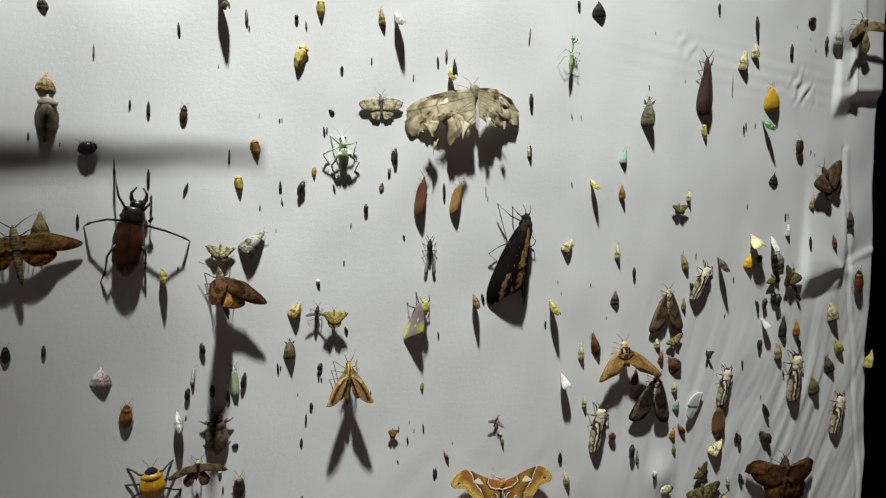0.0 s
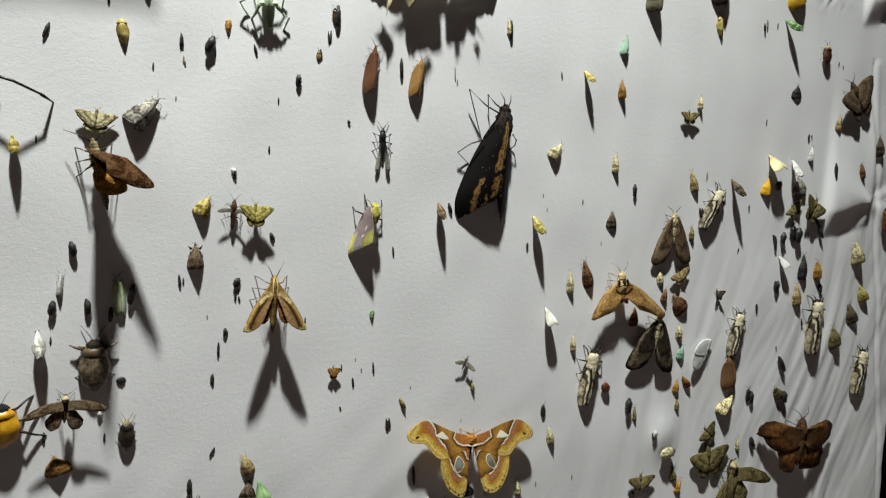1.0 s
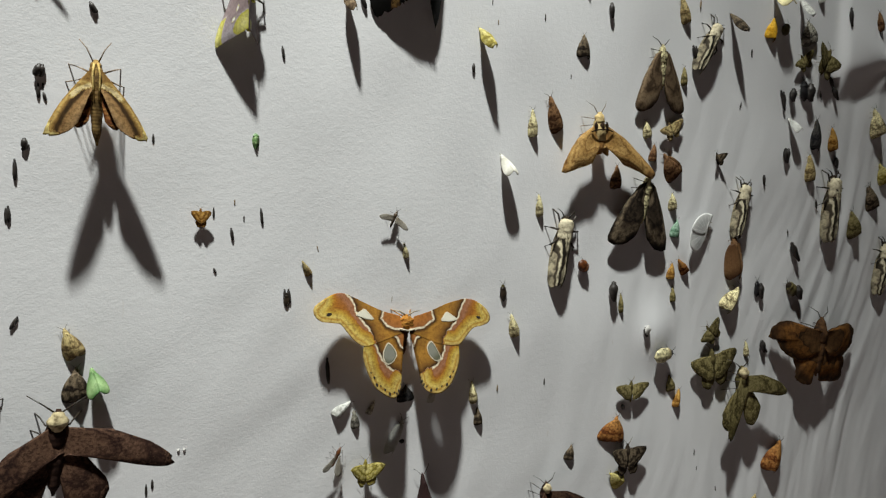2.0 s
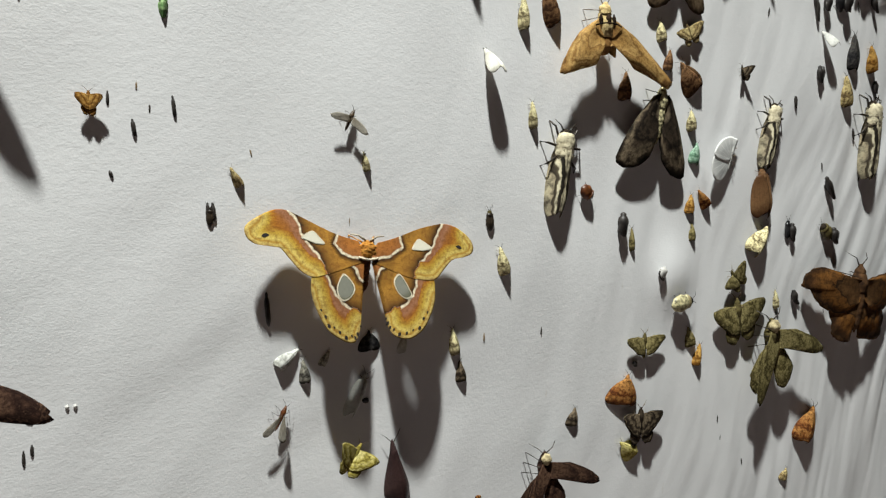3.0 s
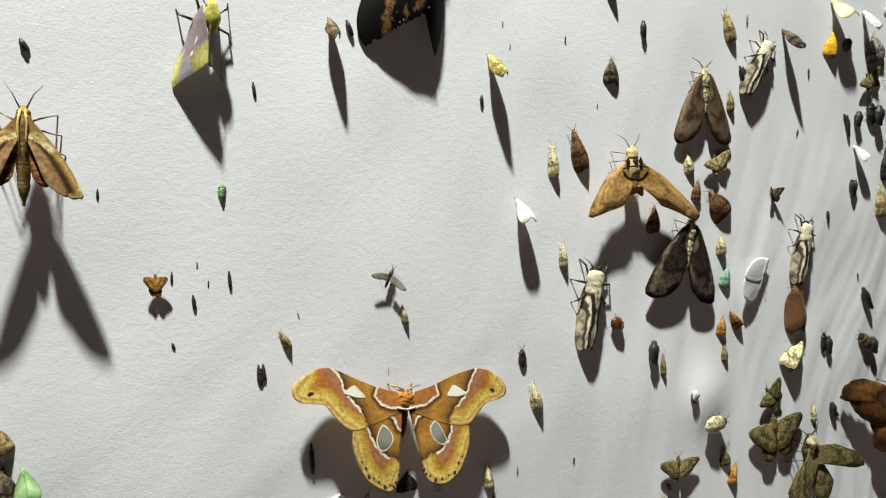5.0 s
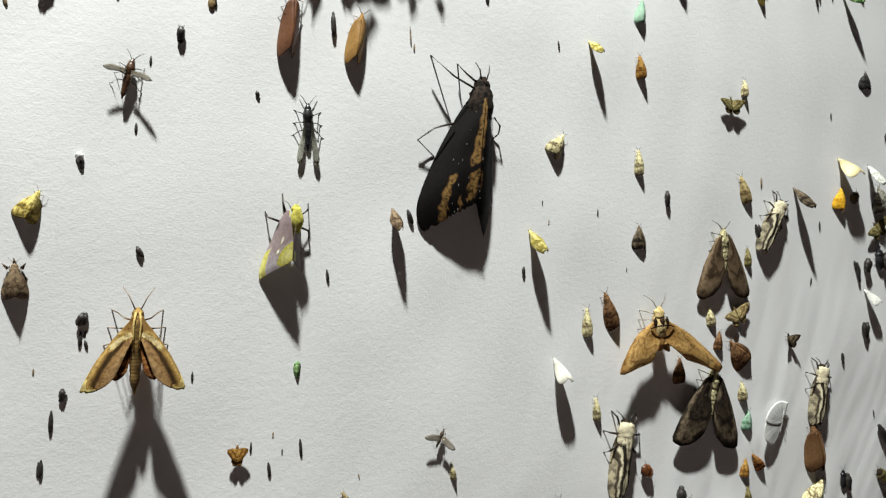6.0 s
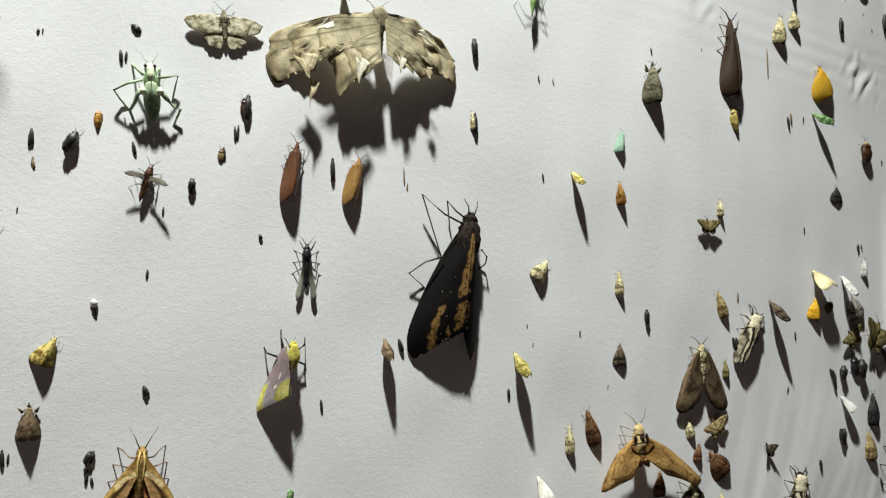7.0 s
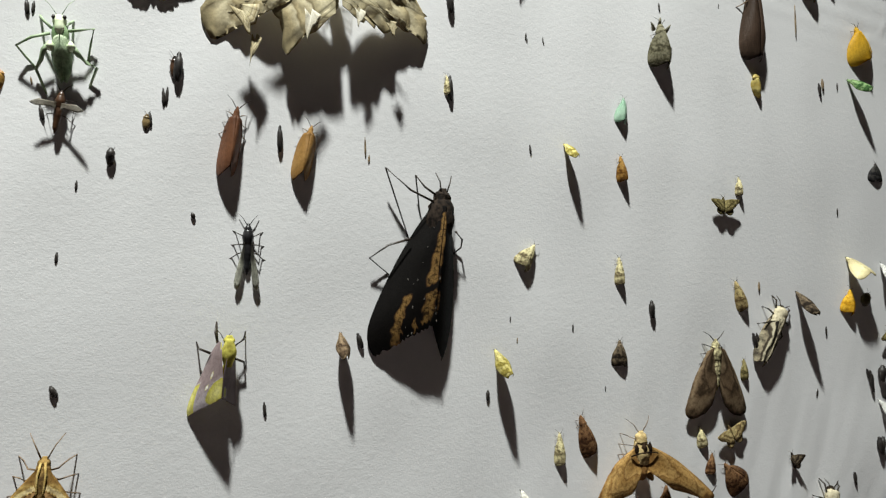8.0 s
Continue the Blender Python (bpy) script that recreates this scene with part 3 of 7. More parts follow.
def hopper(x, z, turn, L, wide=0.55, h=0.28, tone="yellow", head="olive"):
    """A leafhopper: steep pointed wing roof, broad blunt head."""
    L *= 0.85
    x, z = x + 0.088 * L * math.sin(radians(turn)), z + 0.088 * L * math.cos(radians(turn))
    e = thing("leafhopper", x, z, turn, WORDS[tone] + " leafhopper with a pointed wing roof", "leafhopper", "leafhoppers on the sheet")
    hh, W, s = (0.06 + 0.72 * h) * L, wide * L, seed_next()
    d, m, l = TONES[tone]
    body_parts(e, 0.5 * L, -0.3 * L, min(0.17 * W / 0.5, 0.4 * hh), hh * 0.45, body_tone(head), chitin(m, l, 0.5))
    bm = bmesh.new()
    r = W * 0.40
    spindle(bm, 0.24 * L, 0.44 * L, smooth_profile([(0, r * 0.7), (0.4, r), (1, r * 0.5)], 6), hh * 0.5, 0.42, 12)
    part("shield", bm, chitin(m, l, 0.5, 900), e)
    cover = wing([(0.0, l), (0.35, m), (0.5, l), (0.62, d), (0.8, m), (1.0, d)], rough=0.5, wobble=0.25, freckle=0.5, veins=0.3, mottle=0.8)
    for side in (-1, 1):
        tent_wing(e, side, [(0.0, 0.30 * L, hh * 0.8), (0.0, 0.0, hh), (0.0, -0.25 * L, hh * 0.95), (0.0, -0.46 * L, hh * 0.7)],
                  [(0.34 * W, 0.28 * L, hh * 0.35), (0.48 * W, 0.05 * L, hh * 0.1), (0.36 * W, -0.25 * L, hh * 0.12), (0.06 * W, -0.48 * L, hh * 0.5)], cover, 0.05, 9, 5, 0.03, s)
    six_legs(e, L, hh * 0.5, LEG_TAN, 0.24, 0.01, 0.3, 0.14, raise_knee=0.03)
    return e


def horned_hopper(x, z, turn, L, tone="moss", word="grey-olive"):
    """A treehopper: a dull tent with two shoulder horns and one on its brow."""
    e = small_moth(x, z, turn, L, 0.52, 0.30, tone, body=1.2)
    e.name = "treehopper"
    tagged(e, word + " treehopper with three short horns, tail held off the cloth", "treehopper", "beetles and bugs on the sheet")
    L *= 0.76
    horn = chitin(TONES[tone][0], TONES[tone][2], 0.7, 900)
    for u, v, du, dv in ((-0.16, 0.34, -0.12, 0.14), (0.16, 0.34, 0.10, 0.15), (0.0, 0.46, -0.02, 0.16)):
        bm = bmesh.new()
        tube(bm, [(u * L, v * L, 0.12 * L), ((u + du * 0.6) * L, (v + dv * 0.6) * L, 0.17 * L), ((u + du) * L, (v + dv) * L, 0.18 * L)], 0.05 * L, 0.010 * L, 6)
        part("horn", bm, horn, e)
    return e


def upright_moth(x, z, turn, L, high=0.9, tone="yellow", wide=0.44, plain=False):
    """A small moth that stands with its head to the cloth and its tail held out; L: as it shows face on."""
    tilt = 24 + 18 * high
    k = L * (1.0 + 0.35 * high)
    e = small_moth(x, z, turn, k, wide, 0.16, tone, False, DART if wide < 0.55 else ROOF, plain, short=1.0)
    tagged(e, WORDS[tone] + " small moth standing out from the cloth, tail raised")
    e.matrix_basis = e.matrix_basis @ Matrix.Translation((0, 0, 0.5 * L - 0.05 * k)) @ Matrix.Rotation(radians(-tilt), 4, "X") @ Matrix.Translation((0, 0, -0.45 * k))
    return e


def open_moth(x, z, turn, L, tone="brown", span=2.0, fold=(6, 6), h=0.2, hind=True, sheer=0.0):
    """A small moth with its wings spread."""
    e = thing("small_moth", x, z, turn, WORDS[tone] + " small moth with spread wings", "moth", "moths on the sheet")
    s = seed_next()
    k = span / 1.9 * L
    hh = 0.6 * h * L
    body_parts(e, 0.5 * L, -0.45 * L, 0.1 * L, hh, body_tone(tone))
    if hind:
        wing_pair(e, "hindwing", (0.03 * L, 0.15 * L, hh * 0.85), scaled(HIND, k, L), wing_tone(tone, sheer), fold, camber=0.03, jag=0.1, seed=s, nu=8, nv=8, lift=(0, -0.1), base=0.4)
    wing_pair(e, "forewing", (0.03 * L, 0.32 * L, hh), scaled(BROAD, k, L), wing_tone(tone, sheer), fold, camber=0.04, jag=0.08, seed=s + 7, nu=8, nv=9, lift=(0, -0.1), base=0.35)
    feelers(e, L, 0.45 * L, hh, LEG_TAN, 0.22, 0.2, 0.01)
    six_legs(e, L, hh, LEG_TAN, 0.3, 0.012, 0.25, 0.12)
    return e


def bug(x, z, turn, L, wide=0.5, tone="brown", head="dark", h=0.12, legs=LEG_DARK, reach=0.22, gloss=0.35, horns=0.0, bands=0.0, name="beetle", ant=0.3, word="beetle", mottled=False, thick=0.012):
    """A beetle or bug: two wing cases over a domed body, shield, head, legs."""
    e = thing(name, x, z, turn, WORDS[tone] + " " + word + " clinging to the cloth", word.split()[-1], "beetles and bugs on the sheet")
    r, hh = wide * L / 2, max(0.0006, h * L)
    bm = bmesh.new()
    spindle(bm, -0.48 * L, 0.28 * L, smooth_profile([(0, r * 0.15), (0.4, r * 0.9), (0.8, r * 0.85), (1, r * 0.6)], 10), hh, 0.45, 12)
    part("abdomen", bm, body_tone(head), e)
    d, m, l = TONES[tone]
    case = chitin((0.012, 0.011, 0.008), l, 0.45, 1500, spots=0.47) if mottled else chitin(d, m, gloss, 700, bands)
    for side in (-1, 1):
        bm = bmesh.new()
        rows, na = [], 6
        prof = smooth_profile([(0, r * 0.12), (0.25, r * 0.78), (0.6, r), (1, r * 0.8)], 10)
        for f, q in prof:
            v = -0.5 * L + 0.74 * L * f
            rows.append([bm.verts.new(P(side * (0.002 * L + q * math.sin(a)), v, hh + q * 0.62 * math.cos(a))) for a in (math.pi * 0.56 * i / na for i in range(na + 1))])
        for a, b in zip(rows, rows[1:]):
            for i in range(na):
                bm.faces.new((a[i], a[i + 1], b[i + 1], b[i]))
        part("wing_case", bm, case, e)
    bm = bmesh.new()
    spindle(bm, 0.2 * L, 0.38 * L, smooth_profile([(0, r * 0.8), (0.4, r * 0.82), (1, r * 0.5)], 6), hh, 0.72, 12)
    part("shield", bm, chitin(TONES[tone][0], TONES[tone][1], gloss, 700), e)
    bm = bmesh.new()
    spindle(bm, 0.33 * L, 0.48 * L, smooth_profile([(0, r * 0.55), (0.5, r * 0.5), (1, r * 0.25)], 6), hh, 0.8, 10)
    part("head", bm, body_tone(head), e)
    if horns:
        for side in (-1, 1):
            bm = bmesh.new()
            tube(bm, [(side * r * 0.6, 0.32 * L, hh), (side * r * 1.05, 0.36 * L, hh * 1.3), (side * r * (1.1 + horns), 0.42 * L, hh * 1.3)], 0.05 * L, 0.008 * L, 5)
            part("shoulder_spine", bm, case, e)
    feelers(e, L, 0.47 * L, hh, legs, ant, 0.2, 0.01)
    six_legs(e, L, hh, legs, reach * 0.7 + wide * 0.36, thick, 0.26, 0.17, raise_knee=0.05)
    return e


def fly(x, z, turn, L, tone="black", wings=SMOKY, splay=0.32, wing_len=0.75, h=0.16, fold=(3, 3), up=0.0, label=""):
    """A fly or winged ant: slim body, glassy wings, thin legs."""
    e = thing("fly", x, z, turn, label or WORDS[tone] + " fly with glassy wings on the cloth", "fly", "flies on the sheet")
    hh = h * L
    body_parts(e, 0.5 * L, -0.4 * L, 0.1 * L, hh, body_tone(tone, rough=0.35), split=0.4)
    w = wing_len * L
    out = [(w * splay, w * (-0.55 + up)), (w * splay * 1.5, w * (-0.9 + up)), (w * splay * 1.1, w * (-1.05 + up)), (w * splay * 0.4, w * (-0.9 + up)), (0.02 * w, w * -0.5)]
    wing_pair(e, "wing", (0.05 * L, 0.22 * L, hh * 1.3), out, wings, fold, lift=(-0.02, 0.0), camber=0.02, nu=8, nv=8, seed=seed_next())
    feelers(e, L, 0.47 * L, hh, LEG_DARK, 0.2, 0.15, 0.01)
    six_legs(e, L, hh, LEG_DARK, 0.34, 0.012, 0.25, 0.12, raise_knee=0.12)
    return e


GNAT_MATS = [chitin((0.012, 0.01, 0.01), (0.05, 0.042, 0.036), 0.5), chitin((0.1, 0.07, 0.04), (0.3, 0.22, 0.13), 0.6), chitin((0.35, 0.34, 0.32), (0.7, 0.69, 0.66), 0.6)]


def gnat(x, z, turn, L, tone=0, wide=0.26):
    """A tiny midge: tapered body with folded wings, joined as one."""
    bm = bmesh.new()
    r = wide * L / 2
    spindle(bm, -0.5 * L, 0.5 * L, [(0, r * 0.15), (0.3, r * 0.8), (0.6, r), (0.78, r * 0.8), (0.84, r * 0.5), (0.93, r * 0.55), (1, r * 0.15)], r * 1.1, 0.9, 7)
    ob = finish("midge", bm, GNAT_MATS[tone])
    ob.matrix_basis = Matrix.Translation((x, -sheet_out(x, z), z)) @ Matrix.Rotation(radians(turn), 4, "Y")
    for side in (-1, 1):
        bm = wing_mesh((r * 0.2, 0.2 * L, r * 1.6), [(r * 0.7, -0.2 * L), (r * 0.75, -0.5 * L), (r * 0.2, -0.74 * L), (-r * 0.3, -0.7 * L)], side, lift=(-0.5, 0.0), camber=0.02, thick=0.0001, nu=2, nv=4)
        part("wing", bm, GNAT_MATS[tone], ob)
    return tagged(ob, ("tiny dark midge on the cloth", "tiny tan midge on the cloth", "tiny whitish midge on the cloth")[tone], "midge", "midges on the sheet")


STREAK = wing([(0.0, (0.52, 0.46, 0.31)), (0.16, (0.62, 0.56, 0.40)), (0.22, (0.40, 0.34, 0.22)), (0.26, (0.012, 0.010, 0.008)), (0.46, (0.016, 0.013, 0.010)), (0.50, (0.56, 0.50, 0.34)), (0.60, (0.64, 0.58, 0.42)), (0.66, (0.10, 0.08, 0.05)), (0.78, (0.02, 0.016, 0.012)), (0.83, (0.36, 0.30, 0.20)), (1.0, (0.42, 0.37, 0.25))],
              wobble=0.42, freckle=0.4, grain=200, along=True, across=0.30, mottle=0.95, dirt=(0.05, 0.04, 0.03), veins=0.0)


def streaked_moth(x, z, turn, L, wide=0.29, h=0.15):
    """A stout moth with its wings wrapped round it like a broken twig, square at the shoulders."""
    e = thing("twig_moth", x, z, turn, "stout cream moth streaked black like a broken twig", "moth", "twig-like moths")
    hh, W, sd = h * L, wide * L, seed_next()
    r = W * 0.44
    cream = chitin((0.22, 0.18, 0.11), (0.74, 0.67, 0.48), 0.95, 1500, spots=0.38)
    bm = bmesh.new()
    spindle(bm, 0.22 * L, 0.50 * L, smooth_profile([(0, r * 0.9), (0.7, r * 0.95), (0.92, r * 0.85), (1, r * 0.45)], 12), hh * 0.72, 0.72, 16)
    for v in bm.verts:
        v.co += Vector((noise.noise(v.co * 700), noise.noise(v.co * 700 + Vector((5, 0, 0))), noise.noise(v.co * 700 + Vector((0, 5, 0))))) * 0.02 * L
    part("thorax", bm, cream, e, "cream furry thorax")
    bm = bmesh.new()
    spindle(bm, -0.35 * L, 0.24 * L, smooth_profile([(0, r * 0.2), (0.5, r * 0.7), (1, r * 0.75)], 9), hh * 0.55, 0.8, 12)
    part("abdomen", bm, body_tone("dark"), e)
    bm = bmesh.new()
    spindle(bm, 0.46 * L, 0.55 * L, smooth_profile([(0, r * 0.55), (0.6, r * 0.5), (1, r * 0.2)], 6), hh * 0.5, 0.9)
    part("head", bm, body_tone("dark"), e)
    ridge = [(0.0, 0.34 * L, hh * 1.12), (0.01 * L, 0.1 * L, hh * 1.22), (0.02 * L, -0.16 * L, hh * 1.2), (0.01 * L, -0.42 * L, hh * 1.05)]
    edges = [(0.36 * W, 0.36 * L, hh * 0.5), (0.47 * W, 0.16 * L, hh * 0.2), (0.52 * W, -0.12 * L, hh * 0.12), (0.48 * W, -0.36 * L, hh * 0.15), (0.30 * W, -0.49 * L, hh * 0.4)]
    for side in (-1, 1):
        tent_wing(e, side, [(side * u, v, w) for u, v, w in ridge], edges, STREAK, 0.09, 26, 14, 0.05, sd, crumple=0.02)
    feelers(e, L, 0.5 * L, hh * 0.6, LEG_DARK, 0.14, 0.14, 0.012)
    for side in (-1, 1):
        for v, out, up in ((0.42, 0.20, 0.20), (0.34, 0.30, 0.02), (0.22, 0.26, -0.14)):
            bm = bmesh.new()
            tube(bm, [(side * 0.3 * W, v * L, hh * 0.6), (side * out * 0.8 * L, (v + up * 0.7) * L, hh * 0.6), (side * out * L, (v + up) * L, 0.0005)], 0.016 * L, 0.010 * L, 6)
            part("leg", bm, LEG_DARK, e)
    return e


# ---- the large moths ----
def big_moth(name, x, z, turn, label, fore, hind, fore_mat, hind_mat, body_mat, head_v, tail_v, r, h, fold_f, fold_h, root_f, root_h, shape_f=None, shape_h=None, ant=0.25, ant_spread=0.3, legs=0.4, group="large moths", leg_mat=LEG_DARK):
    e = thing(name, x, z, turn, label, "moth", group)
    s = seed_next()
    body_parts(e, head_v, tail_v, r, h, body_mat)
    hw = wing_pair(e, "hindwing", root_h, hind, hind_mat, fold_h, **dict(dict(camber=0.03, lift=(0, 0), seed=s, nu=16, nv=18), **(shape_h or {}))) if hind else []
    fw = wing_pair(e, "forewing", root_f, fore, fore_mat, fold_f, **dict(dict(camber=0.03, lift=(0, 0), seed=s + 3, nu=18, nv=18), **(shape_f or {})))
    L = head_v - tail_v
    if ant:
        feelers(e, L, head_v - 0.05 * L, h, leg_mat, ant, ant_spread, 0.012)
    if legs:
        six_legs(e, L, h, leg_mat, legs, 0.014, head_v / L - 0.2, 0.08)
    return e, fw, hw


MM = 0.001


def mm(*pairs):
    return [(a * MM, b * MM) for a, b in pairs]


def mm3(*rows):
    return [(a * MM, b * MM, c * MM) for a, b, c in rows]


def side_of(line, u, v):
    """Signed distance from a broken line, and how far along it."""
    best, sign, along, run = 1e9, 1.0, 0.0, 0.0
    for (ax, ay), (bx, by) in zip(line, line[1:]):
        dx, dy = bx - ax, by - ay
        ll = dx * dx + dy * dy
        t = max(0.0, min(1.0, ((u - ax) * dx + (v - ay) * dy) / ll))
        d = math.hypot(u - ax - t * dx, v - ay - t * dy)
        if d < best:
            best, sign, along = d, (1.0 if dx * (v - ay) - dy * (u - ax) < 0 else -1.0), run + t * math.sqrt(ll)
        run += math.sqrt(ll)
    return best * sign, along


def banded_zone(line, basal, margin, scallop=0.0006):
    """Colour zones: 0 to 0.2 the root patch, 0.2 its white edge, 0.5 the white wavy line, over 0.85 the margin."""
    def zone(u, v):
        d, s = side_of(line, u, v)
        d = -d + scallop * abs(math.sin(s * 620))
        b = -side_of(basal, u, v)[0]
        m = abs(side_of(margin, u, v)[0])
        if d < 0:
            return max(0.0, 0.2 + b / 0.06) if b < 0.0024 else max(0.27, 0.5 + d / 0.06)
        return 0.85 + 0.15 * (1 - m / 0.0085) if m < 0.0085 else min(0.8, 0.5 + d / 0.06)
    return zone


def inside(poly, u, v):
    """Whether (u, v) lies within a closed polygon."""
    odd = False
    for (ax, ay), (bx, by) in zip(poly, poly[1:] + poly[:1]):
        if (ay > v) != (by > v) and u < (bx - ax) * (v - ay) / (by - ay) + ax:
            odd = not odd
    return odd


def clear_scale(base, second):
    """The wing's clear windows: part of the light passes straight through."""
    m, nt, b = nodes_of("clear_scale")
    n = noise_node(nt, 700, 4, coords(nt))
    link(nt, mix(nt, n.outputs[0], base, second), b.inputs["Base Color"])
    b.inputs["Roughness"].default_value = 0.35
    thin = nt.nodes.new("ShaderNodeBsdfTransparent")
    both = nt.nodes.new("ShaderNodeMixShader")
    both.inputs[0].default_value = 0.24
    link(nt, b.outputs[0], both.inputs[1])
    link(nt, thin.outputs[0], both.inputs[2])
    link(nt, both.outputs[0], nt.nodes["Material Output"].inputs["Surface"])
    return m


def flat_patch(owner, points, side, slope, over, material, name, label="", size=1.0):
    """A thin patch on a flat wing; points: its corners in the wing's plane."""
    bm = bmesh.new()
    n = len(points)
    cu, cv = sum(p[0] for p in points) / n, sum(p[1] for p in points) / n
    ring = []
    for i in range(n * 4):
        k, t = i // 4, (i % 4) / 4
        q = [points[(k + d) % n] for d in (-1, 0, 1, 2)]
        u, v = (0.5 * (2 * b + (c - a) * t + (2 * a - 5 * b + 4 * c - d) * t * t + (3 * b - a - 3 * c + d) * t ** 3) for a, b, c, d in zip(*q))
        ring.append((cu + (u - cu) * size, cv + (v - cv) * size))
    rows = [[bm.verts.new(P(side * u, v, 0.0005 + slope * v + w)) for u, v in ring] for w in (over - 0.0002, over)]
    bm.faces.new(rows[1])
    for i in range(n * 4):
        k = (i + 1) % (n * 4)
        bm.faces.new((rows[0][i], rows[0][k], rows[1][k], rows[1][i]))
    return part(name, bm, material, owner, label, smooth=False)


def flat_ring(owner, points, side, slope, over, material, name, inner, outer):
    """A thin raised rim round a patch of a flat wing."""
    bm = bmesh.new()
    n = len(points)
    cu, cv = sum(p[0] for p in points) / n, sum(p[1] for p in points) / n
    rows = []
    for size, w in ((outer, over - 0.0003), (outer, over), (inner, over), (inner, over - 0.0003)):
        row = []
        for i in range(n * 4):
            k, t = i // 4, (i % 4) / 4
            q = [points[(k + d) % n] for d in (-1, 0, 1, 2)]
            u, v = (0.5 * (2 * b + (c - a) * t + (2 * a - 5 * b + 4 * c - d) * t * t + (3 * b - a - 3 * c + d) * t ** 3) for a, b, c, d in zip(*q))
            u, v = cu + (u - cu) * size, cv + (v - cv) * size
            row.append(bm.verts.new(P(side * u, v, 0.0005 + slope * v + w)))
        rows.append(row)
    for a, b in zip(rows, rows[1:] + rows[:1]):
        for i in range(n * 4):
            k = (i + 1) % (n * 4)
            bm.faces.new((a[i], a[k], b[k], b[i]))
    return part(name, bm, material, owner, smooth=False)


def silk_moth():
    """The large orange moth with clear wing windows; its two sides are held a little differently."""
    slope, rf, rh = -0.23, (0.002, -0.002), (0.002, -0.004)
    shift = lambda pairs, r: [(a - r[0], b - r[1]) for a, b in mm(*pairs)]
    sides = {
        -1: dict(fore=((5, 3.5), (16.3, 6), (27.7, 10.3), (36, 13.8), (42, 15.8), (48, 15.3), (55.8, 11.2), (60.4, 7), (59.8, 2.5), (56.5, -0.2), (52, -1), (44.8, -1.5), (39.4, -6.9), (34.5, -11.8), (28.8, -14.3), (22, -13), (10, -9), (2, -6)),
                 hind=((28.4, -10), (29.4, -20.1), (26.8, -29), (22.4, -37), (17.6, -41.3), (10.6, -44.6), (6.6, -43.4), (4.2, -36.2), (4.5, -27.2), (2.9, -16), (2.3, -6)),
                 line_f=((43, 18), (39, 14.6), (35.8, 11), (34.3, 5.5), (29.9, -0.1), (25.6, -4.2), (22.6, -11.5), (20, -18)),
                 line_h=((25.6, -3.8), (22, -11.5), (19.5, -17.4), (17.1, -22.2), (11.6, -27.8), (6.5, -29.6), (4.4, -31), (1, -32)),
                 basal=((15.6, 9), (16.4, 5), (18, 1.8), (13.6, -2.9), (8.5, -4.5), (-3, -5.2)),
                 win_f=((33.9, 3.6), (31.5, 5.6), (28.6, 6.8), (26, 4.6), (23.2, 1.5), (27.3, 1.4), (30.6, 2.4)), win_h=((14.7, -15), (12.8, -12.9), (9.6, -15.4), (7.6, -19.4), (10, -23.4), (13.6, -24.6), (15.9, -21.8), (16.1, -18.6))),
        1: dict(fore=((5, 3.2), (14.8, 6.2), (27.3, 11.4), (36, 14.0), (42, 15.2), (49, 14.2), (56.6, 9.9), (60.1, 5), (59.3, 0.9), (54.5, -1.4), (47.6, -3.1), (42.9, -7.6), (37.4, -13.4), (31.4, -14), (22, -13), (10, -9), (2, -6)),
                hind=((36.2, -10), (37.1, -21.9), (34.9, -30.2), (30.3, -38.2), (22.9, -43), (14.8, -41.9), (10.6, -37.2), (9.6, -32.1), (8.4, -23.1), (5.2, -12.4), (3.4, -6)),
                line_f=((43.5, 18), (40.2, 13), (37.7, 8.2), (36.1, 3.1), (29.7, -4.5), (26.1, -9.8), (25.5, -17)),
                line_h=((31, -3), (27.3, -9.8), (26.2, -15.8), (24.2, -22), (19.4, -27.3), (13.5, -29.2), (9.8, -31.8), (6, -34)),
                basal=((17, 9), (17.9, 4.6), (19.1, 1.7), (11.5, -3.4), (5, -4.6), (-3, -5.2)),
                win_f=((24.4, 1.3), (26, 4.4), (27.9, 6.2), (31.5, 4.6), (34.8, 2.2), (31, 1.0), (28.3, 0.8)), win_h=((14.5, -14.2), (16.8, -11.9), (19.2, -14.2), (21.6, -18), (23.4, -21.8), (20.1, -23.1), (16.4, -20.6), (14.4, -17)))}
    O, Y, Bn, W, K, Pk = (0.33, 0.125, 0.018), (0.46, 0.30, 0.045), (0.20, 0.10, 0.02), (0.78, 0.70, 0.52), (0.03, 0.018, 0.01), (0.28, 0.12, 0.06)
    stops = [(0.0, (0.42, 0.17, 0.035)), (0.12, (0.40, 0.15, 0.035)), (0.184, (0.30, 0.12, 0.04)), (0.19, W), (0.203, W), (0.209, K), (0.216, K), (0.24, Bn), (0.33, (0.40, 0.20, 0.035)), (0.42, (0.3, 0.15, 0.03)), (0.46, (0.17, 0.085, 0.02)), (0.487, K), (0.496, K), (0.502, W), (0.514, W), (0.522, Pk), (0.56, (0.32, 0.15, 0.085)), (0.60, (0.30, 0.115, 0.03)), (0.66, O), (0.80, (0.40, 0.18, 0.025)),
             (0.855, (0.40, 0.19, 0.03)), (0.89, Y), (0.94, (0.60, 0.47, 0.13)), (0.965, (0.42, 0.24, 0.04)), (0.98, (0.60, 0.46, 0.14)), (1.0, (0.36, 0.24, 0.08))]
    m = wing(stops, wobble=0.010, freckle=0.35, grain=1100, veins=0.15, mottle=0.5, dirt=(0.15, 0.055, 0.015))
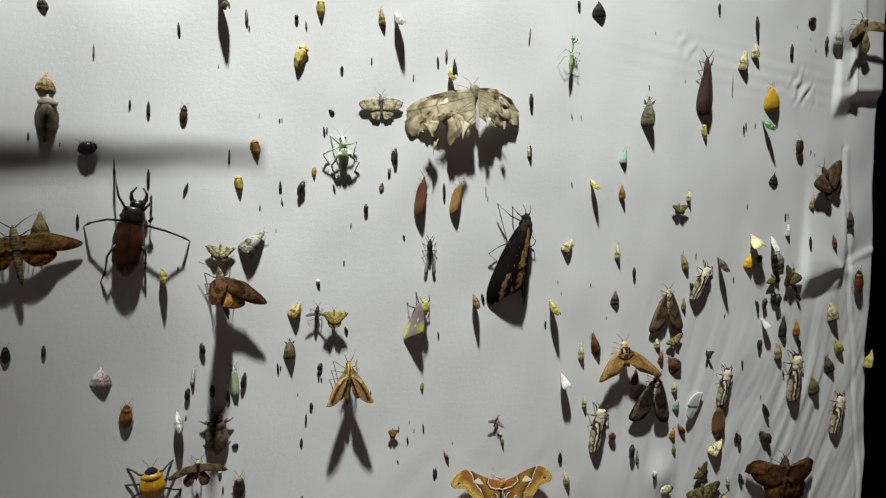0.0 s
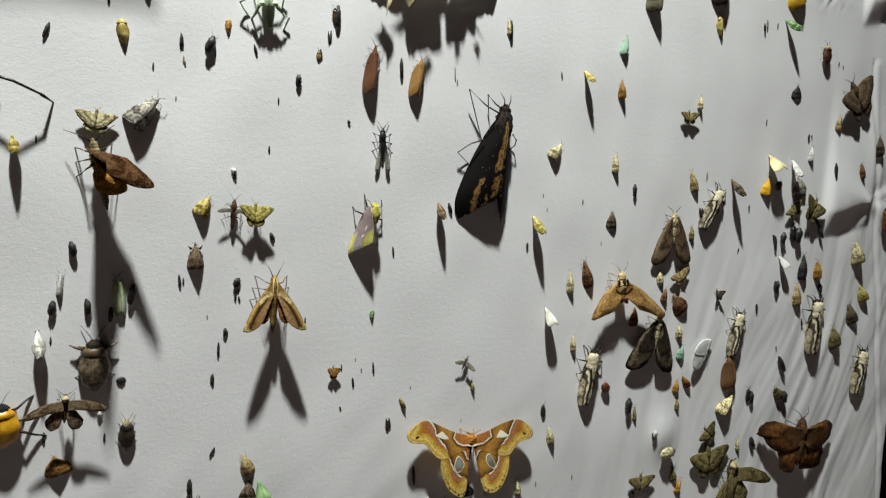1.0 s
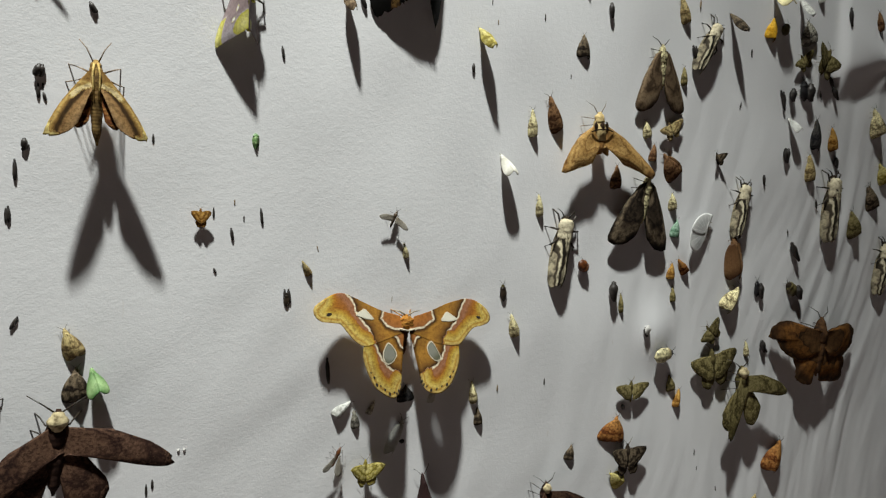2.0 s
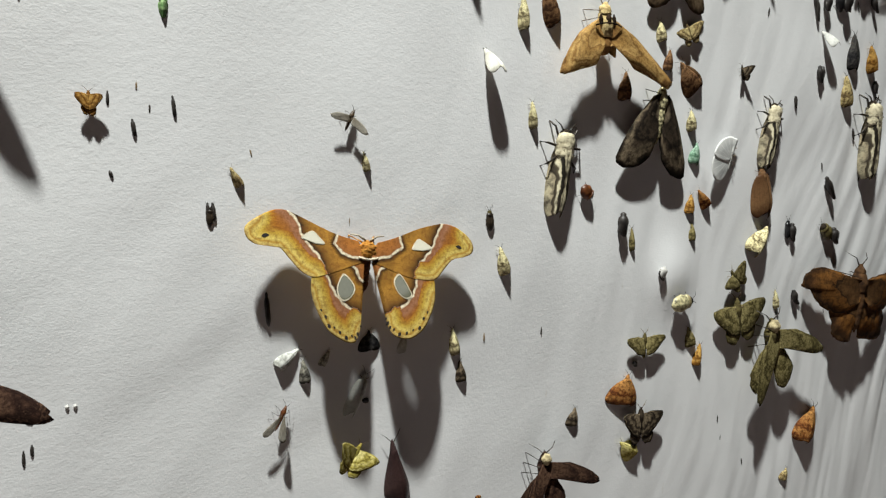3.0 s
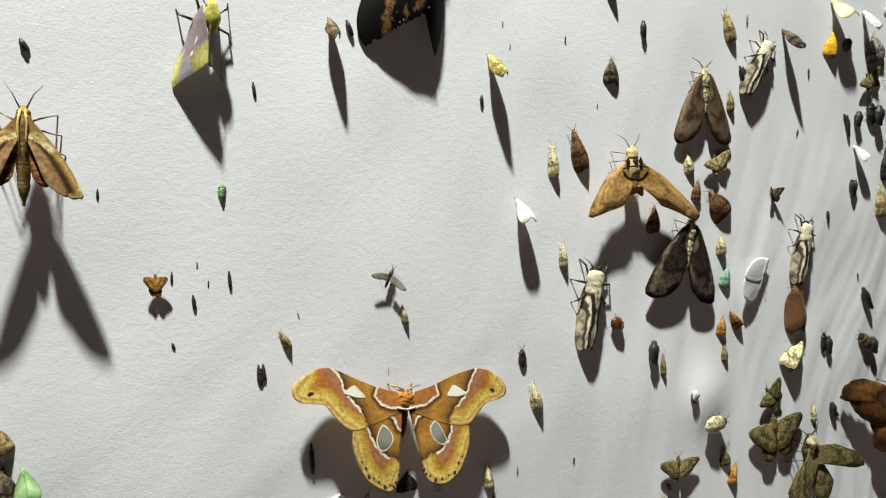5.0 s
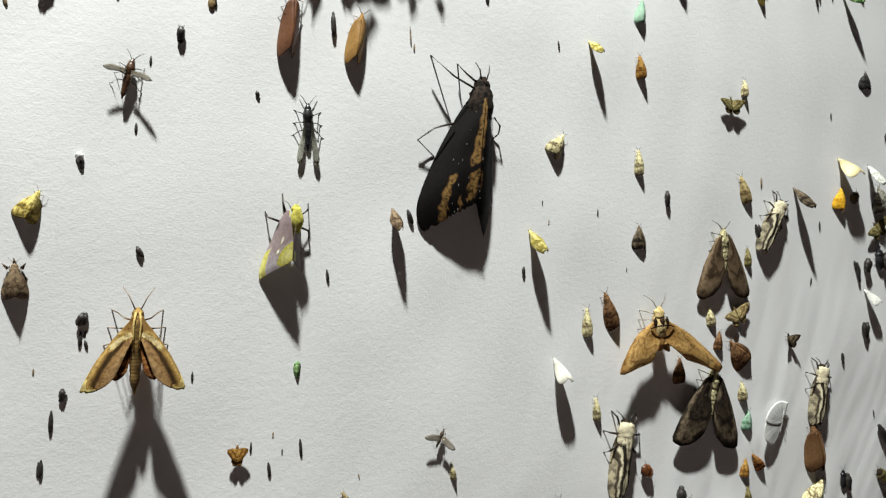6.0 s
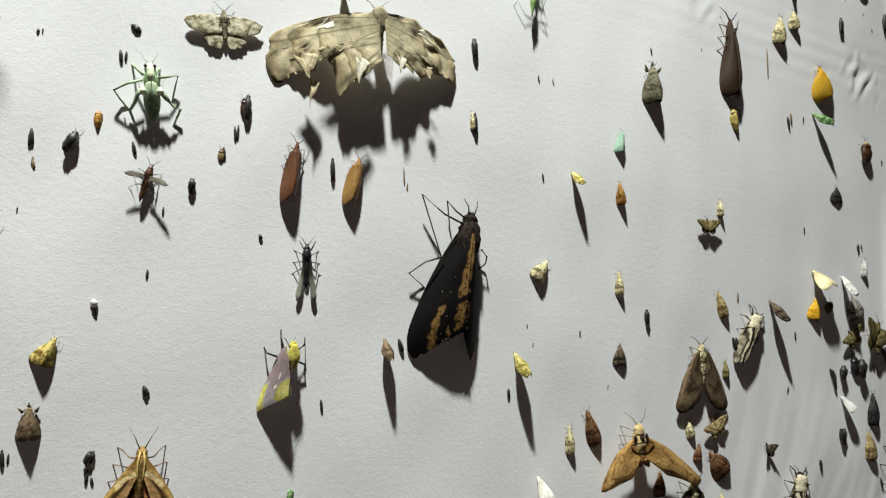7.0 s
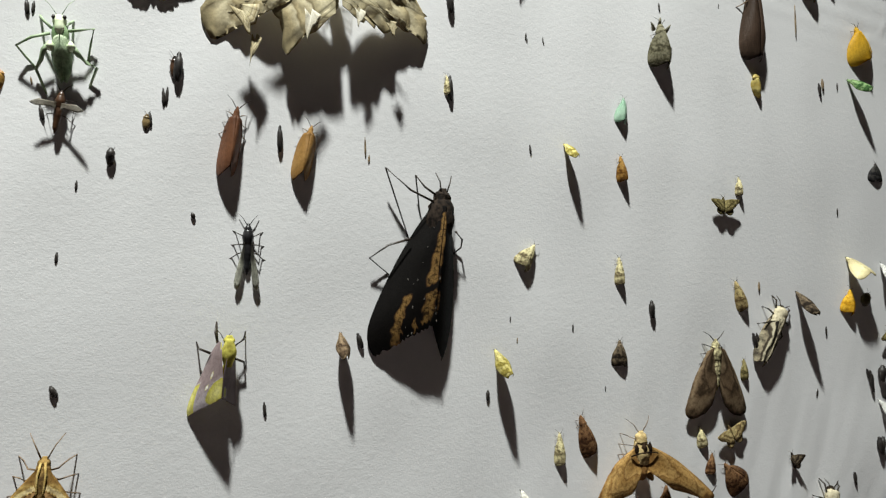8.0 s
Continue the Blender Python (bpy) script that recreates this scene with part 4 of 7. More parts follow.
    e = thing("silk_moth", 0.0058, 1.1970, 4.5, "large orange silk moth with white-edged clear windows in its spread wings", "moth", "large moths")
    fur = chitin((0.33, 0.12, 0.02), (0.6, 0.30, 0.06), 0.95, 2600)
    bm = bmesh.new()
    spindle(bm, -0.0052, 0.0030, smooth_profile([(0, 0.0036), (0.35, 0.0054), (0.75, 0.0050), (1, 0.0028)], 14), 0.0106, 0.36, 20)
    for v in bm.verts:
        v.co += Vector((noise.noise(v.co * 1100), noise.noise(v.co * 1100 + Vector((5, 0, 0))), noise.noise(v.co * 1100 + Vector((0, 5, 0))))) * 0.0009
    part("thorax", bm, fur, e, "fluffy orange thorax")
    bm = bmesh.new()
    spindle(bm, 0.001, 0.0042, smooth_profile([(0, 0.0026), (0.5, 0.0022), (1, 0.001)], 6), 0.0088, 0.7, 10)
    part("head", bm, fur, e)
    bm = bmesh.new()
    spindle(bm, -0.024, -0.005, [(f, q * (1 + 0.07 * math.sin(f * 44))) for f, q in smooth_profile([(0, 0.001), (0.3, 0.0034), (1, 0.0040)], 18)], 0.0065, 0.85, 12)
    part("abdomen", bm, chitin((0.05, 0.018, 0.008), (0.2, 0.075, 0.02), 0.85, 1200, 230), e, "dark banded abdomen")
    white = chitin((0.5, 0.44, 0.32), (0.8, 0.73, 0.58), 0.85, 1500)
    black = chitin((0.01, 0.008, 0.008), (0.03, 0.02, 0.015), 0.7)
    glass, pale = clear_scale((0.10, 0.105, 0.065), (0.15, 0.155, 0.10)), clear_scale((0.70, 0.66, 0.5), (0.78, 0.75, 0.62))
    for side, d in sides.items():
        for name, r, w, out, line, patch, mat in (("hindwing", rh, 0.0104, d["hind"], d["line_h"], d["win_h"], glass), ("forewing", rf, 0.0106, d["fore"], d["line_f"], d["win_f"], pale)):
            outline = shift(out, r)
            margin = shift(out[1:8], r) if name == "hindwing" else shift(out[6:15], r)
            inner = shift(d["basal"], r) if name == "forewing" else shift(((16, -4.5), (9.5, -8.0), (6.5, -10), (4.6, -15), (0, -17)), r)
            bm = wing_mesh((0, 0, 0.0005), outline, side, lift=(0, slope), camber=0.0, nu=46, nv=80, base=0.08, zone=banded_zone(shift(line, r), inner, margin))
            pts = shift(patch, r)
            bmesh.ops.delete(bm, geom=[f for f in bm.faces if inside(pts, side * f.calc_center_median().x, f.calc_center_median().z)], context="FACES")
            ob = part(name, bm, m, e)
            ob.matrix_basis = Matrix.Translation(P(side * r[0], r[1], w + slope * r[1])) @ Matrix.Rotation(radians(-side * 2), 4, "Z")
            flat_ring(ob, pts, side, slope, 0.00050, white, "window_rim", 0.93, 1.10)
            flat_patch(ob, pts, side, slope, 0.00060, mat, "clear_window", size=0.96)
            if name == "forewing":
                flat_patch(ob, shift(((53, 3.2), (51.5, 4.6), (49.5, 4.0), (51.5, 2.8)), r), side, slope, 0.0004, black, "eyespot")
            else:
                for k in range(10):
                    u, v = curve_through(margin, 0.22 + 0.72 * k / 9)
                    cu, cv = curve_through(shift(line, r), 0.3 + 0.6 * k / 9)
                    g = 0.17 + 0.05 * math.sin(k * 2.3)
                    u, v = u + (cu - u) * g, v + (cv - v) * g
                    q = 0.7 + 0.5 * (k % 3) / 2
                    flat_patch(ob, [(u + 0.0006 * q, v + 0.0008 * q), (u - 0.0005 * q, v + 0.0005 * q), (u - 0.0006 * q, v - 0.0008 * q), (u + 0.0004 * q, v - 0.0005 * q)], side, slope, 0.0004, black, "margin_dot")
        bm = bmesh.new()
        tube(bm, [(side * 0.0012, 0.004, 0.010), (side * 0.005, 0.0062, 0.010), (side * 0.0090, 0.0066, 0.009)], 0.0006, 0.0003, 6)
        part("antenna", bm, LEG_PALE, e)
        bm = bmesh.new()
        tube(bm, [(side * a, b, w) for a, b, w in ((0.0, -0.0052, 0.0135), (0.0030, -0.0048, 0.0133), (0.0052, -0.0042, 0.0128))], 0.0006, 0.0005, 6)
        part("collar_line", bm, white, e, "white scale line behind the collar")
    six_legs(e, 0.026, 0.006, fur, 0.35, 0.02, 0.1, 0.08)


def tattered_moth():
    """The big pale moth with torn, leaf-like wings."""
    left = mm((3, -1), (19, -2), (37, -5.5), (53, -10.5), (63, -17.5), (67, -26), (66, -35), (60, -46), (57, -33), (53, -28), (46, -27), (38, -27), (32, -31), (28, -40), (27, -56), (22, -45), (15, -43), (9, -40), (4, -33))
    right = mm((2, -1), (20, 0), (34.5, -5.0), (46, -11.5), (53, -21), (54.5, -27), (51, -38.5), (45, -31), (41, -33), (36.6, -32), (32, -31), (26, -38), (21, -31), (18, -36), (15, -30), (12, -34), (8, -32))
    base = [(0.0, (0.46, 0.40, 0.25)), (0.3, (0.62, 0.55, 0.37)), (0.46, (0.50, 0.43, 0.26)), (0.50, (0.20, 0.16, 0.09)), (0.525, (0.60, 0.53, 0.36)), (0.68, (0.46, 0.38, 0.22)), (0.72, (0.24, 0.19, 0.1)), (0.76, (0.6, 0.53, 0.36)), (0.9, (0.4, 0.33, 0.19)), (1.0, (0.28, 0.23, 0.13))]
    fm = wing(base, wobble=0.10, freckle=0.22, grain=300, across=0.3, veins=0.75, dirt=(0.12, 0.1, 0.06), mottle=0.4)
    e = thing("tattered_moth", -0.0525, 1.5865, -6, "large buff moth with torn, creased, leaf-like spread wings", "moth", "large moths")
    body_parts(e, 0.005, -0.027, 0.0042, 0.0100, chitin((0.10, 0.08, 0.05), (0.4, 0.35, 0.24), 0.9, 900), chitin((0.3, 0.26, 0.17), (0.6, 0.54, 0.4), 0.9, 900))
    for side, out, gap in ((-1, left, 0.0012), (1, right, 0.0024)):
        bm = wing_mesh((0, 0, 0.0005), out, side, lift=(-0.27, -0.04), camber=0.02, nu=22, nv=56, jag=0.06, base=0.42, crumple=0.056, seed=3 + side, floor=-0.0135)
        ob = part("forewing", bm, fm, e)
        ob.matrix_basis = Matrix.Translation(P(side * gap, 0.001, 0.0155))
    bm = bmesh.new()
    spindle(bm, -0.013, 0.004, smooth_profile([(0, 0.0015), (0.4, 0.0045), (0.8, 0.0055), (1, 0.003)], 9), 0.0145, 0.5, 12)
    part("collar", bm, chitin((0.16, 0.13, 0.08), (0.46, 0.4, 0.27), 0.95, 2000), e, "buff furry collar")
    shred = wing([(0.0, (0.75, 0.72, 0.62)), (1.0, (0.62, 0.56, 0.42))], rough=0.35, freckle=0.2, veins=0.2)
    # scraps: place, length, width, lean
    for u, v, w, l, wd, a in ((-0.048, -0.029, 0.0125, 0.017, 0.40, -10), (-0.041, -0.043, 0.0115, 0.017, 0.14, 16), (-0.030, -0.009, 0.0165, 0.016, 0.20, 60), (0.024, -0.008, 0.0165, 0.014, 0.14, -45), (-0.014, -0.030, 0.0185, 0.018, 0.22, 14), (0.029, -0.030, 0.0145, 0.010, 0.3, -8), (0.012, -0.026, 0.0165, 0.011, 0.25, 10)):
        bm = wing_mesh((0, 0, 0), [(wd * l * 1.3, -0.12 * l), (wd * l, -0.5 * l), (wd * l * 0.3, -0.85 * l), (0.05 * l, -1.1 * l), (-wd * l * 0.4, -0.6 * l), (-wd * l, -0.05 * l)], 1, lift=(0.3, -0.1), camber=0.02, nu=6, nv=10, jag=0.3, seed=int(a), crumple=0.08)
        ob = part("torn_scrap", bm, shred if l > 0.0105 and v > -0.04 and w > 0.013 else fm, e, "pale torn scrap of wing")
        ob.matrix_basis = Matrix.Translation(P(u, v, w)) @ Matrix.Rotation(radians(a), 4, "Y")
    feelers(e, 0.03, 0.004, 0.010, LEG_TAN, 0.28, 0.3, 0.012)
    six_legs(e, 0.03, 0.008, LEG_TAN, 0.5, 0.012, 0.0, 0.1)
    return e


def black_moth():
    """The large black hawk moth with brown streaks, wings closed to a steep wedge."""
    e = thing("hawk_moth", 0.0172, 1.468, 3, "large black hawk moth with brown streaks, wings closed", "moth", "large moths")
    K, Dk = (0.0028, 0.0023, 0.002), (0.009, 0.006, 0.0045)
    fur = chitin((0.008, 0.006, 0.005), (0.06, 0.042, 0.03), 0.9, 1500, spots=0.55)
    for name, v0, v1, prof, w, flat in (("abdomen", -0.060, -0.022, [(0, 0.001), (0.4, 0.005), (1, 0.006)], 0.006, 0.8), ("thorax", -0.026, -0.002, [(0, 0.0062), (0.5, 0.0082), (0.85, 0.0072), (1, 0.005)], 0.0085, 0.8), ("head", -0.004, 0.0045, [(0, 0.0052), (0.5, 0.0048), (1, 0.0018)], 0.0085, 0.8)):
        bm = bmesh.new()
        spindle(bm, v0, v1, smooth_profile(prof, 12), w, flat, 14)
        for v in bm.verts:
            v.co += Vector((noise.noise(v.co * 600), noise.noise(v.co * 600 + Vector((5, 0, 0))), noise.noise(v.co * 600 + Vector((0, 5, 0))))) * 0.0009
        part(name, bm, fur, e)
    gold, tan = (0.17, 0.09, 0.028), (0.27, 0.155, 0.05)
    mat = wing([(0.0, K), (0.30, K), (0.42, Dk), (0.55, (0.06, 0.032, 0.014)), (0.68, gold), (1.0, tan)], rough=0.7, wobble=0.14, freckle=0.6, grain=1000, veins=0.25, mottle=0.85, dirt=(0.004, 0.003, 0.0025))
    ridge = [(0.0, -0.006, 0.0150), (-0.001, -0.020, 0.0165), (-0.001, -0.040, 0.0160), (0.0, -0.058, 0.0150), (-0.002, -0.070, 0.0135)]
    left_edge = [(0.0055, -0.007, 0.006), (0.0120, -0.0195, 0.0030), (0.0205, -0.038, 0.0020), (0.0280, -0.058, 0.0015), (0.0325, -0.074, 0.0015), (0.0320, -0.084, 0.0015), (0.0275, -0.0915, 0.0015)]
    right_edge = [(0.0080, -0.0075, 0.005), (0.0110, -0.025, 0.0030), (0.0140, -0.044, 0.0020), (0.0150, -0.064, 0.0020), (0.0135, -0.081, 0.0025), (0.0105, -0.0905, 0.0040)]
    # brown streaks: from and to along the wing, place across it at both ends, half width
    streaks = ((0.10, 0.58, 0.08, 0.14, 0.10), (0.66, 0.90, 0.10, 0.14, 0.09), (0.60, 1.0, 0.50, 0.66, 0.07), (0.84, 0.94, 0.33, 0.36, 0.03))

    def brown(f, s):
        best = 0.0
        for f0, f1, s0, s1, half in streaks:
            t = max(0.0, min(1.0, (f - f0) / (f1 - f0)))
            c = s0 + (s1 - s0) * t + 0.02 * math.sin(f * 50 + s0 * 9)
            d = math.hypot(max(0.0, abs(s - c) - half * 0.55) / (half * 0.6), max(0.0, f0 - f, f - f1) / 0.02)
            best = max(best, 1.0 - 0.55 * d)
        return max(0.02, min(1.0, best))

    tent_wing(e, -1, ridge, left_edge, mat, 0.035, 70, 40, 0.05, 4, brown, 0.010)
    tent_wing(e, 1, ridge, right_edge, mat, 0.03, 40, 16, 0.03, 5, lambda f, s: 0.75 * brown(f, s) if s < 0.14 else 0.05 + 0.2 * s, 0.008)
    # grey flecks on the scales
    fleck = chitin((0.12, 0.11, 0.10), (0.28, 0.26, 0.24), 0.9, 1500)
    rng = random.Random(12)
    for k in range(16):
        f = rng.uniform(0.12, 0.96)
        s = rng.choice((0.02, 0.42, 0.48, rng.uniform(0.1, 0.95)))
        p, q = curve_through(ridge, f), curve_through(left_edge, f)
        u, v, w = (a + (b - a) * s for a, b in zip(p, q))
        w += 0.035 * 0.065 * math.sin(math.pi * s) + 0.0010
        bm = bmesh.new()
        size = rng.uniform(0.0003, 0.0006)
        spindle(bm, v - size * 1.4, v + size * 1.4, [(0, size * 0.15), (0.5, size * 0.6), (1, size * 0.15)], w, 0.4, 6, -u)
        part("pale_fleck", bm, fleck, e)
    feelers(e, 0.06, 0.0, 0.010, LEG_DARK, 0.22, 0.06, 0.010)
    for pts in (((-0.006, -0.004, 0.011), (-0.020, 0.0, 0.012), (-0.034, 0.011, 0.007), (-0.014, -0.026, 0.0005)), ((-0.005, 0.0, 0.011), (-0.012, 0.003, 0.012), (-0.016, 0.010, 0.006), (-0.009, -0.012, 0.0005)),
                ((-0.016, -0.026, 0.008), (-0.028, -0.031, 0.008), (-0.037, -0.039, 0.005), (-0.024, -0.046, 0.0005)), ((0.010, -0.018, 0.008), (0.015, -0.022, 0.007), (0.0165, -0.026, 0.003), (0.013, -0.030, 0.0005))):
        bm = bmesh.new()
        tube(bm, pts, 0.0007, 0.0004, 5)
        part("leg", bm, LEG_DARK, e)


def hawk_moth():
    """Sphinx moth with tan wings swept back and a dark line down each."""
    fore = mm((4, -5), (9.5, -12), (15.5, -21), (20, -30), (21.2, -34), (17.5, -34.6), (12, -32.5), (7.5, -28), (5.6, -23), (2, -13))
    line = mm((4, -11), (9, -17.5), (13, -24), (16, -31), (17, -36))
    stripe = mm((1.5, -9.5), (6, -11.5), (9.5, -15))

    def zone(u, v):
        d = side_of(line, u, v)[0]
        t = abs(side_of(stripe, u, v)[0])
        if t < 0.0012:
            return 0.96
        if u > 0.0185 or v < -0.0325 and u > 0.015:
            return 0.90
        return max(0.02, min(0.82, 0.5 - d / 0.012))
    T, Dk, Pk = (0.36, 0.21, 0.06), (0.035, 0.02, 0.008), (0.50, 0.31, 0.15)
    fm = wing([(0.0, Pk), (0.22, (0.46, 0.28, 0.12)), (0.38, (0.34, 0.19, 0.075)), (0.45, Dk), (0.54, Dk), (0.60, (0.2, 0.11, 0.03)), (0.66, T), (0.72, (0.50, 0.34, 0.11)), (0.83, (0.26, 0.14, 0.04)), (0.88, (0.66, 0.52, 0.18)), (0.93, (0.68, 0.55, 0.22)), (0.95, (0.7, 0.56, 0.3)), (1.0, (0.72, 0.58, 0.3))], wobble=0.05, freckle=0.35, grain=1000, veins=0.15, mottle=0.6, dirt=(0.07, 0.035, 0.012))
    e = thing("hawk_moth", -0.163, 1.331, 0, "tan and brown hawk moth with wings swept back", "moth", "large moths")
    fur = chitin((0.07, 0.04, 0.015), (0.42, 0.27, 0.09), 0.9, 1100, spots=0.5)
    for name, v0, v1, prof, w in (("abdomen", -0.0375, -0.012, [(0, 0.0005), (0.3, 0.0022), (1, 0.0036)], 0.0120), ("thorax", -0.0150, -0.001, [(0, 0.0036), (0.5, 0.0044), (1, 0.0028)], 0.0115), ("head", -0.002, 0.0030, [(0, 0.0027), (0.5, 0.0026), (1, 0.001)], 0.0110)):
        bm = bmesh.new()
        spindle(bm, v0, v1, [(f, q * (1 + (0.05 * math.sin(f * 46) if name == "abdomen" else 0))) for f, q in smooth_profile(prof, 18)], w, 0.9, 14)
        part(name, bm, chitin((0.05, 0.028, 0.01), (0.36, 0.23, 0.08), 0.85, 900, 190, 0.46) if name == "abdomen" else fur, e)
    for u in (-0.0014, 0.0014):
        bm = bmesh.new()
        tube(bm, [(u * 0.6, 0.001, 0.0138), (u * 1.1, -0.004, 0.0154), (u, -0.010, 0.0157), (u * 0.7, -0.016, 0.0150)], 0.0005, 0.0004, 6)
        part("back_stripe", bm, chitin((0.4, 0.27, 0.08), (0.66, 0.5, 0.2), 0.9, 1500), e, "pale gold stripe along the back")
    for side in (-1, 1):
        bm = wing_mesh((0, 0, 0.0005), mm((6, -9), (10, -18), (7, -24), (2, -20), (1, -11)), side, lift=(0, -0.24), camber=0.02, nu=10, nv=12, base=0.3)
        ob = part("hindwing", bm, wing_tone("rust"), e)
        ob.matrix_basis = Matrix.Translation(P(side * 0.002, -0.006, 0.0105)) @ Matrix.Rotation(radians(-side * 6), 4, "Z")
        bm = wing_mesh((0, 0, 0.0005), fore, side, lift=(0, -0.20), camber=0.03, nu=30, nv=44, base=0.25, jag=0.03, seed=side + 2, zone=zone)
        ob = part("forewing", bm, fm, e)
        ob.matrix_basis = Matrix.Translation(P(side * 0.001, 0.0, 0.0120)) @ Matrix.Rotation(radians(-side * 3), 4, "Z")
    feelers(e, 0.038, 0.001, 0.0115, LEG_TAN, 0.30, 0.16, 0.012)
    six_legs(e, 0.036, 0.010, LEG_TAN, 0.40, 0.014, -0.1, 0.08)


def hook_tip_moth():
    """Leaf-brown moth with arched drooping wings, one reaching further than the other."""
    T = (0.42, 0.245, 0.078)
    fm = wing([(0.0, (0.34, 0.18, 0.06)), (0.25, T), (0.40, (0.52, 0.33, 0.12)), (0.45, (0.22, 0.11, 0.035)), (0.48, T), (0.70, (0.52, 0.33, 0.12)), (0.74, (0.28, 0.15, 0.045)), (0.80, (0.54, 0.35, 0.13)), (0.92, (0.34, 0.19, 0.06)), (0.97, (0.10, 0.05, 0.02)), (1.0, (0.44, 0.30, 0.12))], wobble=0.13, freckle=0.4, grain=800, veins=0.3, across=0.2, dirt=(0.13, 0.06, 0.02), mottle=0.6, rough=0.6)
    fur = chitin((0.34, 0.23, 0.09), (0.72, 0.56, 0.28), 0.95, 1600, spots=0.4)
    e = thing("leaf_moth", 0.1545, 1.3316, -4, "leaf-brown moth with arched drooping wings and a dark collar", "moth", "large moths")
    for name, v0, v1, prof, w, mat in (("head", -0.001, 0.0060, [(0, 0.0042), (0.5, 0.0040), (1, 0.0015)], 0.0105, fur), ("thorax", -0.014, 0.0, [(0, 0.0046), (0.5, 0.0058), (1, 0.0042)], 0.0100, fur), ("abdomen", -0.0235, -0.012, [(0, 0.0022), (0.4, 0.0050), (1, 0.0046)], 0.0095, fm)):
        bm = bmesh.new()
        spindle(bm, v0, v1, smooth_profile(prof, 10), w, 0.7, 14)
        for v in bm.verts:
            v.co += Vector((noise.noise(v.co * 700), noise.noise(v.co * 700 + Vector((5, 0, 0))), noise.noise(v.co * 700 + Vector((0, 5, 0))))) * 0.0007
        part(name, bm, mat, e)
    left = mm((4, -2), (12, -6), (20.4, -11.6), (26, -18), (31, -25.4), (35, -32.8), (34.6, -35), (31, -35), (18, -31.5), (9, -29.2), (5.5, -24), (3.5, -17.5))
    right = mm((4, -2), (14, -6.4), (26.6, -13.8), (36, -21), (44.5, -28.2), (53, -36.4), (53.4, -39.6), (49.7, -42.2), (38.1, -36.6), (24, -31.6), (20, -29.5), (18.6, -21.4), (12, -16.8), (3.5, -15))
    for side, out in ((-1, left), (1, right)):
        for name, o, w, up in (("hindwing", mm((5, -8), (8.4, -18), (8.0, -24), (4, -22.5), (0.5, -20)), 0.0085, 0), ("forewing", out, 0.0105, 1)):
            bm = wing_mesh((0, 0, 0.0005), o, side, lift=(-0.05, -0.05), camber=0.035, nu=26, nv=34, jag=0.02, base=0.3, crumple=0.016, seed=6 + side)
            ob = part(name, bm, fm, e)
            ob.matrix_basis = Matrix.Translation(P(side * 0.0005, -0.001, w)) @ Matrix.Rotation(radians(-side * up), 4, "Z")
    black = chitin((0.010, 0.006, 0.004), (0.05, 0.028, 0.015), 0.9, 1500)
    bm = bmesh.new()
    tube(bm, [(-0.0100, -0.0078, 0.0135), (-0.006, -0.0068, 0.0144), (-0.003, -0.0064, 0.0148), (0.003, -0.0064, 0.0148), (0.006, -0.0068, 0.0144), (0.0100, -0.0078, 0.0135)], 0.0005, 0.0004, 6)
    part("collar", bm, black, e, "dark collar band")
    for u, wd in ((-0.0050, 0.0016), (0.0, 0.0022), (0.0050, 0.0016)):
        bm = bmesh.new()
        spindle(bm, -0.0066, -0.0008, smooth_profile([(0, wd * 0.7), (0.5, wd), (1, wd * 0.3)], 6), 0.0132 - abs(u) * 0.15, 0.6, 8, u)
        part("collar_mark", bm, black, e, "dark collar mark")
    feelers(e, 0.03, 0.004, 0.010, LEG_TAN, 0.34, 0.30, 0.012)
    six_legs(e, 0.03, 0.0095, LEG_TAN, 0.35, 0.014, 0.0, 0.08)


def fan_moth(x, z, k):
    """A white moth resting with its veined wings spread to a fan."""
    e = thing("small_moth", x, z, 14, "white small moth with veined translucent wings fanned out", "moth", "moths on the sheet")
    m = wing([(0.0, (0.72, 0.72, 0.70)), (0.6, (0.55, 0.56, 0.55)), (1.0, (0.86, 0.86, 0.84))], rough=0.5, freckle=0.05, mottle=0.1, veins=1.0, dirt=(0.9, 0.9, 0.88), sheer=0.15)
    body_parts(e, 0.30 * k, -0.32 * k, 0.05 * k, 0.10 * k, chitin((0.5, 0.5, 0.48), (0.75, 0.75, 0.72), 0.8))
    for name, out, w in (("hindwing", [(-0.34, -0.02), (-0.38, -0.28), (-0.30, -0.52), (-0.14, -0.56), (-0.03, -0.35)], 0.10), ("forewing", [(0.07, 0.42), (-0.10, 0.40), (-0.26, 0.26), (-0.36, 0.06), (-0.36, -0.12), (-0.1, -0.12)], 0.12)):
        bm = wing_mesh((0, 0, 0), scaled(out, k * 1.55, k), 1, lift=(0.12, -0.05), camber=0.02, nu=12, nv=20, base=0.05, wave=0.006)
        ob = part(name, bm, m, e)
        ob.matrix_basis = Matrix.Translation(P(0, 0, w * k))
    six_legs(e, k, 0.08 * k, LEG_PALE, 0.25, 0.008, 0.2, 0.12)


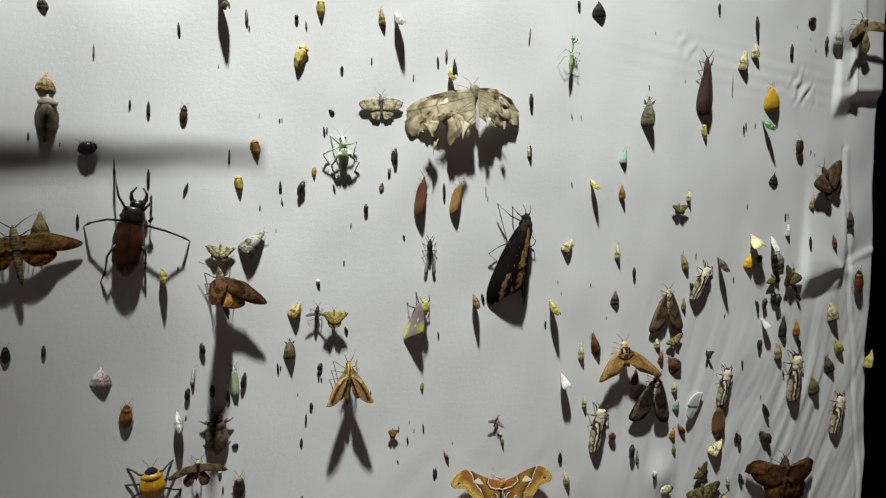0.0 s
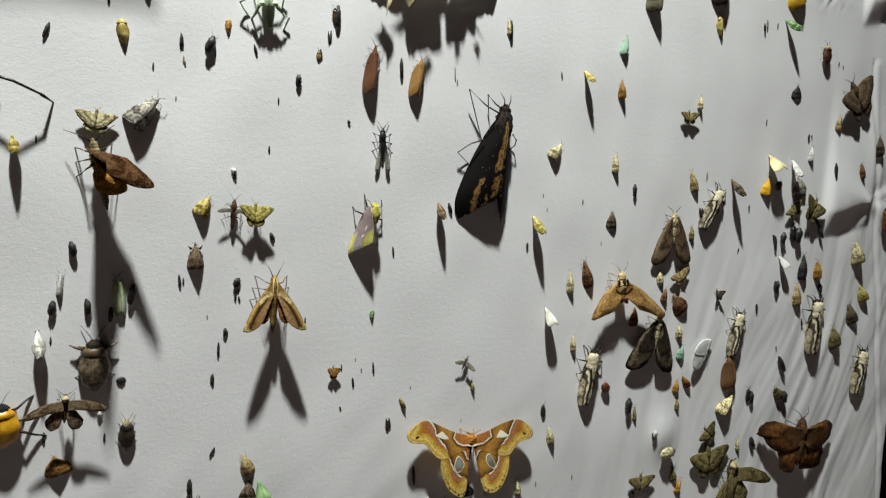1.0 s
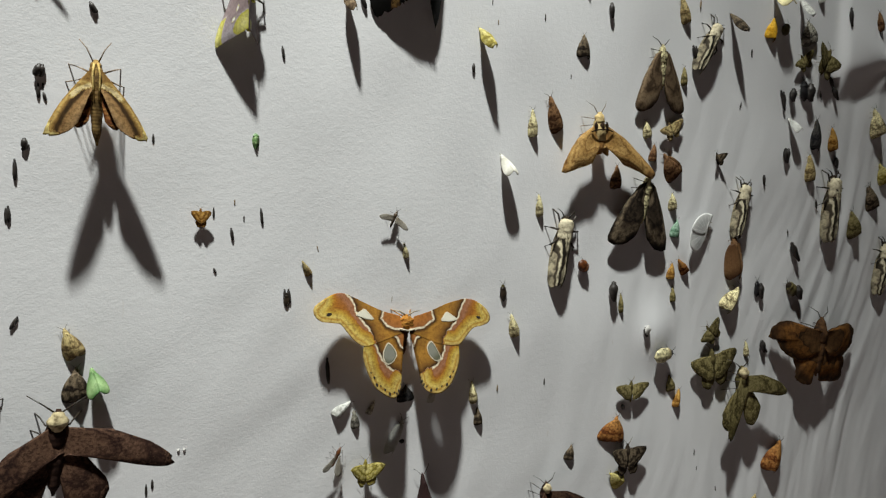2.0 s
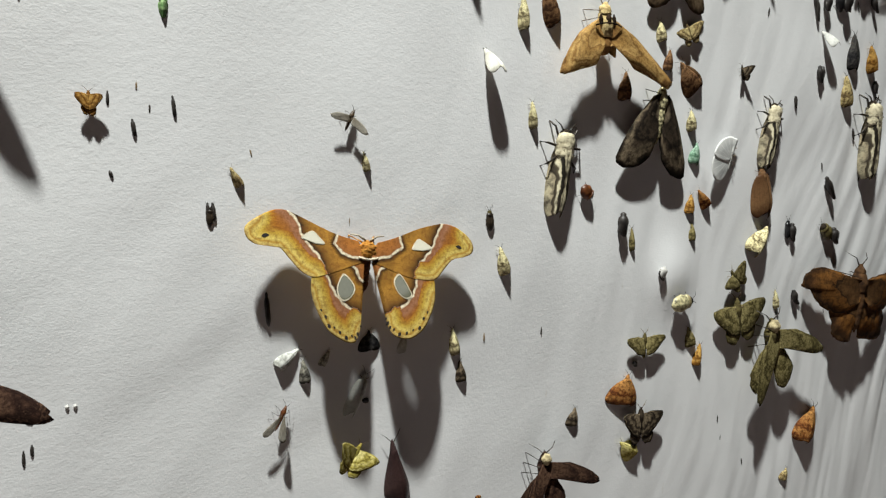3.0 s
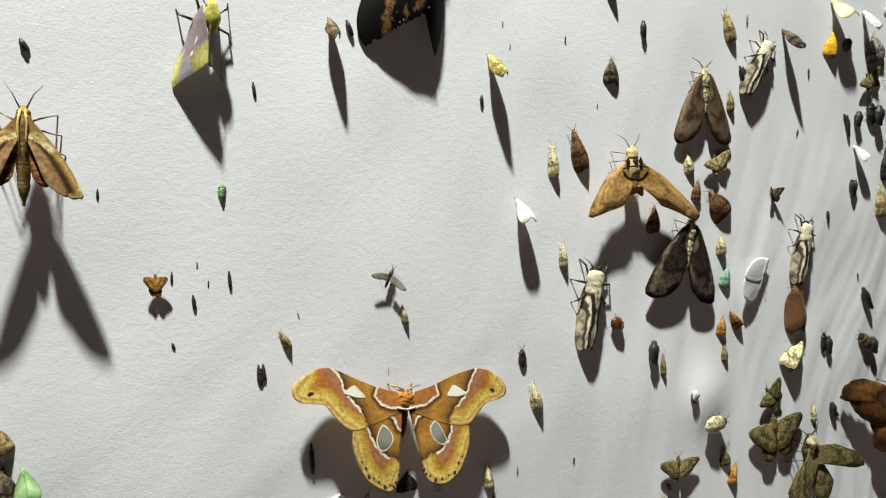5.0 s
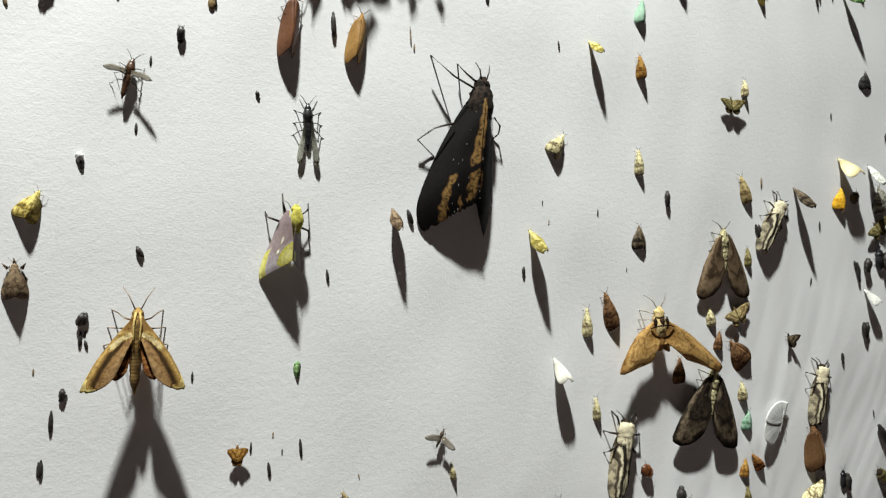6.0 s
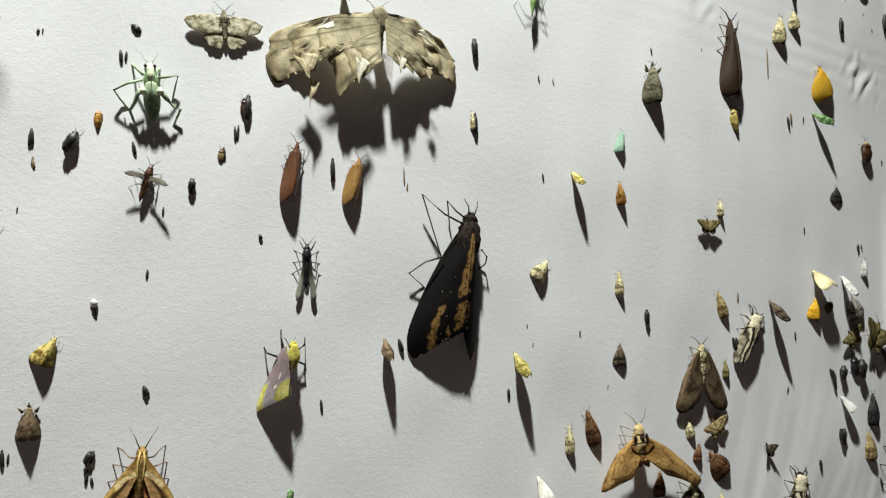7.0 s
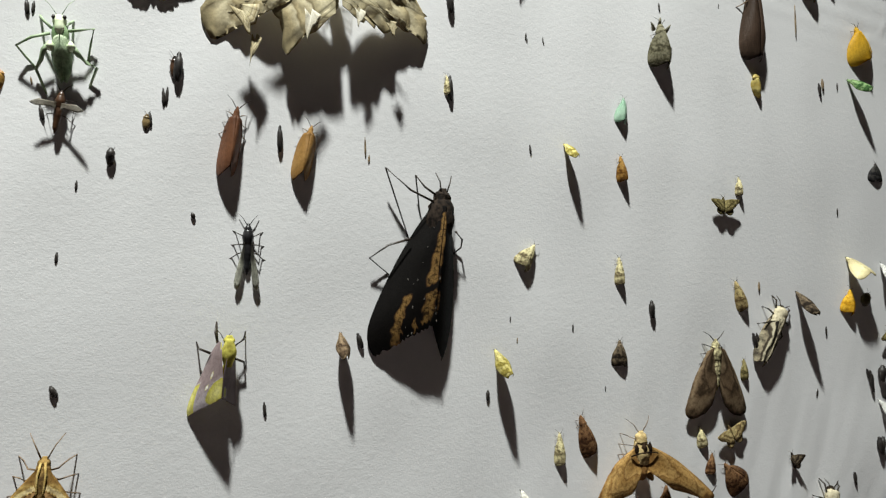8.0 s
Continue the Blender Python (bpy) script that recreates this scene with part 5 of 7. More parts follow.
def wedge_moth(x, z, turn, k, label, tone, mat=None, spread=1.0, fold=(2, 2), h=10, legs=0.3):
    """A middling moth, wings half open to a wedge; k: its length in metres."""
    fore = [(0.13 * k, -0.06 * k), (0.34 * k * spread, -0.42 * k), (0.50 * k * spread, -0.84 * k), (0.34 * k * spread, -0.93 * k), (0.10 * k, -0.80 * k), (0.0, -0.55 * k)]
    d, mid, l = TONES[tone]
    m = mat or wing([(0.0, l), (0.18, d), (0.4, mid), (0.5, d), (0.62, mid), (0.8, l), (0.9, mid), (1.0, d)], wobble=0.2, freckle=0.4, grain=700, mottle=0.6 if tone == "dark" else 0.3, across=0.2, dirt=tuple(c * 0.6 for c in d))
    return big_moth("moth", x, z, turn, label, fore, [(0.2 * k, -0.35 * k), (0.28 * k, -0.6 * k), (0.12 * k, -0.68 * k), (0.0, -0.4 * k)], m, m, chitin(TONES[tone][0], TONES["cream"][2], 0.9, 2200), 0.06 * k, -0.62 * k, 0.085 * k, h * MM, fold, (fold[0] * 0.6, fold[1] * 0.6),
                    (0.03 * k, -0.04 * k, h * MM * 1.15), (0.03 * k, -0.16 * k, h * MM), dict(jag=0.06, camber=0.04, base=0.35, lift=(-0.12, 0.0)), dict(jag=0.1), ant=0.2, ant_spread=0.25, legs=legs, group="middling moths")[0]


def long_winged_moth(x, z, turn, k, tone, label, fold, sweep=(0, 0)):
    """A stout moth with long narrow forewings; k: the span of one wing."""
    fore = [(0.40 * k, -0.02 * k), (0.78 * k, -0.16 * k), (1.0 * k, -0.32 * k), (1.0 * k, -0.41 * k), (0.80 * k, -0.42 * k), (0.42 * k, -0.34 * k), (0.08 * k, -0.24 * k)]
    hind = [(0.25 * k, -0.2 * k), (0.45 * k, -0.5 * k), (0.3 * k, -0.75 * k), (0.1 * k, -0.7 * k), (0.0, -0.4 * k)]
    e, fw, hw = big_moth("moth", x, z, turn, label, fore, hind, wing_tone(tone), wing_tone(tone), body_tone(tone, 120), 0.16 * k, -0.7 * k, 0.11 * k, 0.010, fold, (fold[0] * 0.6, fold[1] * 0.6),
                         (0.06 * k, 0.0, 0.012), (0.05 * k, -0.14 * k, 0.0105), dict(jag=0.04, base=0.28), dict(jag=0.08, base=0.4), ant=0.2, legs=0.3, group="middling moths")
    for side, ob, a in ((-1, fw[0], sweep[0]), (1, fw[1], sweep[1])):
        at = Matrix.Translation(ob.matrix_basis.to_translation())
        ob.matrix_basis = at @ Matrix.Rotation(radians(side * a), 4, "Y") @ at.inverted() @ ob.matrix_basis
    bm = bmesh.new()
    spindle(bm, -0.04 * k, 0.14 * k, smooth_profile([(0, 0.05 * k), (0.5, 0.1 * k), (1, 0.05 * k)], 7), 0.0125, 0.8)
    part("fur_collar", bm, chitin((0.10, 0.075, 0.04), (0.66, 0.56, 0.34), 0.95, 1400, spots=0.42), e, "pale furry collar")


def purple_moth():
    """A mauve moth with yellow patches, its wings a steep tent that stands open at the tail."""
    V, L, Yl, Wh = (0.17, 0.128, 0.125), (0.40, 0.36, 0.38), (0.46, 0.42, 0.06), (0.82, 0.80, 0.78)
    m = wing([(0.0, V), (0.22, (0.26, 0.2, 0.2)), (0.36, L), (0.50, L), (0.56, Yl), (0.80, (0.66, 0.62, 0.20)), (0.88, Wh), (1.0, Wh)], wobble=0.03, freckle=0.25, grain=1100, veins=0.15, mottle=0.35, rough=0.5, dirt=(0.09, 0.06, 0.06))
    e = thing("moth", -0.0925, 1.387, 0, "mauve-grey moth with yellow patches and wings closed to a tent", "moth", "middling moths")
    gold = chitin((0.2, 0.17, 0.03), (0.62, 0.57, 0.12), 0.95, 1300, spots=0.42)
    for name, v0, v1, r, w in (("head", -0.004, 0.0010, 0.0028, 0.0085), ("thorax", -0.014, -0.0005, 0.0037, 0.0112), ("abdomen", -0.028, -0.011, 0.0028, 0.0060)):
        bm = bmesh.new()
        spindle(bm, v0, v1, smooth_profile([(0, r * 0.5), (0.5, r), (1, r * 0.5)], 9), w, 0.85, 12, 0.002)
        part(name, bm, gold, e)
    ridge = [(0.0015, -0.0025, 0.0105), (0.001, -0.010, 0.0135), (0.0, -0.019, 0.0142), (0.0, -0.0285, 0.0138)]

    def zone(f, s):
        dot = min(math.hypot((f - 0.50) * 1.1, s - 0.42), math.hypot((f - 0.64) * 1.1, s - 0.50) * 1.2)
        if dot < 0.045:
            return 0.95
        yellow = max(min(s - 0.80, f - 0.50) / 0.2, (0.26 - math.hypot((f - 0.82) * 1.3, (s - 0.16) * 0.8)) / 0.26, (0.16 - math.hypot(f * 0.9, s - 0.1)) / 0.2)
        lilac = 0.20 + 0.5 * (f - 0.5)
        return max(0.06, min(0.80, max(0.05 + 0.2 * s, lilac, 0.53 + 0.4 * yellow if yellow > 0 else 0)))
    tent_wing(e, -1, ridge, mm3((2.6, -2, 7), (5.8, -8, 4.5), (9.0, -18, 2), (12.8, -28, 1), (14.4, -35, 0.8), (14.0, -38.5, 0.8)), m, 0.06, 50, 34, 0.03, 2, zone, 0.008)
    tent_wing(e, 1, ridge, mm3((5.5, -5, 4), (6.5, -14, 2), (7.5, -25, 1.2), (8, -34, 1.2)), m, 0.03, 24, 12, 0.03, 3, lambda f, s: 0.70 if 0.75 < f < 0.92 and 0.1 < s < 0.3 else 0.05, 0.008)
    for pts in (((-0.003, -0.003, 0.006), (-0.0045, 0.002, 0.006), (-0.0040, 0.0070, 0.001)), ((-0.006, -0.008, 0.006), (-0.0115, -0.006, 0.004), (-0.0125, -0.003, 0.0005)), ((0.004, -0.005, 0.006), (0.009, -0.001, 0.005), (0.010, 0.003, 0.0005)), ((0.005, -0.01, 0.005), (0.010, -0.012, 0.004), (0.011, -0.0155, 0.0005))):
        bm = bmesh.new()
        tube(bm, pts, 0.0007, 0.0004, 5)
        part("leg", bm, LEG_DARK, e)
    feelers(e, 0.03, -0.001, 0.008, LEG_DARK, 0.14, 0.1, 0.010)


def mottled_moth():
    fore = mm((7.5, 0.5), (15, -0.4), (21, -3.6), (18, -8.5), (11, -10.5), (1, -10))
    hind = mm((9, -5), (11.5, -9.5), (8, -14), (2.5, -15), (0, -9))
    m = wing([(0.0, (0.50, 0.46, 0.31)), (0.4, (0.74, 0.70, 0.52)), (0.6, (0.46, 0.40, 0.25)), (0.8, (0.72, 0.68, 0.50)), (1.0, (0.36, 0.30, 0.19))], wobble=0.3, freckle=0.5, mottle=0.95, grain=600, dirt=(0.10, 0.08, 0.04), veins=0.1)
    big_moth("moth", -0.1405, 1.5675, -7, "mottled buff and brown moth with flat spread wings", fore, hind, m, m, chitin((0.1, 0.08, 0.05), (0.4, 0.35, 0.24), 0.9, 700), 0.005, -0.014, 0.0022, 0.003, (2, 2), (1, 1), (0.0005, 0.001, 0.0022), (0.0005, -0.003, 0.0016),
             dict(jag=0.1, base=0.35, camber=0.02), dict(jag=0.15, base=0.5, camber=0.02), ant=0.3, legs=0.3, group="middling moths")


def brown_owlet():
    """The big brown moth with broad rusty wings drooping from a raised back."""
    sides = {-1: (mm((4, 1), (18, 4), (34, 8), (44.5, 9.7), (54, 8), (60.5, 3.5), (64.8, -3.4), (61.6, -7.2), (54.5, -9.2), (48.5, -16.5), (40, -22), (30, -26), (16.5, -27), (6, -21), (2, -12)), mm((16, -14), (28.4, -24), (24.5, -36), (22.5, -46), (10, -51), (3, -49), (1, -30))),
             1: (mm((4, 1), (18, 3), (36, 5), (52, 5.5), (64, 1.0), (70.0, -6.3), (66.5, -14.5), (60, -22), (46, -27), (28, -28), (10, -23), (2, -12)), mm((24, -16), (56, -28), (58.5, -40), (52, -52), (38, -52.5), (18, -50), (4, -47), (1, -30)))}
    m = wing([(0.0, (0.085, 0.045, 0.02)), (0.3, (0.12, 0.06, 0.024)), (0.46, (0.10, 0.05, 0.02)), (0.50, (0.012, 0.008, 0.006)), (0.53, (0.17, 0.072, 0.02)), (0.75, (0.20, 0.085, 0.022)), (0.88, (0.08, 0.036, 0.014)), (0.95, (0.02, 0.011, 0.007)), (1.0, (0.10, 0.05, 0.02))], wobble=0.16, freckle=0.5, grain=420, mottle=0.6, veins=0.35, across=0.15)
    e = thing("moth", 0.4355, 1.1615, 3, "big rust-brown moth with broad angular wings", "moth", "large moths")
    body_parts(e, 0.012, -0.044, 0.0075, 0.0155, chitin((0.03, 0.015, 0.008), (0.13, 0.065, 0.028), 0.9, 900))
    for side, (fore, hind) in sides.items():
        for name, out, w in (("hindwing", hind, 0.0165), ("forewing", fore, 0.0185)):
            bm = wing_mesh((0, 0, 0.0005), out, side, lift=(-0.17, 0.03), camber=0.05, nu=26, nv=40, jag=0.03, base=0.25, crumple=0.020, seed=8 + side, floor=-w + 0.001)
            ob = part(name, bm, m, e)
            ob.matrix_basis = Matrix.Translation(P(side * 0.002, -0.001, w))
    feelers(e, 0.046, 0.010, 0.015, LEG_DARK, 0.25, 0.3, 0.012)
    six_legs(e, 0.046, 0.014, LEG_DARK, 0.3, 0.014, 0.0, 0.08)


def katydid():
    """The pale green katydid, long legs braced."""
    e = thing("katydid", -0.1740, 1.5165, -8, "pale green katydid with long bent legs", "insect")
    g = chitin((0.10, 0.20, 0.07), (0.40, 0.54, 0.30), 0.6, 1100, spots=0.5)
    pale = chitin((0.42, 0.54, 0.28), (0.78, 0.84, 0.62), 0.6, 1100, spots=0.4)
    # wings darken towards the tail: the hump's shade is put into their colour
    deep = wing([(0.0, (0.62, 0.72, 0.50)), (0.35, (0.42, 0.54, 0.34)), (0.7, (0.20, 0.29, 0.17)), (1.0, (0.26, 0.34, 0.20))], rough=0.45, wobble=0.1, freckle=0.4, veins=0.5, grain=1200, dirt=(0.03, 0.05, 0.025), mottle=0.5)
    h = 0.0072
    for name, v0, v1, prof, w, mat in (("head", 0.0105, 0.0152, [(0, 0.0027), (0.5, 0.0030), (1, 0.0016)], h, pale), ("thorax", 0.0030, 0.0118, [(0, 0.0035), (0.4, 0.0037), (1, 0.0025)], h, g), ("saddle", 0.0045, 0.0125, [(0, 0.0008), (0.5, 0.0021), (1, 0.0015)], h + 0.0024, pale), ("abdomen", -0.0140, 0.0040, [(0, 0.0007), (0.5, 0.0024), (1, 0.0034)], h - 0.0032, g)):
        bm = bmesh.new()
        spindle(bm, v0, v1, smooth_profile(prof, 9), w, 0.85, 12)
        part(name, bm, mat, e)
    for side in (-1, 1):
        tent_wing(e, side, mm3((0.3, 5, 10.5), (0, -1, 11), (0, -8, 7.6), (0.2, -15, 4.2)), mm3((3.2, 4, 8), (4.2, -3, 7), (3.6, -9, 4.8), (1.3, -15.5, 3.4)), deep, 0.05, 12, 6, 0.02, 3)
        bm = bmesh.new()
        spindle(bm, 0.0128, 0.0150, [(0, 0.0004), (0.5, 0.0010), (1, 0.0004)], h + 0.0014, 1.0, 8, side * 0.0022)
        part("eye", bm, LEG_DARK, e)
        bm = bmesh.new()
        spindle(bm, -0.0022, 0.0022, smooth_profile([(0, 0.0008), (0.5, 0.0019), (1, 0.0008)], 6), h + 0.0022, 0.9, 10, side * 0.0042)
        part("hip", bm, pale, e, "whitish hip joint")
    left = (mm3((-3.5, 10, 12), (-7, 14.6, 9), (-8.5, 18.9, 0.6)), mm3((-4, 7, 13), (-11.5, 4.3, 14), (-18, 1.0, 9), (-15, -3.5, 4), (-11, -9, 0.6)), mm3((-4.5, 1, 14), (-7.0, -2, 15), (-8.4, -6, 11), (-11, -10, 6), (-7, -24, 0.6)))
    right = (mm3((2.5, 10, 12), (3.6, 13, 10), (5.0, 17, 0.6)), mm3((3.3, 8.5, 13), (8.4, 9.4, 13), (13.8, 11.5, 9), (12, 4.9, 5), (9.8, -5, 0.6)), mm3((4.2, 0.9, 14), (7.2, -4, 14), (10.1, -7, 11), (14, -8.6, 8), (9.5, -19, 0.6)))
    for pts_set in (left, right):
        for k, pts in enumerate(pts_set):
            bm = bmesh.new()
            tube(bm, [(u, v * 0.92, w * 0.6) for u, v, w in pts], 0.0007 if k < 2 else 0.0015, 0.0005, 6)
            part("leg", bm, LEG_GREEN, e)
    feelers(e, 0.02, 0.0145, h, LEG_GREEN, 0.5, 0.35, 0.010)


def mantis(x, z, turn, L):
    e = thing("mantis", x, z, turn, "slim green mantis standing head up", "insect")
    g = chitin((0.1, 0.22, 0.05), (0.38, 0.55, 0.2), 0.5, 900)
    h = 0.2 * L
    for name, a, b, r in (("abdomen", -0.5, 0.05, 0.055), ("thorax", 0.03, 0.36, 0.026), ("head", 0.36, 0.44, 0.05)):
        bm = bmesh.new()
        spindle(bm, a * L, b * L, smooth_profile([(0, r * L * 0.2), (0.5, r * L), (1, r * L * 0.7)], 8), h, 0.9)
        part(name, bm, g, e)
    for side in (-1, 1):
        for pts, r in ((((0.01, 0.3, 0.2), (0.1, 0.38, 0.24), (0.06, 0.5, 0.2)), 0.018), (((0.02, 0.05, 0.2), (0.22, 0.1, 0.22), (0.3, -0.1, 0.01)), 0.009), (((0.02, 0.0, 0.2), (0.24, -0.1, 0.22), (0.28, -0.34, 0.01)), 0.009)):
            bm = bmesh.new()
            tube(bm, [(side * a * L, b * L, c * L) for a, b, c in pts], r * L, r * L * 0.5, 5)
            part("leg", bm, LEG_GREEN, e)
    feelers(e, L, 0.42 * L, h, LEG_GREEN, 0.15, 0.12, 0.006)


def longhorn():
    """The large brown longhorn beetle, jaws up and legs braced out."""
    e = thing("longhorn_beetle", -0.3395, 1.437, 5, "large dark brown longhorn beetle with big jaws and braced legs", "beetle")
    h = 0.0075
    shell = chitin((0.012, 0.005, 0.003), (0.085, 0.028, 0.012), 0.38, 260, spots=0.5)
    dark = chitin((0.005, 0.004, 0.0035), (0.028, 0.017, 0.012), 0.35, 700)
    bm = bmesh.new()
    spindle(bm, -0.019, 0.014, smooth_profile([(0, 0.005), (0.4, 0.0118), (1, 0.0085)], 12), h - 0.001, 0.5, 14, -0.0022)
    part("abdomen", bm, chitin((0.14, 0.13, 0.03), (0.36, 0.34, 0.09), 0.5), e, "yellowish green belly edge")
    for side in (-1, 1):
        bm = bmesh.new()
        rows = []
        for f, q in smooth_profile([(0, 0.0015), (0.12, 0.0068), (0.3, 0.0102), (0.7, 0.0112), (1, 0.0090)], 18):
            v = -0.0280 + 0.0415 * f
            rows.append([bm.verts.new(P(-0.0026 + side * (0.0001 + q * math.sin(a)), v, h + q * 0.62 * math.cos(a))) for a in (math.pi * 0.55 * i / 8 for i in range(9))])
        for a, b in zip(rows, rows[1:]):
            for i in range(8):
                bm.faces.new((a[i], a[i + 1], b[i + 1], b[i]))
        part("wing_case", bm, shell, e)
        c = 0.001
        bm = bmesh.new()
        tube(bm, [(c + side * 0.0030, 0.029, h), (c + side * 0.0052, 0.033, h + 0.001), (c + side * 0.0054, 0.037, h + 0.001), (c + side * 0.0022, 0.0415, h)], 0.0021, 0.0006, 7)
        part("jaw", bm, dark, e)
        bm = bmesh.new()
        spindle(bm, 0.0285, 0.0310, [(0, 0.0004), (0.5, 0.0012), (1, 0.0004)], h + 0.0028, 1.0, 8, c + side * 0.0038)
        part("eye", bm, dark, e)
        bm = bmesh.new()
        tube(bm, [(c + side * 0.0090, 0.016, h), (c + side * 0.0112, 0.019, h + 0.0005), (c + side * 0.0098, 0.0215, h)], 0.0016, 0.0005, 6)
        part("shield_spine", bm, dark, e)
    for name, v0, v1, prof, u in (("shield", 0.0135, 0.0262, [(0, 0.0082), (0.25, 0.0090), (0.75, 0.0080), (1, 0.0062)], -0.0015), ("head", 0.0250, 0.0320, [(0, 0.0055), (0.5, 0.0056), (1, 0.0032)], 0.0008)):
        bm = bmesh.new()
        spindle(bm, v0, v1, smooth_profile(prof, 8), h, 0.7, 14, u)
        part(name, bm, dark, e)
    for pts in (mm3((-7, 24, 11), (-13, 33, 13), (-17.5, 49, 8), (-19, 60, 0.8)), mm3((5, 24, 11), (9, 30, 11), (9.5, 34, 5), (10, 37, 0.8)),
                mm3((-9, 15, 11), (-19, 14.8, 14), (-30, 10.5, 9), (-34, 7, 0.8)), mm3((6, 13.5, 11), (22, 11, 14), (36, 6.8, 9), (42, 4, 0.8)),
                mm3((-11, -3, 11), (-16, -13, 11), (-16.2, -26, 6), (-18.5, -34, 0.8)), mm3((7, -3, 11), (10.5, -9, 11), (11, -16, 6), (11.5, -22, 0.8))):
        for name, seg, r0, r1 in (("leg", pts[:3], 0.0010, 0.0007), ("foot", pts[2:], 0.0011, 0.0004)):
            bm = bmesh.new()
            tube(bm, seg, r0, r1, 7)
            part(name, bm, dark, e)


def flutter_moth(x, z, turn, k, tone, hind_tone, label, h=0.022):
    """A moth beating its wings; gives it with its wings, to be keyed."""
    fore = [(0.42 * k, 0.10 * k), (0.88 * k, 0.0), (1.0 * k, -0.10 * k), (0.75 * k, -0.22 * k), (0.35 * k, -0.25 * k), (0.05 * k, -0.2 * k)]
    hind = [(0.4 * k, -0.10 * k), (0.56 * k, -0.26 * k), (0.40 * k, -0.42 * k), (0.16 * k, -0.44 * k), (0.0, -0.25 * k)]
    return big_moth("fluttering_moth", x, z, turn, label, fore, hind, wing_tone(tone, 0.3), wing_tone(hind_tone, 0.3), chitin((0.012, 0.008, 0.006), (0.5, 0.38, 0.2), 0.9, 900, 150, 0.5), 0.22 * k, -0.86 * k, 0.095 * k, h, (10, 10), (8, 8),
                    (0.06 * k, 0.02 * k, h * 1.1), (0.05 * k, -0.1 * k, h), dict(base=0.28), dict(base=0.4), ant=0.2, legs=0.3, group="moths on the wing")

# ---- the insects on the sheet, region by region ----

# the large moths and other large insects
silk_moth()
tattered_moth()
black_moth()
hawk_moth()
hook_tip_moth()
purple_moth()
mottled_moth()
brown_owlet()
katydid()
longhorn()
streaked_moth(0.1300, 1.2360, 7, 0.0504)
streaked_moth(0.3235, 1.2690, 9, 0.0465)
streaked_moth(0.2705, 1.3980, 28, 0.0452)
streaked_moth(0.4520, 1.2720, 0, 0.0620)
streaked_moth(0.5510, 1.2130, 8, 0.0546)
streaked_moth(-0.2105, 1.1635, 2, 0.0230, wide=0.45)
wedge_moth(0.2195, 1.392, -2, 0.050, "grey-brown moth with half-open wedge-shaped wings", "drab", spread=1.0, h=5)
wedge_moth(0.2090, 1.2925, 7, 0.055, "dark brown mottled moth, wings half open", "dark", spread=1.08, h=7)
long_winged_moth(0.3300, 1.1285, -2, 0.052, "olive", "olive-brown moth with long wings held askew", (3, 5), (54, 2))
long_winged_moth(-0.181, 1.158, 4, 0.050, "maroon", "dark brown long-winged moth with a pale furry head", (6, 10), (30, 0))
long_winged_moth(0.122, 1.066, 4, 0.036, "maroon", "rust-brown long-winged moth with a pale furry head", (6, 10), (52, 0))

# upper left of the sheet
small_moth(-0.3985, 1.5480, 3, 0.0180, wide=0.8, tone="tan", h=0.2)
hopper(-0.3975, 1.5210, 2, 0.0420, wide=0.46, tone="moss", head="tan")
bug(-0.3710, 1.5055, 70, 0.0140, wide=0.75, tone="black", head="black", h=0.3, reach=0.55)
small_moth(-0.4010, 1.6055, -9, 0.0132, wide=0.7, tone="dark")
upright_moth(-0.2775, 1.6270, -20, 0.0149, high=1.1, tone="dark")
hopper(-0.1975, 1.6365, -3, 0.0190, wide=0.55, tone="yellow")
hopper(-0.2140, 1.5935, 18, 0.0262, wide=0.5, tone="yellow")
small_moth(-0.1420, 1.6375, -11, 0.0214, wide=0.35, tone="tan")
upright_moth(-0.1280, 1.6385, -17, 0.0136, high=1.3, tone="pale")
hopper(-0.2480, 1.5140, -13, 0.0184, wide=0.6, tone="orange")
hopper(-0.2605, 1.4835, -9, 0.0192, wide=0.5, tone="yellow")
upright_moth(-0.0725, 1.5980, -4, 0.0140, high=0.7, tone="lemon")
bug(-0.3045, 1.5375, 4, 0.0150, wide=0.4, tone="brown")
bug(-0.1845, 1.5520, -51, 0.0064, wide=0.7, tone="black", head="black")
hopper(-0.1980, 1.4980, 0, 0.0120, wide=0.5, tone="orange")
bug(-0.2090, 1.4855, 20, 0.0117, wide=0.5, tone="dark", head="black")
bug(-0.4220, 1.3505, 0, 0.0130, wide=0.5, tone="black", head="black")
small_moth(-0.4005, 1.4430, -2, 0.0280, wide=0.5, tone="olive", h=0.3)

# left and lower left of the sheet
upright_moth(-0.3170, 1.4095, -10, 0.0112, high=1.0, tone="yellow")
small_moth(-0.3595, 1.3270, -3, 0.0220, wide=0.8, tone="pink", h=0.2)
bug(-0.3415, 1.2970, 3, 0.0200, wide=0.5, tone="orange", head="rust")
small_moth(-0.2925, 1.3245, 3, 0.0190, wide=0.26, tone="white", h=0.2)
small_moth(-0.2595, 1.3190, -6, 0.0270, wide=0.30, tone="leek", h=0.08, plain=True, shape=SLIM)
upright_moth(-0.3030, 1.2895, -8, 0.0151, high=0.6, tone="pale")
bug(-0.2725, 1.2750, -2, 0.0340, wide=0.56, tone="drab", head="dark", horns=0.35, name="shield_bug", word="shield bug", h=0.1, mottled=True)
bug(-0.2570, 1.2630, -90, 0.0060, wide=0.9, tone="black", head="black")
long_winged_moth(-0.2880, 1.2560, 2, 0.0215, "drab", "drab moth with a white head and swept-back wings", (4, 6), (6, -6))
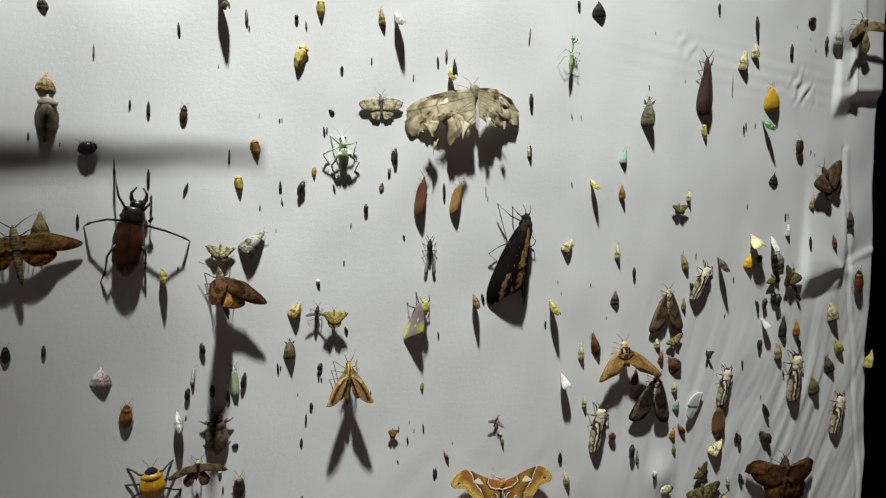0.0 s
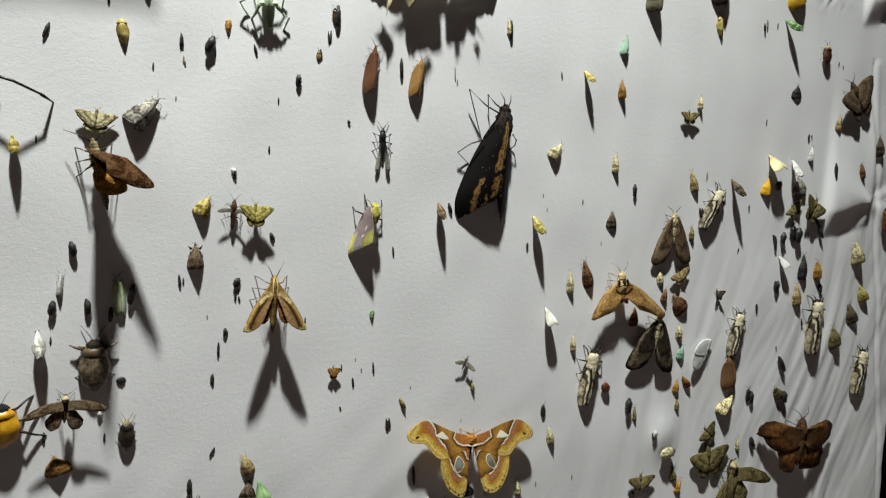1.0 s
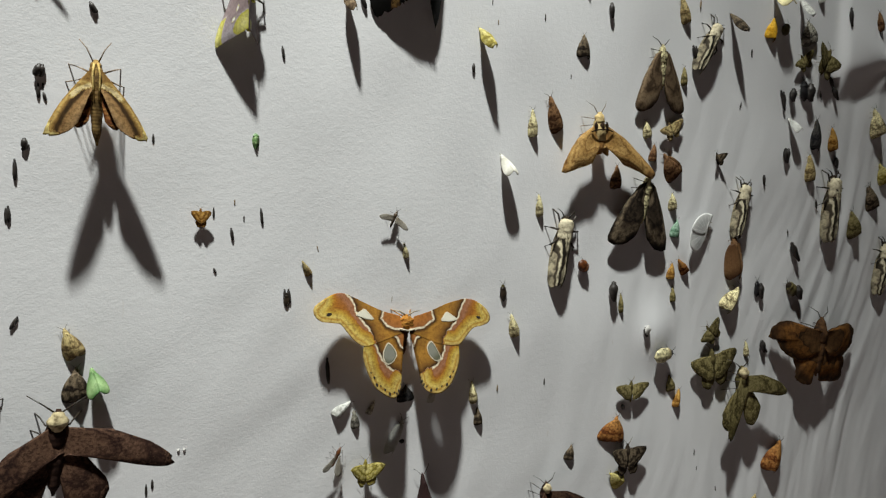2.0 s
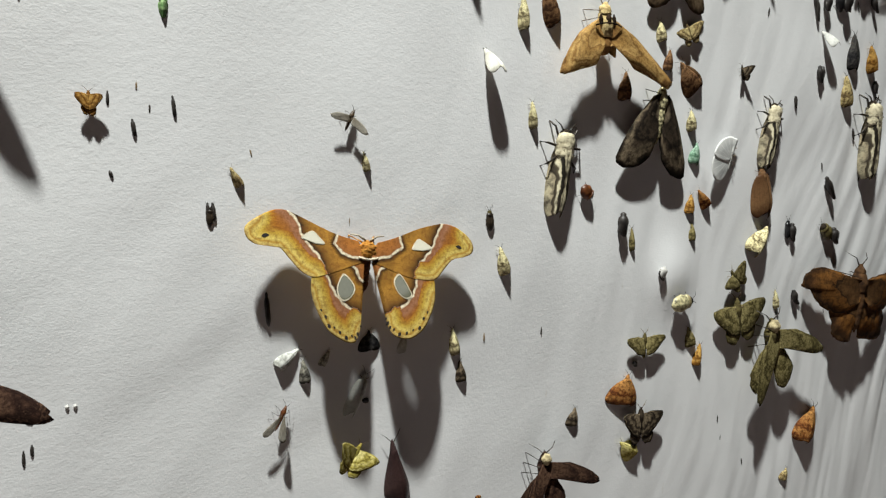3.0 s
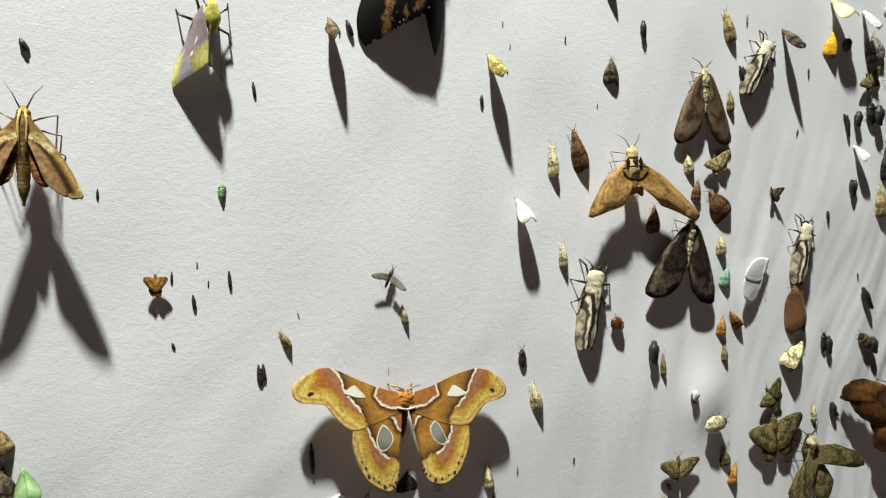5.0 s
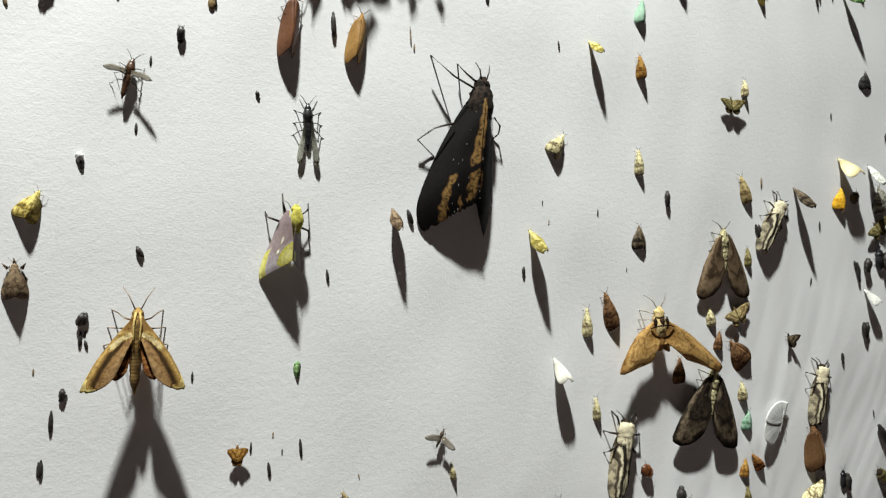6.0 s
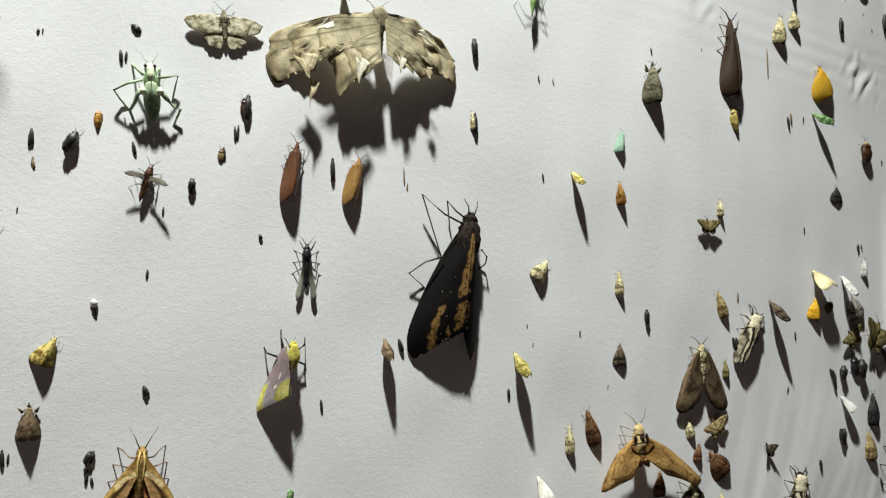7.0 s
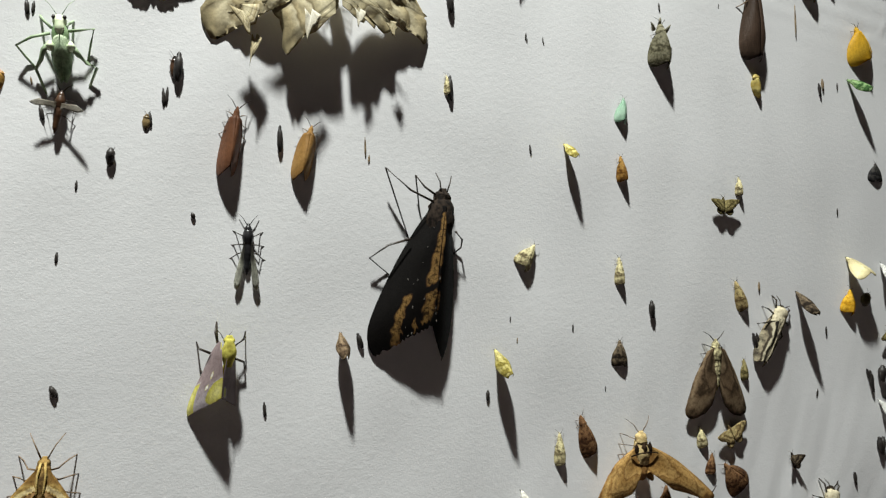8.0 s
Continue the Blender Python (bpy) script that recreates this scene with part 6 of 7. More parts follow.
bug(-0.2530, 1.2265, 0, 0.0210, wide=0.5, tone="dark", head="cream")
bug(-0.3215, 1.2410, -5, 0.0280, wide=0.72, tone="gold", head="black", reach=0.75, h=0.2, thick=0.038)
small_moth(-0.2925, 1.2085, -12, 0.0185, wide=0.95, tone="amber", h=0.32)
small_moth(-0.2105, 1.3770, 24, 0.0205, wide=0.62, tone="yellow", h=0.3)
horned_hopper(-0.2140, 1.3420, -2, 0.0225, "drab", "dull brown")
hopper(-0.0850, 1.3005, 0, 0.0110, wide=0.5, tone="green", head="green")
open_moth(-0.1140, 1.2590, 0, 0.0105, tone="orange", span=1.0, fold=(20, 20), h=0.4)
small_moth(-0.2505, 1.4345, 42, 0.0335, wide=0.52, tone="grey", h=0.27)
open_moth(-0.2745, 1.4285, 4, 0.0150, tone="cream", span=1.5, h=0.3)
small_moth(-0.1745, 1.1940, -19, 0.0212, wide=0.55, tone="tan", h=0.25)
small_moth(-0.1730, 1.1725, 0, 0.0230, wide=0.6, tone="dark", h=0.15)
upright_moth(-0.1645, 1.1760, -14, 0.0124, high=1.0, tone="green", plain=True, wide=0.6)

# middle of the sheet
small_moth(-0.0965, 1.4845, 6, 0.0365, wide=0.30, tone="chestnut", h=0.22, shape=SLIM, plain=True, body=0.9)
small_moth(-0.0590, 1.4840, 9, 0.0300, wide=0.34, tone="amber", h=0.23, shape=SLIM, plain=True, body=0.9)
fly(-0.0845, 1.4295, -2, 0.0290, tone="black", wings=SMOKY, wing_len=0.84, splay=0.13, h=0.07)
bug(-0.1255, 1.5180, -5, 0.0120, wide=0.4, tone="brown")
bug(-0.1360, 1.4890, 0, 0.0080, wide=0.5, tone="tan", head="tan")
bug(-0.1500, 1.4690, 0, 0.0080, wide=0.45, tone="dark")
upright_moth(-0.0335, 1.3835, -4, 0.0130, high=1.1, tone="drab")
upright_moth(0.0595, 1.3755, -11, 0.0153, high=1.1, tone="lemon")
upright_moth(0.1015, 1.5055, -15, 0.0114, high=1.3, tone="lemon")
small_moth(0.1430, 1.4980, -10, 0.0224, wide=0.42, tone="orange", h=0.3)
small_moth(0.1420, 1.5370, 5, 0.0221, wide=0.5, tone="mint", h=0.25, plain=True)
horned_hopper(0.1715, 1.5835, -4, 0.040)
small_moth(0.2545, 1.6285, -2, 0.0660, wide=0.34, tone="umber", h=0.08, shape=TAPER, plain=True, body=0.6)
hopper(0.2600, 1.5750, -10, 0.0225, wide=0.5, tone="yellow")
small_moth(0.3145, 1.6615, 2, 0.0330, wide=0.5, tone="cream", h=0.2)
small_moth(0.3330, 1.6765, -5, 0.0231, wide=0.6, tone="cream", h=0.3)
small_moth(0.3695, 1.6245, -19, 0.0392, wide=0.78, tone="gold", h=0.25, plain=True)
upright_moth(0.3610, 1.5930, -34, 0.0144, high=1.2, tone="green")
bug(0.4245, 1.5735, -2, 0.0210, wide=0.6, tone="brown", head="cream", h=0.2)
small_moth(0.3860, 1.5270, 0, 0.0200, wide=0.95, tone="black", h=0.1)
open_moth(0.2275, 1.4855, -4, 0.0130, tone="olive", span=1.9, h=0.4)
small_moth(0.2430, 1.4990, -6, 0.0181, wide=0.35, tone="cream", h=0.3)
small_moth(0.0200, 1.5330, -7, 0.0161, wide=0.3, tone="cream", h=0.2)
small_moth(0.0750, 1.4375, 32, 0.0225, wide=0.62, tone="cream", h=0.25)
small_moth(0.1430, 1.4320, -5, 0.0241, wide=0.34, tone="cream", h=0.2)
small_moth(0.1445, 1.3810, -3, 0.0220, wide=0.65, tone="dark", h=0.15)
small_moth(0.2455, 1.4220, -23, 0.0282, wide=0.4, tone="tan", h=0.15)
upright_moth(0.3005, 1.4215, -10, 0.0173, high=1.0, tone="dark")
small_moth(0.2490, 1.3725, -6, 0.0191, wide=0.4, tone="olive", h=0.2)
upright_moth(0.3550, 1.4510, -14, 0.0165, high=1.2, tone="cream", wide=0.85, plain=True)
small_moth(0.3520, 1.4235, 9, 0.0253, wide=0.55, tone="gold", h=0.25)
bug(0.3720, 1.4290, 31, 0.0117, wide=0.8, tone="olive", head="dark")
upright_moth(0.3880, 1.4480, 18, 0.0190, high=0.9, tone="white")
small_moth(0.4060, 1.4275, -20, 0.0288, wide=0.95, tone="grey", h=0.2)
small_moth(0.4190, 1.4645, 0, 0.0210, wide=0.35, tone="white", h=0.25)
open_moth(0.3990, 1.4040, -34, 0.0144, tone="olive", span=2.0, h=0.3)
open_moth(0.4255, 1.4060, 27, 0.0291, tone="olive", span=1.2, h=0.3)
bug(0.4030, 1.3790, -6, 0.0181, wide=0.6, tone="black", head="black")
small_moth(0.1030, 1.3235, -5, 0.0251, wide=0.34, tone="cream", h=0.2)
small_moth(0.1220, 1.3305, -21, 0.0332, wide=0.42, tone="brown", h=0.15)
mantis(0.0610, 1.6350, 3, 0.040)

# round the big silk moth and below
fly(-0.0015, 1.2590, 24, 0.0130, tone="drab", wings=CLEAR, splay=0.85, wing_len=0.62, h=0.25, up=0.35, fold=(6, 6), label="drab gnat with four glassy wings held out")
small_moth(0.0085, 1.2385, -13, 0.0133, wide=0.35, tone="cream", h=0.3)
small_moth(-0.0550, 1.2290, -27, 0.0134, wide=0.4, tone="tan", h=0.3)
bug(-0.0670, 1.2125, 0, 0.0090, wide=0.4, tone="dark")
small_moth(-0.0330, 1.1425, 52, 0.0178, wide=0.5, tone="white", h=0.2)
small_moth(-0.0230, 1.1340, -7, 0.0161, wide=0.4, tone="grey", h=0.15)
small_moth(-0.0130, 1.1405, 29, 0.0125, wide=0.4, tone="pale", h=0.2)
small_moth(0.0110, 1.1465, 0, 0.0150, wide=0.9, tone="black", h=0.15)
small_moth(0.0050, 1.1210, 24, 0.0235, wide=0.34, tone="white", h=0.12, plain=True, shape=SLIM)
bug(0.0100, 1.1165, -76, 0.0041, wide=0.8, tone="black", head="black")
small_moth(0.0305, 1.1435, 14, 0.0150, wide=0.42, tone="white", h=0.12, plain=True)
small_moth(0.0620, 1.1410, -11, 0.0204, wide=0.36, tone="cream", h=0.2)
small_moth(0.0670, 1.1235, -7, 0.0171, wide=0.5, tone="dark", h=0.15)
fly(-0.0360, 1.1145, 25, 0.0143, tone="rust", wings=CLEAR, splay=0.3, wing_len=0.85, h=0.3, fold=(4, 20), label="rusty winged ant with glassy wings")
small_moth(0.0265, 1.0765, -8, 0.0354, wide=0.44, tone="plum", h=0.20, shape=TAPER, plain=True, body=0.6, legs=False)
small_moth(-0.1390, 1.1315, -30, 0.0081, wide=0.7, tone="black")
upright_moth(0.0790, 1.2960, -8, 0.0141, high=1.0, tone="pale", wide=0.6, plain=True)
small_moth(0.1115, 1.2675, -8, 0.0212, wide=0.36, tone="cream", h=0.22)
bug(0.1525, 1.2270, 124, 0.0108, wide=0.85, tone="rust", head="black", h=0.3, reach=0.4)
small_moth(0.1815, 1.2900, -2, 0.0240, wide=0.5, tone="brown", h=0.25)
small_moth(0.2410, 1.3020, -45, 0.0311, wide=0.75, tone="brown", h=0.15)
small_moth(0.2115, 1.3285, -16, 0.0177, wide=0.6, tone="cream", h=0.25)
small_moth(0.2190, 1.3105, 6, 0.0191, wide=0.5, tone="brown", h=0.15)
open_moth(0.2360, 1.3315, -25, 0.0143, tone="tan", span=1.8, h=0.3)
bug(0.0835, 1.2100, -5, 0.0120, wide=0.45, tone="dark", head="olive")
small_moth(0.0935, 1.1845, -18, 0.0221, wide=0.42, tone="cream", h=0.25)
small_moth(0.1930, 1.1950, -6, 0.0201, wide=0.24, tone="olive", h=0.15)

# crowded right side of the sheet
small_moth(0.2435, 1.2740, -9, 0.0182, wide=0.6, tone="cream", h=0.3)
small_moth(0.2485, 1.2520, 9, 0.0202, wide=0.6, tone="mint", h=0.2)
fan_moth(0.2820, 1.2530, 0.0345)
small_moth(0.3205, 1.2295, -6, 0.0385, wide=0.56, tone="brown", h=0.16, plain=True, shape=SLIM)
small_moth(0.3180, 1.1915, 37, 0.0336, wide=0.55, tone="cream", h=0.3)
small_moth(0.2460, 1.2180, 6, 0.0181, wide=0.55, tone="orange", h=0.2)
small_moth(0.2600, 1.2225, -43, 0.0205, wide=0.5, tone="rust", h=0.25)
small_moth(0.2495, 1.1990, -4, 0.0160, wide=0.45, tone="olive", h=0.2)
bug(0.3550, 1.2015, 0, 0.0150, wide=0.4, tone="black", head="black")
bug(0.4045, 1.1995, -50, 0.0170, wide=0.7, tone="olive", head="dark")
open_moth(0.2935, 1.3125, -15, 0.0114, tone="dark", span=1.4, fold=(30, 50), h=0.3)
upright_moth(0.3875, 1.3470, -23, 0.0130, high=0.8, tone="white", wide=0.6, plain=True)
small_moth(0.4250, 1.3370, -3, 0.0381, wide=0.42, tone="black", h=0.1)
small_moth(0.4195, 1.3070, -12, 0.0328, wide=0.5, tone="tan", h=0.15)
bug(0.2380, 1.1535, 81, 0.0202, wide=0.6, tone="cream", head="black", h=0.22, mottled=True)
open_moth(0.2070, 1.1260, 0, 0.0190, tone="olive", span=1.75, hind=False, fold=(3, 3), h=0.3)
small_moth(0.2540, 1.1255, -18, 0.0199, wide=0.6, tone="olive", h=0.2)
small_moth(0.2620, 1.1115, 11, 0.0214, wide=0.4, tone="orange", h=0.2)
open_moth(0.2970, 1.1665, -43, 0.0177, tone="olive", span=1.5, h=0.3)
open_moth(0.3010, 1.1360, -8, 0.0340, tone="olive", span=1.6, fold=(3, 3), h=0.18)
small_moth(0.3455, 1.1465, -9, 0.0192, wide=0.3, tone="cream", h=0.2)
small_moth(0.1930, 1.0980, 12, 0.0215, wide=1.35, tone="rust", h=0.2, short=1.0)
open_moth(0.2065, 1.0725, 2, 0.0250, tone="dark", span=1.4, h=0.25)
small_moth(0.1995, 1.0560, -51, 0.0220, wide=0.8, tone="lemon", h=0.3)
small_moth(0.1500, 1.0840, 14, 0.0165, wide=0.7, tone="dark", h=0.15)
small_moth(0.0810, 1.0480, 72, 0.0063, wide=0.7, tone="rust", h=0.15)
small_moth(0.3930, 1.0390, 23, 0.0412, wide=0.7, tone="rust", h=0.2)
small_moth(0.3710, 1.0035, 25, 0.0143, wide=0.8, tone="tan", h=0.2)
small_moth(0.4515, 1.3360, -14, 0.0289, wide=0.5, tone="orange", h=0.25)
small_moth(0.4965, 1.2565, -22, 0.0355, wide=0.65, tone="olive", h=0.2)
small_moth(0.5200, 1.3555, -25, 0.0385, wide=0.6, tone="cream", h=0.25)
small_moth(0.5425, 1.3090, -38, 0.0306, wide=0.6, tone="lemon", h=0.3)
open_moth(0.4815, 1.5315, -33, 0.0463, tone="drab", span=1.35, fold=(10, 4), h=0.2)
small_moth(0.4580, 1.5015, 10, 0.0233, wide=0.3, tone="tan", h=0.2)
small_moth(0.5375, 1.4820, -13, 0.0308, wide=0.5, tone="dark", h=0.2)
bug(0.5655, 1.3995, -5, 0.0331, wide=0.5, tone="rust", head="black")
small_moth(0.6080, 1.2850, 20, 0.0370, wide=0.34, tone="lemon", h=0.3)
small_moth(0.5050, 1.4515, -19, 0.0244, wide=0.4, tone="brown")
small_moth(0.5255, 1.2825, -33, 0.0347, wide=0.55, tone="dark", h=0.2)
small_moth(0.5280, 1.2835, -32, 0.0341, wide=0.5, tone="dark", h=0.2)
bug(0.4290, 1.7300, 56, 0.0144, wide=0.7, tone="black", head="black")
small_moth(0.4785, 1.7120, 9, 0.0324, wide=0.6, tone="grey", h=0.2)
long_winged_moth(0.5060, 1.7380, 8, 0.0420, "tan", "tan moth with long outstretched wings by the hem", (6, 3), (30, -26))
small_moth(0.0970, 1.6850, -10, 0.0224, wide=0.9, tone="black")
on_wing = small_moth(-0.0750, 1.6000, -8, 0.020, wide=0.3, tone="black", h=0.1)
on_wing.location.y -= 0.016

# midges scattered over the cloth
gnat(-0.4240, 1.5935, 0, 0.0030, 0)
gnat(-0.3780, 1.6105, 0, 0.0030, 0)
gnat(-0.3570, 1.6085, 0, 0.0030, 1)
gnat(-0.3095, 1.6035, -6, 0.0091, 0)
gnat(-0.2585, 1.6215, -5, 0.0110, 1)
gnat(-0.2560, 1.6125, 0, 0.0050, 0)
gnat(-0.2790, 1.5790, 0, 0.0040, 1)
gnat(-0.2180, 1.6275, 0, 0.0050, 0, 0.7)
gnat(-0.2095, 1.6225, -8, 0.0071, 1)
gnat(-0.1770, 1.5905, 0, 0.0050, 0, 0.6)
gnat(-0.1500, 1.6010, 0, 0.0060, 0)
gnat(-0.1090, 1.5920, 0, 0.0060, 1)
gnat(-0.0855, 1.6095, -6, 0.0091, 0)
gnat(-0.0770, 1.6170, 0, 0.0100, 1)
gnat(-0.3430, 1.5415, 0, 0.0070, 0)
gnat(-0.3300, 1.5395, 0, 0.0110, 0)
gnat(-0.2460, 1.5430, 0, 0.0040, 0)
gnat(-0.2270, 1.5410, 0, 0.0040, 0)
gnat(-0.3310, 1.5215, 0, 0.0030, 0)
gnat(-0.4090, 1.5110, 0, 0.0060, 0)
gnat(-0.3890, 1.5070, 0, 0.0040, 0)
gnat(-0.1880, 1.5360, 0, 0.0060, 0)
gnat(-0.2690, 1.5070, 0, 0.0120, 0, 0.16)
gnat(-0.2265, 1.4860, -7, 0.0081, 0)
gnat(-0.2250, 1.4735, 0, 0.0050, 1)
gnat(-0.2430, 1.4665, 0, 0.0050, 0)
gnat(-0.3015, 1.4795, 18, 0.0095, 0)
gnat(-0.2090, 1.4855, 20, 0.0117, 0, 0.5)
gnat(-0.1280, 1.5035, 0, 0.0090, 0, 0.18)
gnat(-0.1240, 1.5185, 0, 0.0150, 0, 0.3)
gnat(-0.1345, 1.4905, -8, 0.0071, 0)
gnat(-0.1500, 1.4705, 0, 0.0070, 0, 0.6)
gnat(-0.1630, 1.4545, 0, 0.0050, 0)
gnat(-0.3770, 1.4515, 0, 0.0090, 0)
gnat(-0.3290, 1.4865, 0, 0.0130, 0, 0.2)
gnat(-0.1910, 1.4040, 0, 0.0040, 2, 0.8)
gnat(-0.2860, 1.3495, -13, 0.0092, 0, 0.5)
gnat(-0.3060, 1.4145, 0, 0.0050, 0)
gnat(-0.3980, 1.3530, 0, 0.0080, 0, 0.4)
gnat(-0.2965, 1.3125, 6, 0.0091, 0, 0.5)
gnat(-0.2770, 1.3125, 0, 0.0090, 0, 0.45)
gnat(-0.2640, 1.3075, 0, 0.0090, 0, 0.35)
gnat(-0.2520, 1.3205, 9, 0.0132, 0, 0.35)
gnat(-0.3010, 1.2880, 0, 0.0060, 0)
gnat(-0.2000, 1.2600, 0, 0.0080, 0)
gnat(-0.1930, 1.2935, 0, 0.0050, 0, 0.6)
gnat(-0.2235, 1.3290, -7, 0.0081, 0)
gnat(-0.2050, 1.3040, 0, 0.0040, 1)
gnat(-0.1870, 1.3280, 18, 0.0063, 0, 0.6)
gnat(-0.1870, 1.3185, 0, 0.0070, 0)
gnat(-0.1640, 1.3605, -22, 0.0054, 0, 0.5)
gnat(-0.0705, 1.3515, -8, 0.0071, 0)
gnat(-0.3680, 1.5775, 0, 0.0110, 1, 0.14)
gnat(0.0135, 1.6480, 4, 0.0160, 1, 0.12)
gnat(-0.0655, 1.2150, -7, 0.0081, 0)
gnat(-0.4140, 1.3125, 0, 0.0030, 0)
gnat(-0.0910, 1.2590, 0, 0.0040, 0)
gnat(0.0215, 1.5335, -4, 0.0150, 0, 0.24)
gnat(0.0195, 1.5850, -4, 0.0140, 0, 0.3)
gnat(0.3320, 1.7085, -10, 0.0233, 0, 0.22)
gnat(0.3960, 1.6895, -8, 0.0151, 0, 0.3)
gnat(0.1765, 1.6760, -14, 0.0041, 0)
gnat(0.2675, 1.7195, -6, 0.0091, 0, 0.4)
gnat(0.0705, 1.6885, -8, 0.0071, 0, 0.5)
gnat(0.0710, 1.5755, 0, 0.0050, 0)
gnat(0.0835, 1.5740, -14, 0.0041, 0)
gnat(0.3285, 1.5905, -6, 0.0091, 1)
gnat(0.3005, 1.6350, -2, 0.0260, 1, 0.06)
gnat(0.4510, 1.5680, 0, 0.0060, 0)
gnat(0.4050, 1.7195, 0, 0.0050, 0)
gnat(0.4300, 1.7090, 0, 0.0040, 0)
gnat(0.4420, 1.6955, 0, 0.0050, 0)
gnat(-0.2290, 1.5405, 0, 0.0030, 0, 0.5)
gnat(-0.1905, 1.5355, -8, 0.0071, 0, 0.3)
gnat(-0.2270, 1.4850, 0, 0.0080, 0, 0.25)
gnat(-0.2245, 1.4720, -14, 0.0041, 1, 0.4)
gnat(-0.1800, 1.4865, -16, 0.0073, 0, 0.28)
gnat(-0.1855, 1.5010, -14, 0.0041, 1)
gnat(-0.2290, 1.4480, 0, 0.0040, 0)
gnat(-0.2170, 1.4370, 0, 0.0020, 0)
gnat(-0.2070, 1.4380, 0, 0.0020, 0)
gnat(-0.1210, 1.5200, 0, 0.0020, 2)
gnat(-0.1295, 1.5025, -6, 0.0091, 0, 0.18)
gnat(-0.0725, 1.4900, -4, 0.0140, 0, 0.22)
gnat(-0.0265, 1.4920, -5, 0.0120, 1, 0.1)
gnat(-0.0240, 1.4855, 0, 0.0050, 1)
gnat(-0.1115, 1.4455, -18, 0.0032, 0, 0.7)
gnat(-0.1680, 1.4205, 0, 0.0050, 0, 0.3)
gnat(-0.1920, 1.4045, 0, 0.0030, 2, 0.8)
gnat(-0.1905, 1.4000, -14, 0.0041, 0, 0.5)
gnat(-0.1630, 1.3600, -27, 0.0045, 0, 0.4)
gnat(-0.1855, 1.3280, 9, 0.0061, 0, 0.5)
gnat(-0.1850, 1.3210, 0, 0.0040, 0)
gnat(-0.1845, 1.3160, -14, 0.0041, 0, 0.4)
gnat(-0.1945, 1.3465, 79, 0.0051, 1, 0.1)
gnat(-0.2210, 1.3285, 0, 0.0050, 0)
gnat(-0.0235, 1.3870, -21, 0.0085, 0, 0.35)
gnat(-0.0540, 1.3735, 0, 0.0030, 0)
gnat(0.0540, 1.3580, 0, 0.0060, 0, 0.4)
gnat(0.0190, 1.5850, -8, 0.0141, 0, 0.3)
gnat(0.0720, 1.5730, 0, 0.0040, 0)
gnat(0.0830, 1.5760, 0, 0.0040, 0)
gnat(0.1725, 1.6170, -9, 0.0061, 0)
gnat(0.2250, 1.6300, 0, 0.0040, 0)
gnat(0.0765, 1.5050, -9, 0.0061, 0)
gnat(0.0530, 1.4865, 0, 0.0030, 0)
gnat(0.3440, 1.4940, 0, 0.0060, 0)
gnat(0.1685, 1.4125, -5, 0.0110, 0, 0.4)
gnat(0.0670, 1.4020, 0, 0.0040, 0)
gnat(0.0720, 1.3900, 0, 0.0040, 1)
gnat(0.1100, 1.3985, 0, 0.0050, 0)
gnat(0.1350, 1.3620, 0, 0.0040, 0)
gnat(0.0330, 1.3175, 0, 0.0030, 0)
gnat(0.3955, 1.6880, 4, 0.0140, 0, 0.3)
gnat(0.4595, 1.7075, 3, 0.0170, 0, 0.3)
gnat(0.3300, 1.4035, 0, 0.0070, 0)
gnat(0.3200, 1.3595, 0, 0.0050, 0)
gnat(0.2615, 1.3955, -18, 0.0095, 0, 0.28)
gnat(0.3740, 1.3710, -27, 0.0134, 0, 0.25)
gnat(0.4130, 1.4845, 0, 0.0070, 0, 0.4)
gnat(0.4420, 1.3905, -29, 0.0125, 0, 0.3)
gnat(0.3450, 1.5920, 0, 0.0060, 0)
gnat(0.0360, 1.5195, 0, 0.0030, 0)
gnat(0.2630, 1.4325, 0, 0.0070, 1)
gnat(-0.0440, 1.3275, 0, 0.0030, 0)
gnat(-0.0260, 1.4960, 0, 0.0020, 0)
gnat(0.4280, 1.3790, 0, 0.0060, 0)
gnat(-0.1070, 1.2620, 0, 0.0060, 0, 0.22)
gnat(-0.0975, 1.2505, -8, 0.0071, 0, 0.28)
gnat(-0.0815, 1.2605, -6, 0.0091, 0, 0.2)
gnat(-0.1065, 1.2305, -18, 0.0032, 0, 0.5)
gnat(-0.0485, 1.2420, -14, 0.0041, 1, 0.25)
gnat(-0.0415, 1.1690, -4, 0.0160, 0, 0.16)
gnat(0.0000, 1.2100, 0, 0.0060, 1, 0.15)
gnat(-0.1380, 1.1165, 0, 0.0050, 0, 0.3)
gnat(-0.1220, 1.1330, 0, 0.0020, 2, 0.8)
gnat(0.0820, 1.1435, 0, 0.0050, 1)
gnat(0.1170, 1.1465, 0, 0.0030, 0)
gnat(0.2190, 1.1755, 16, 0.0073, 2, 0.8)
gnat(0.2005, 1.1150, -14, 0.0041, 0, 0.9)
gnat(0.3955, 1.2510, -9, 0.0061, 0)
gnat(0.4050, 1.2345, -38, 0.0164, 0, 0.3)
gnat(0.3545, 1.2980, -7, 0.0081, 0)
gnat(0.3845, 1.3210, 5, 0.0120, 0, 0.4)
gnat(0.3690, 1.1500, -45, 0.0085, 0, 0.35)
gnat(0.3720, 1.1460, -45, 0.0085, 0, 0.35)
gnat(0.4480, 1.2425, 0, 0.0050, 0)
gnat(0.2640, 1.1585, 0, 0.0030, 0)
gnat(0.2880, 1.0635, 0, 0.0050, 0)
gnat(0.2920, 1.0490, 0, 0.0040, 0)
gnat(-0.1120, 1.1960, 0, 0.0020, 1)
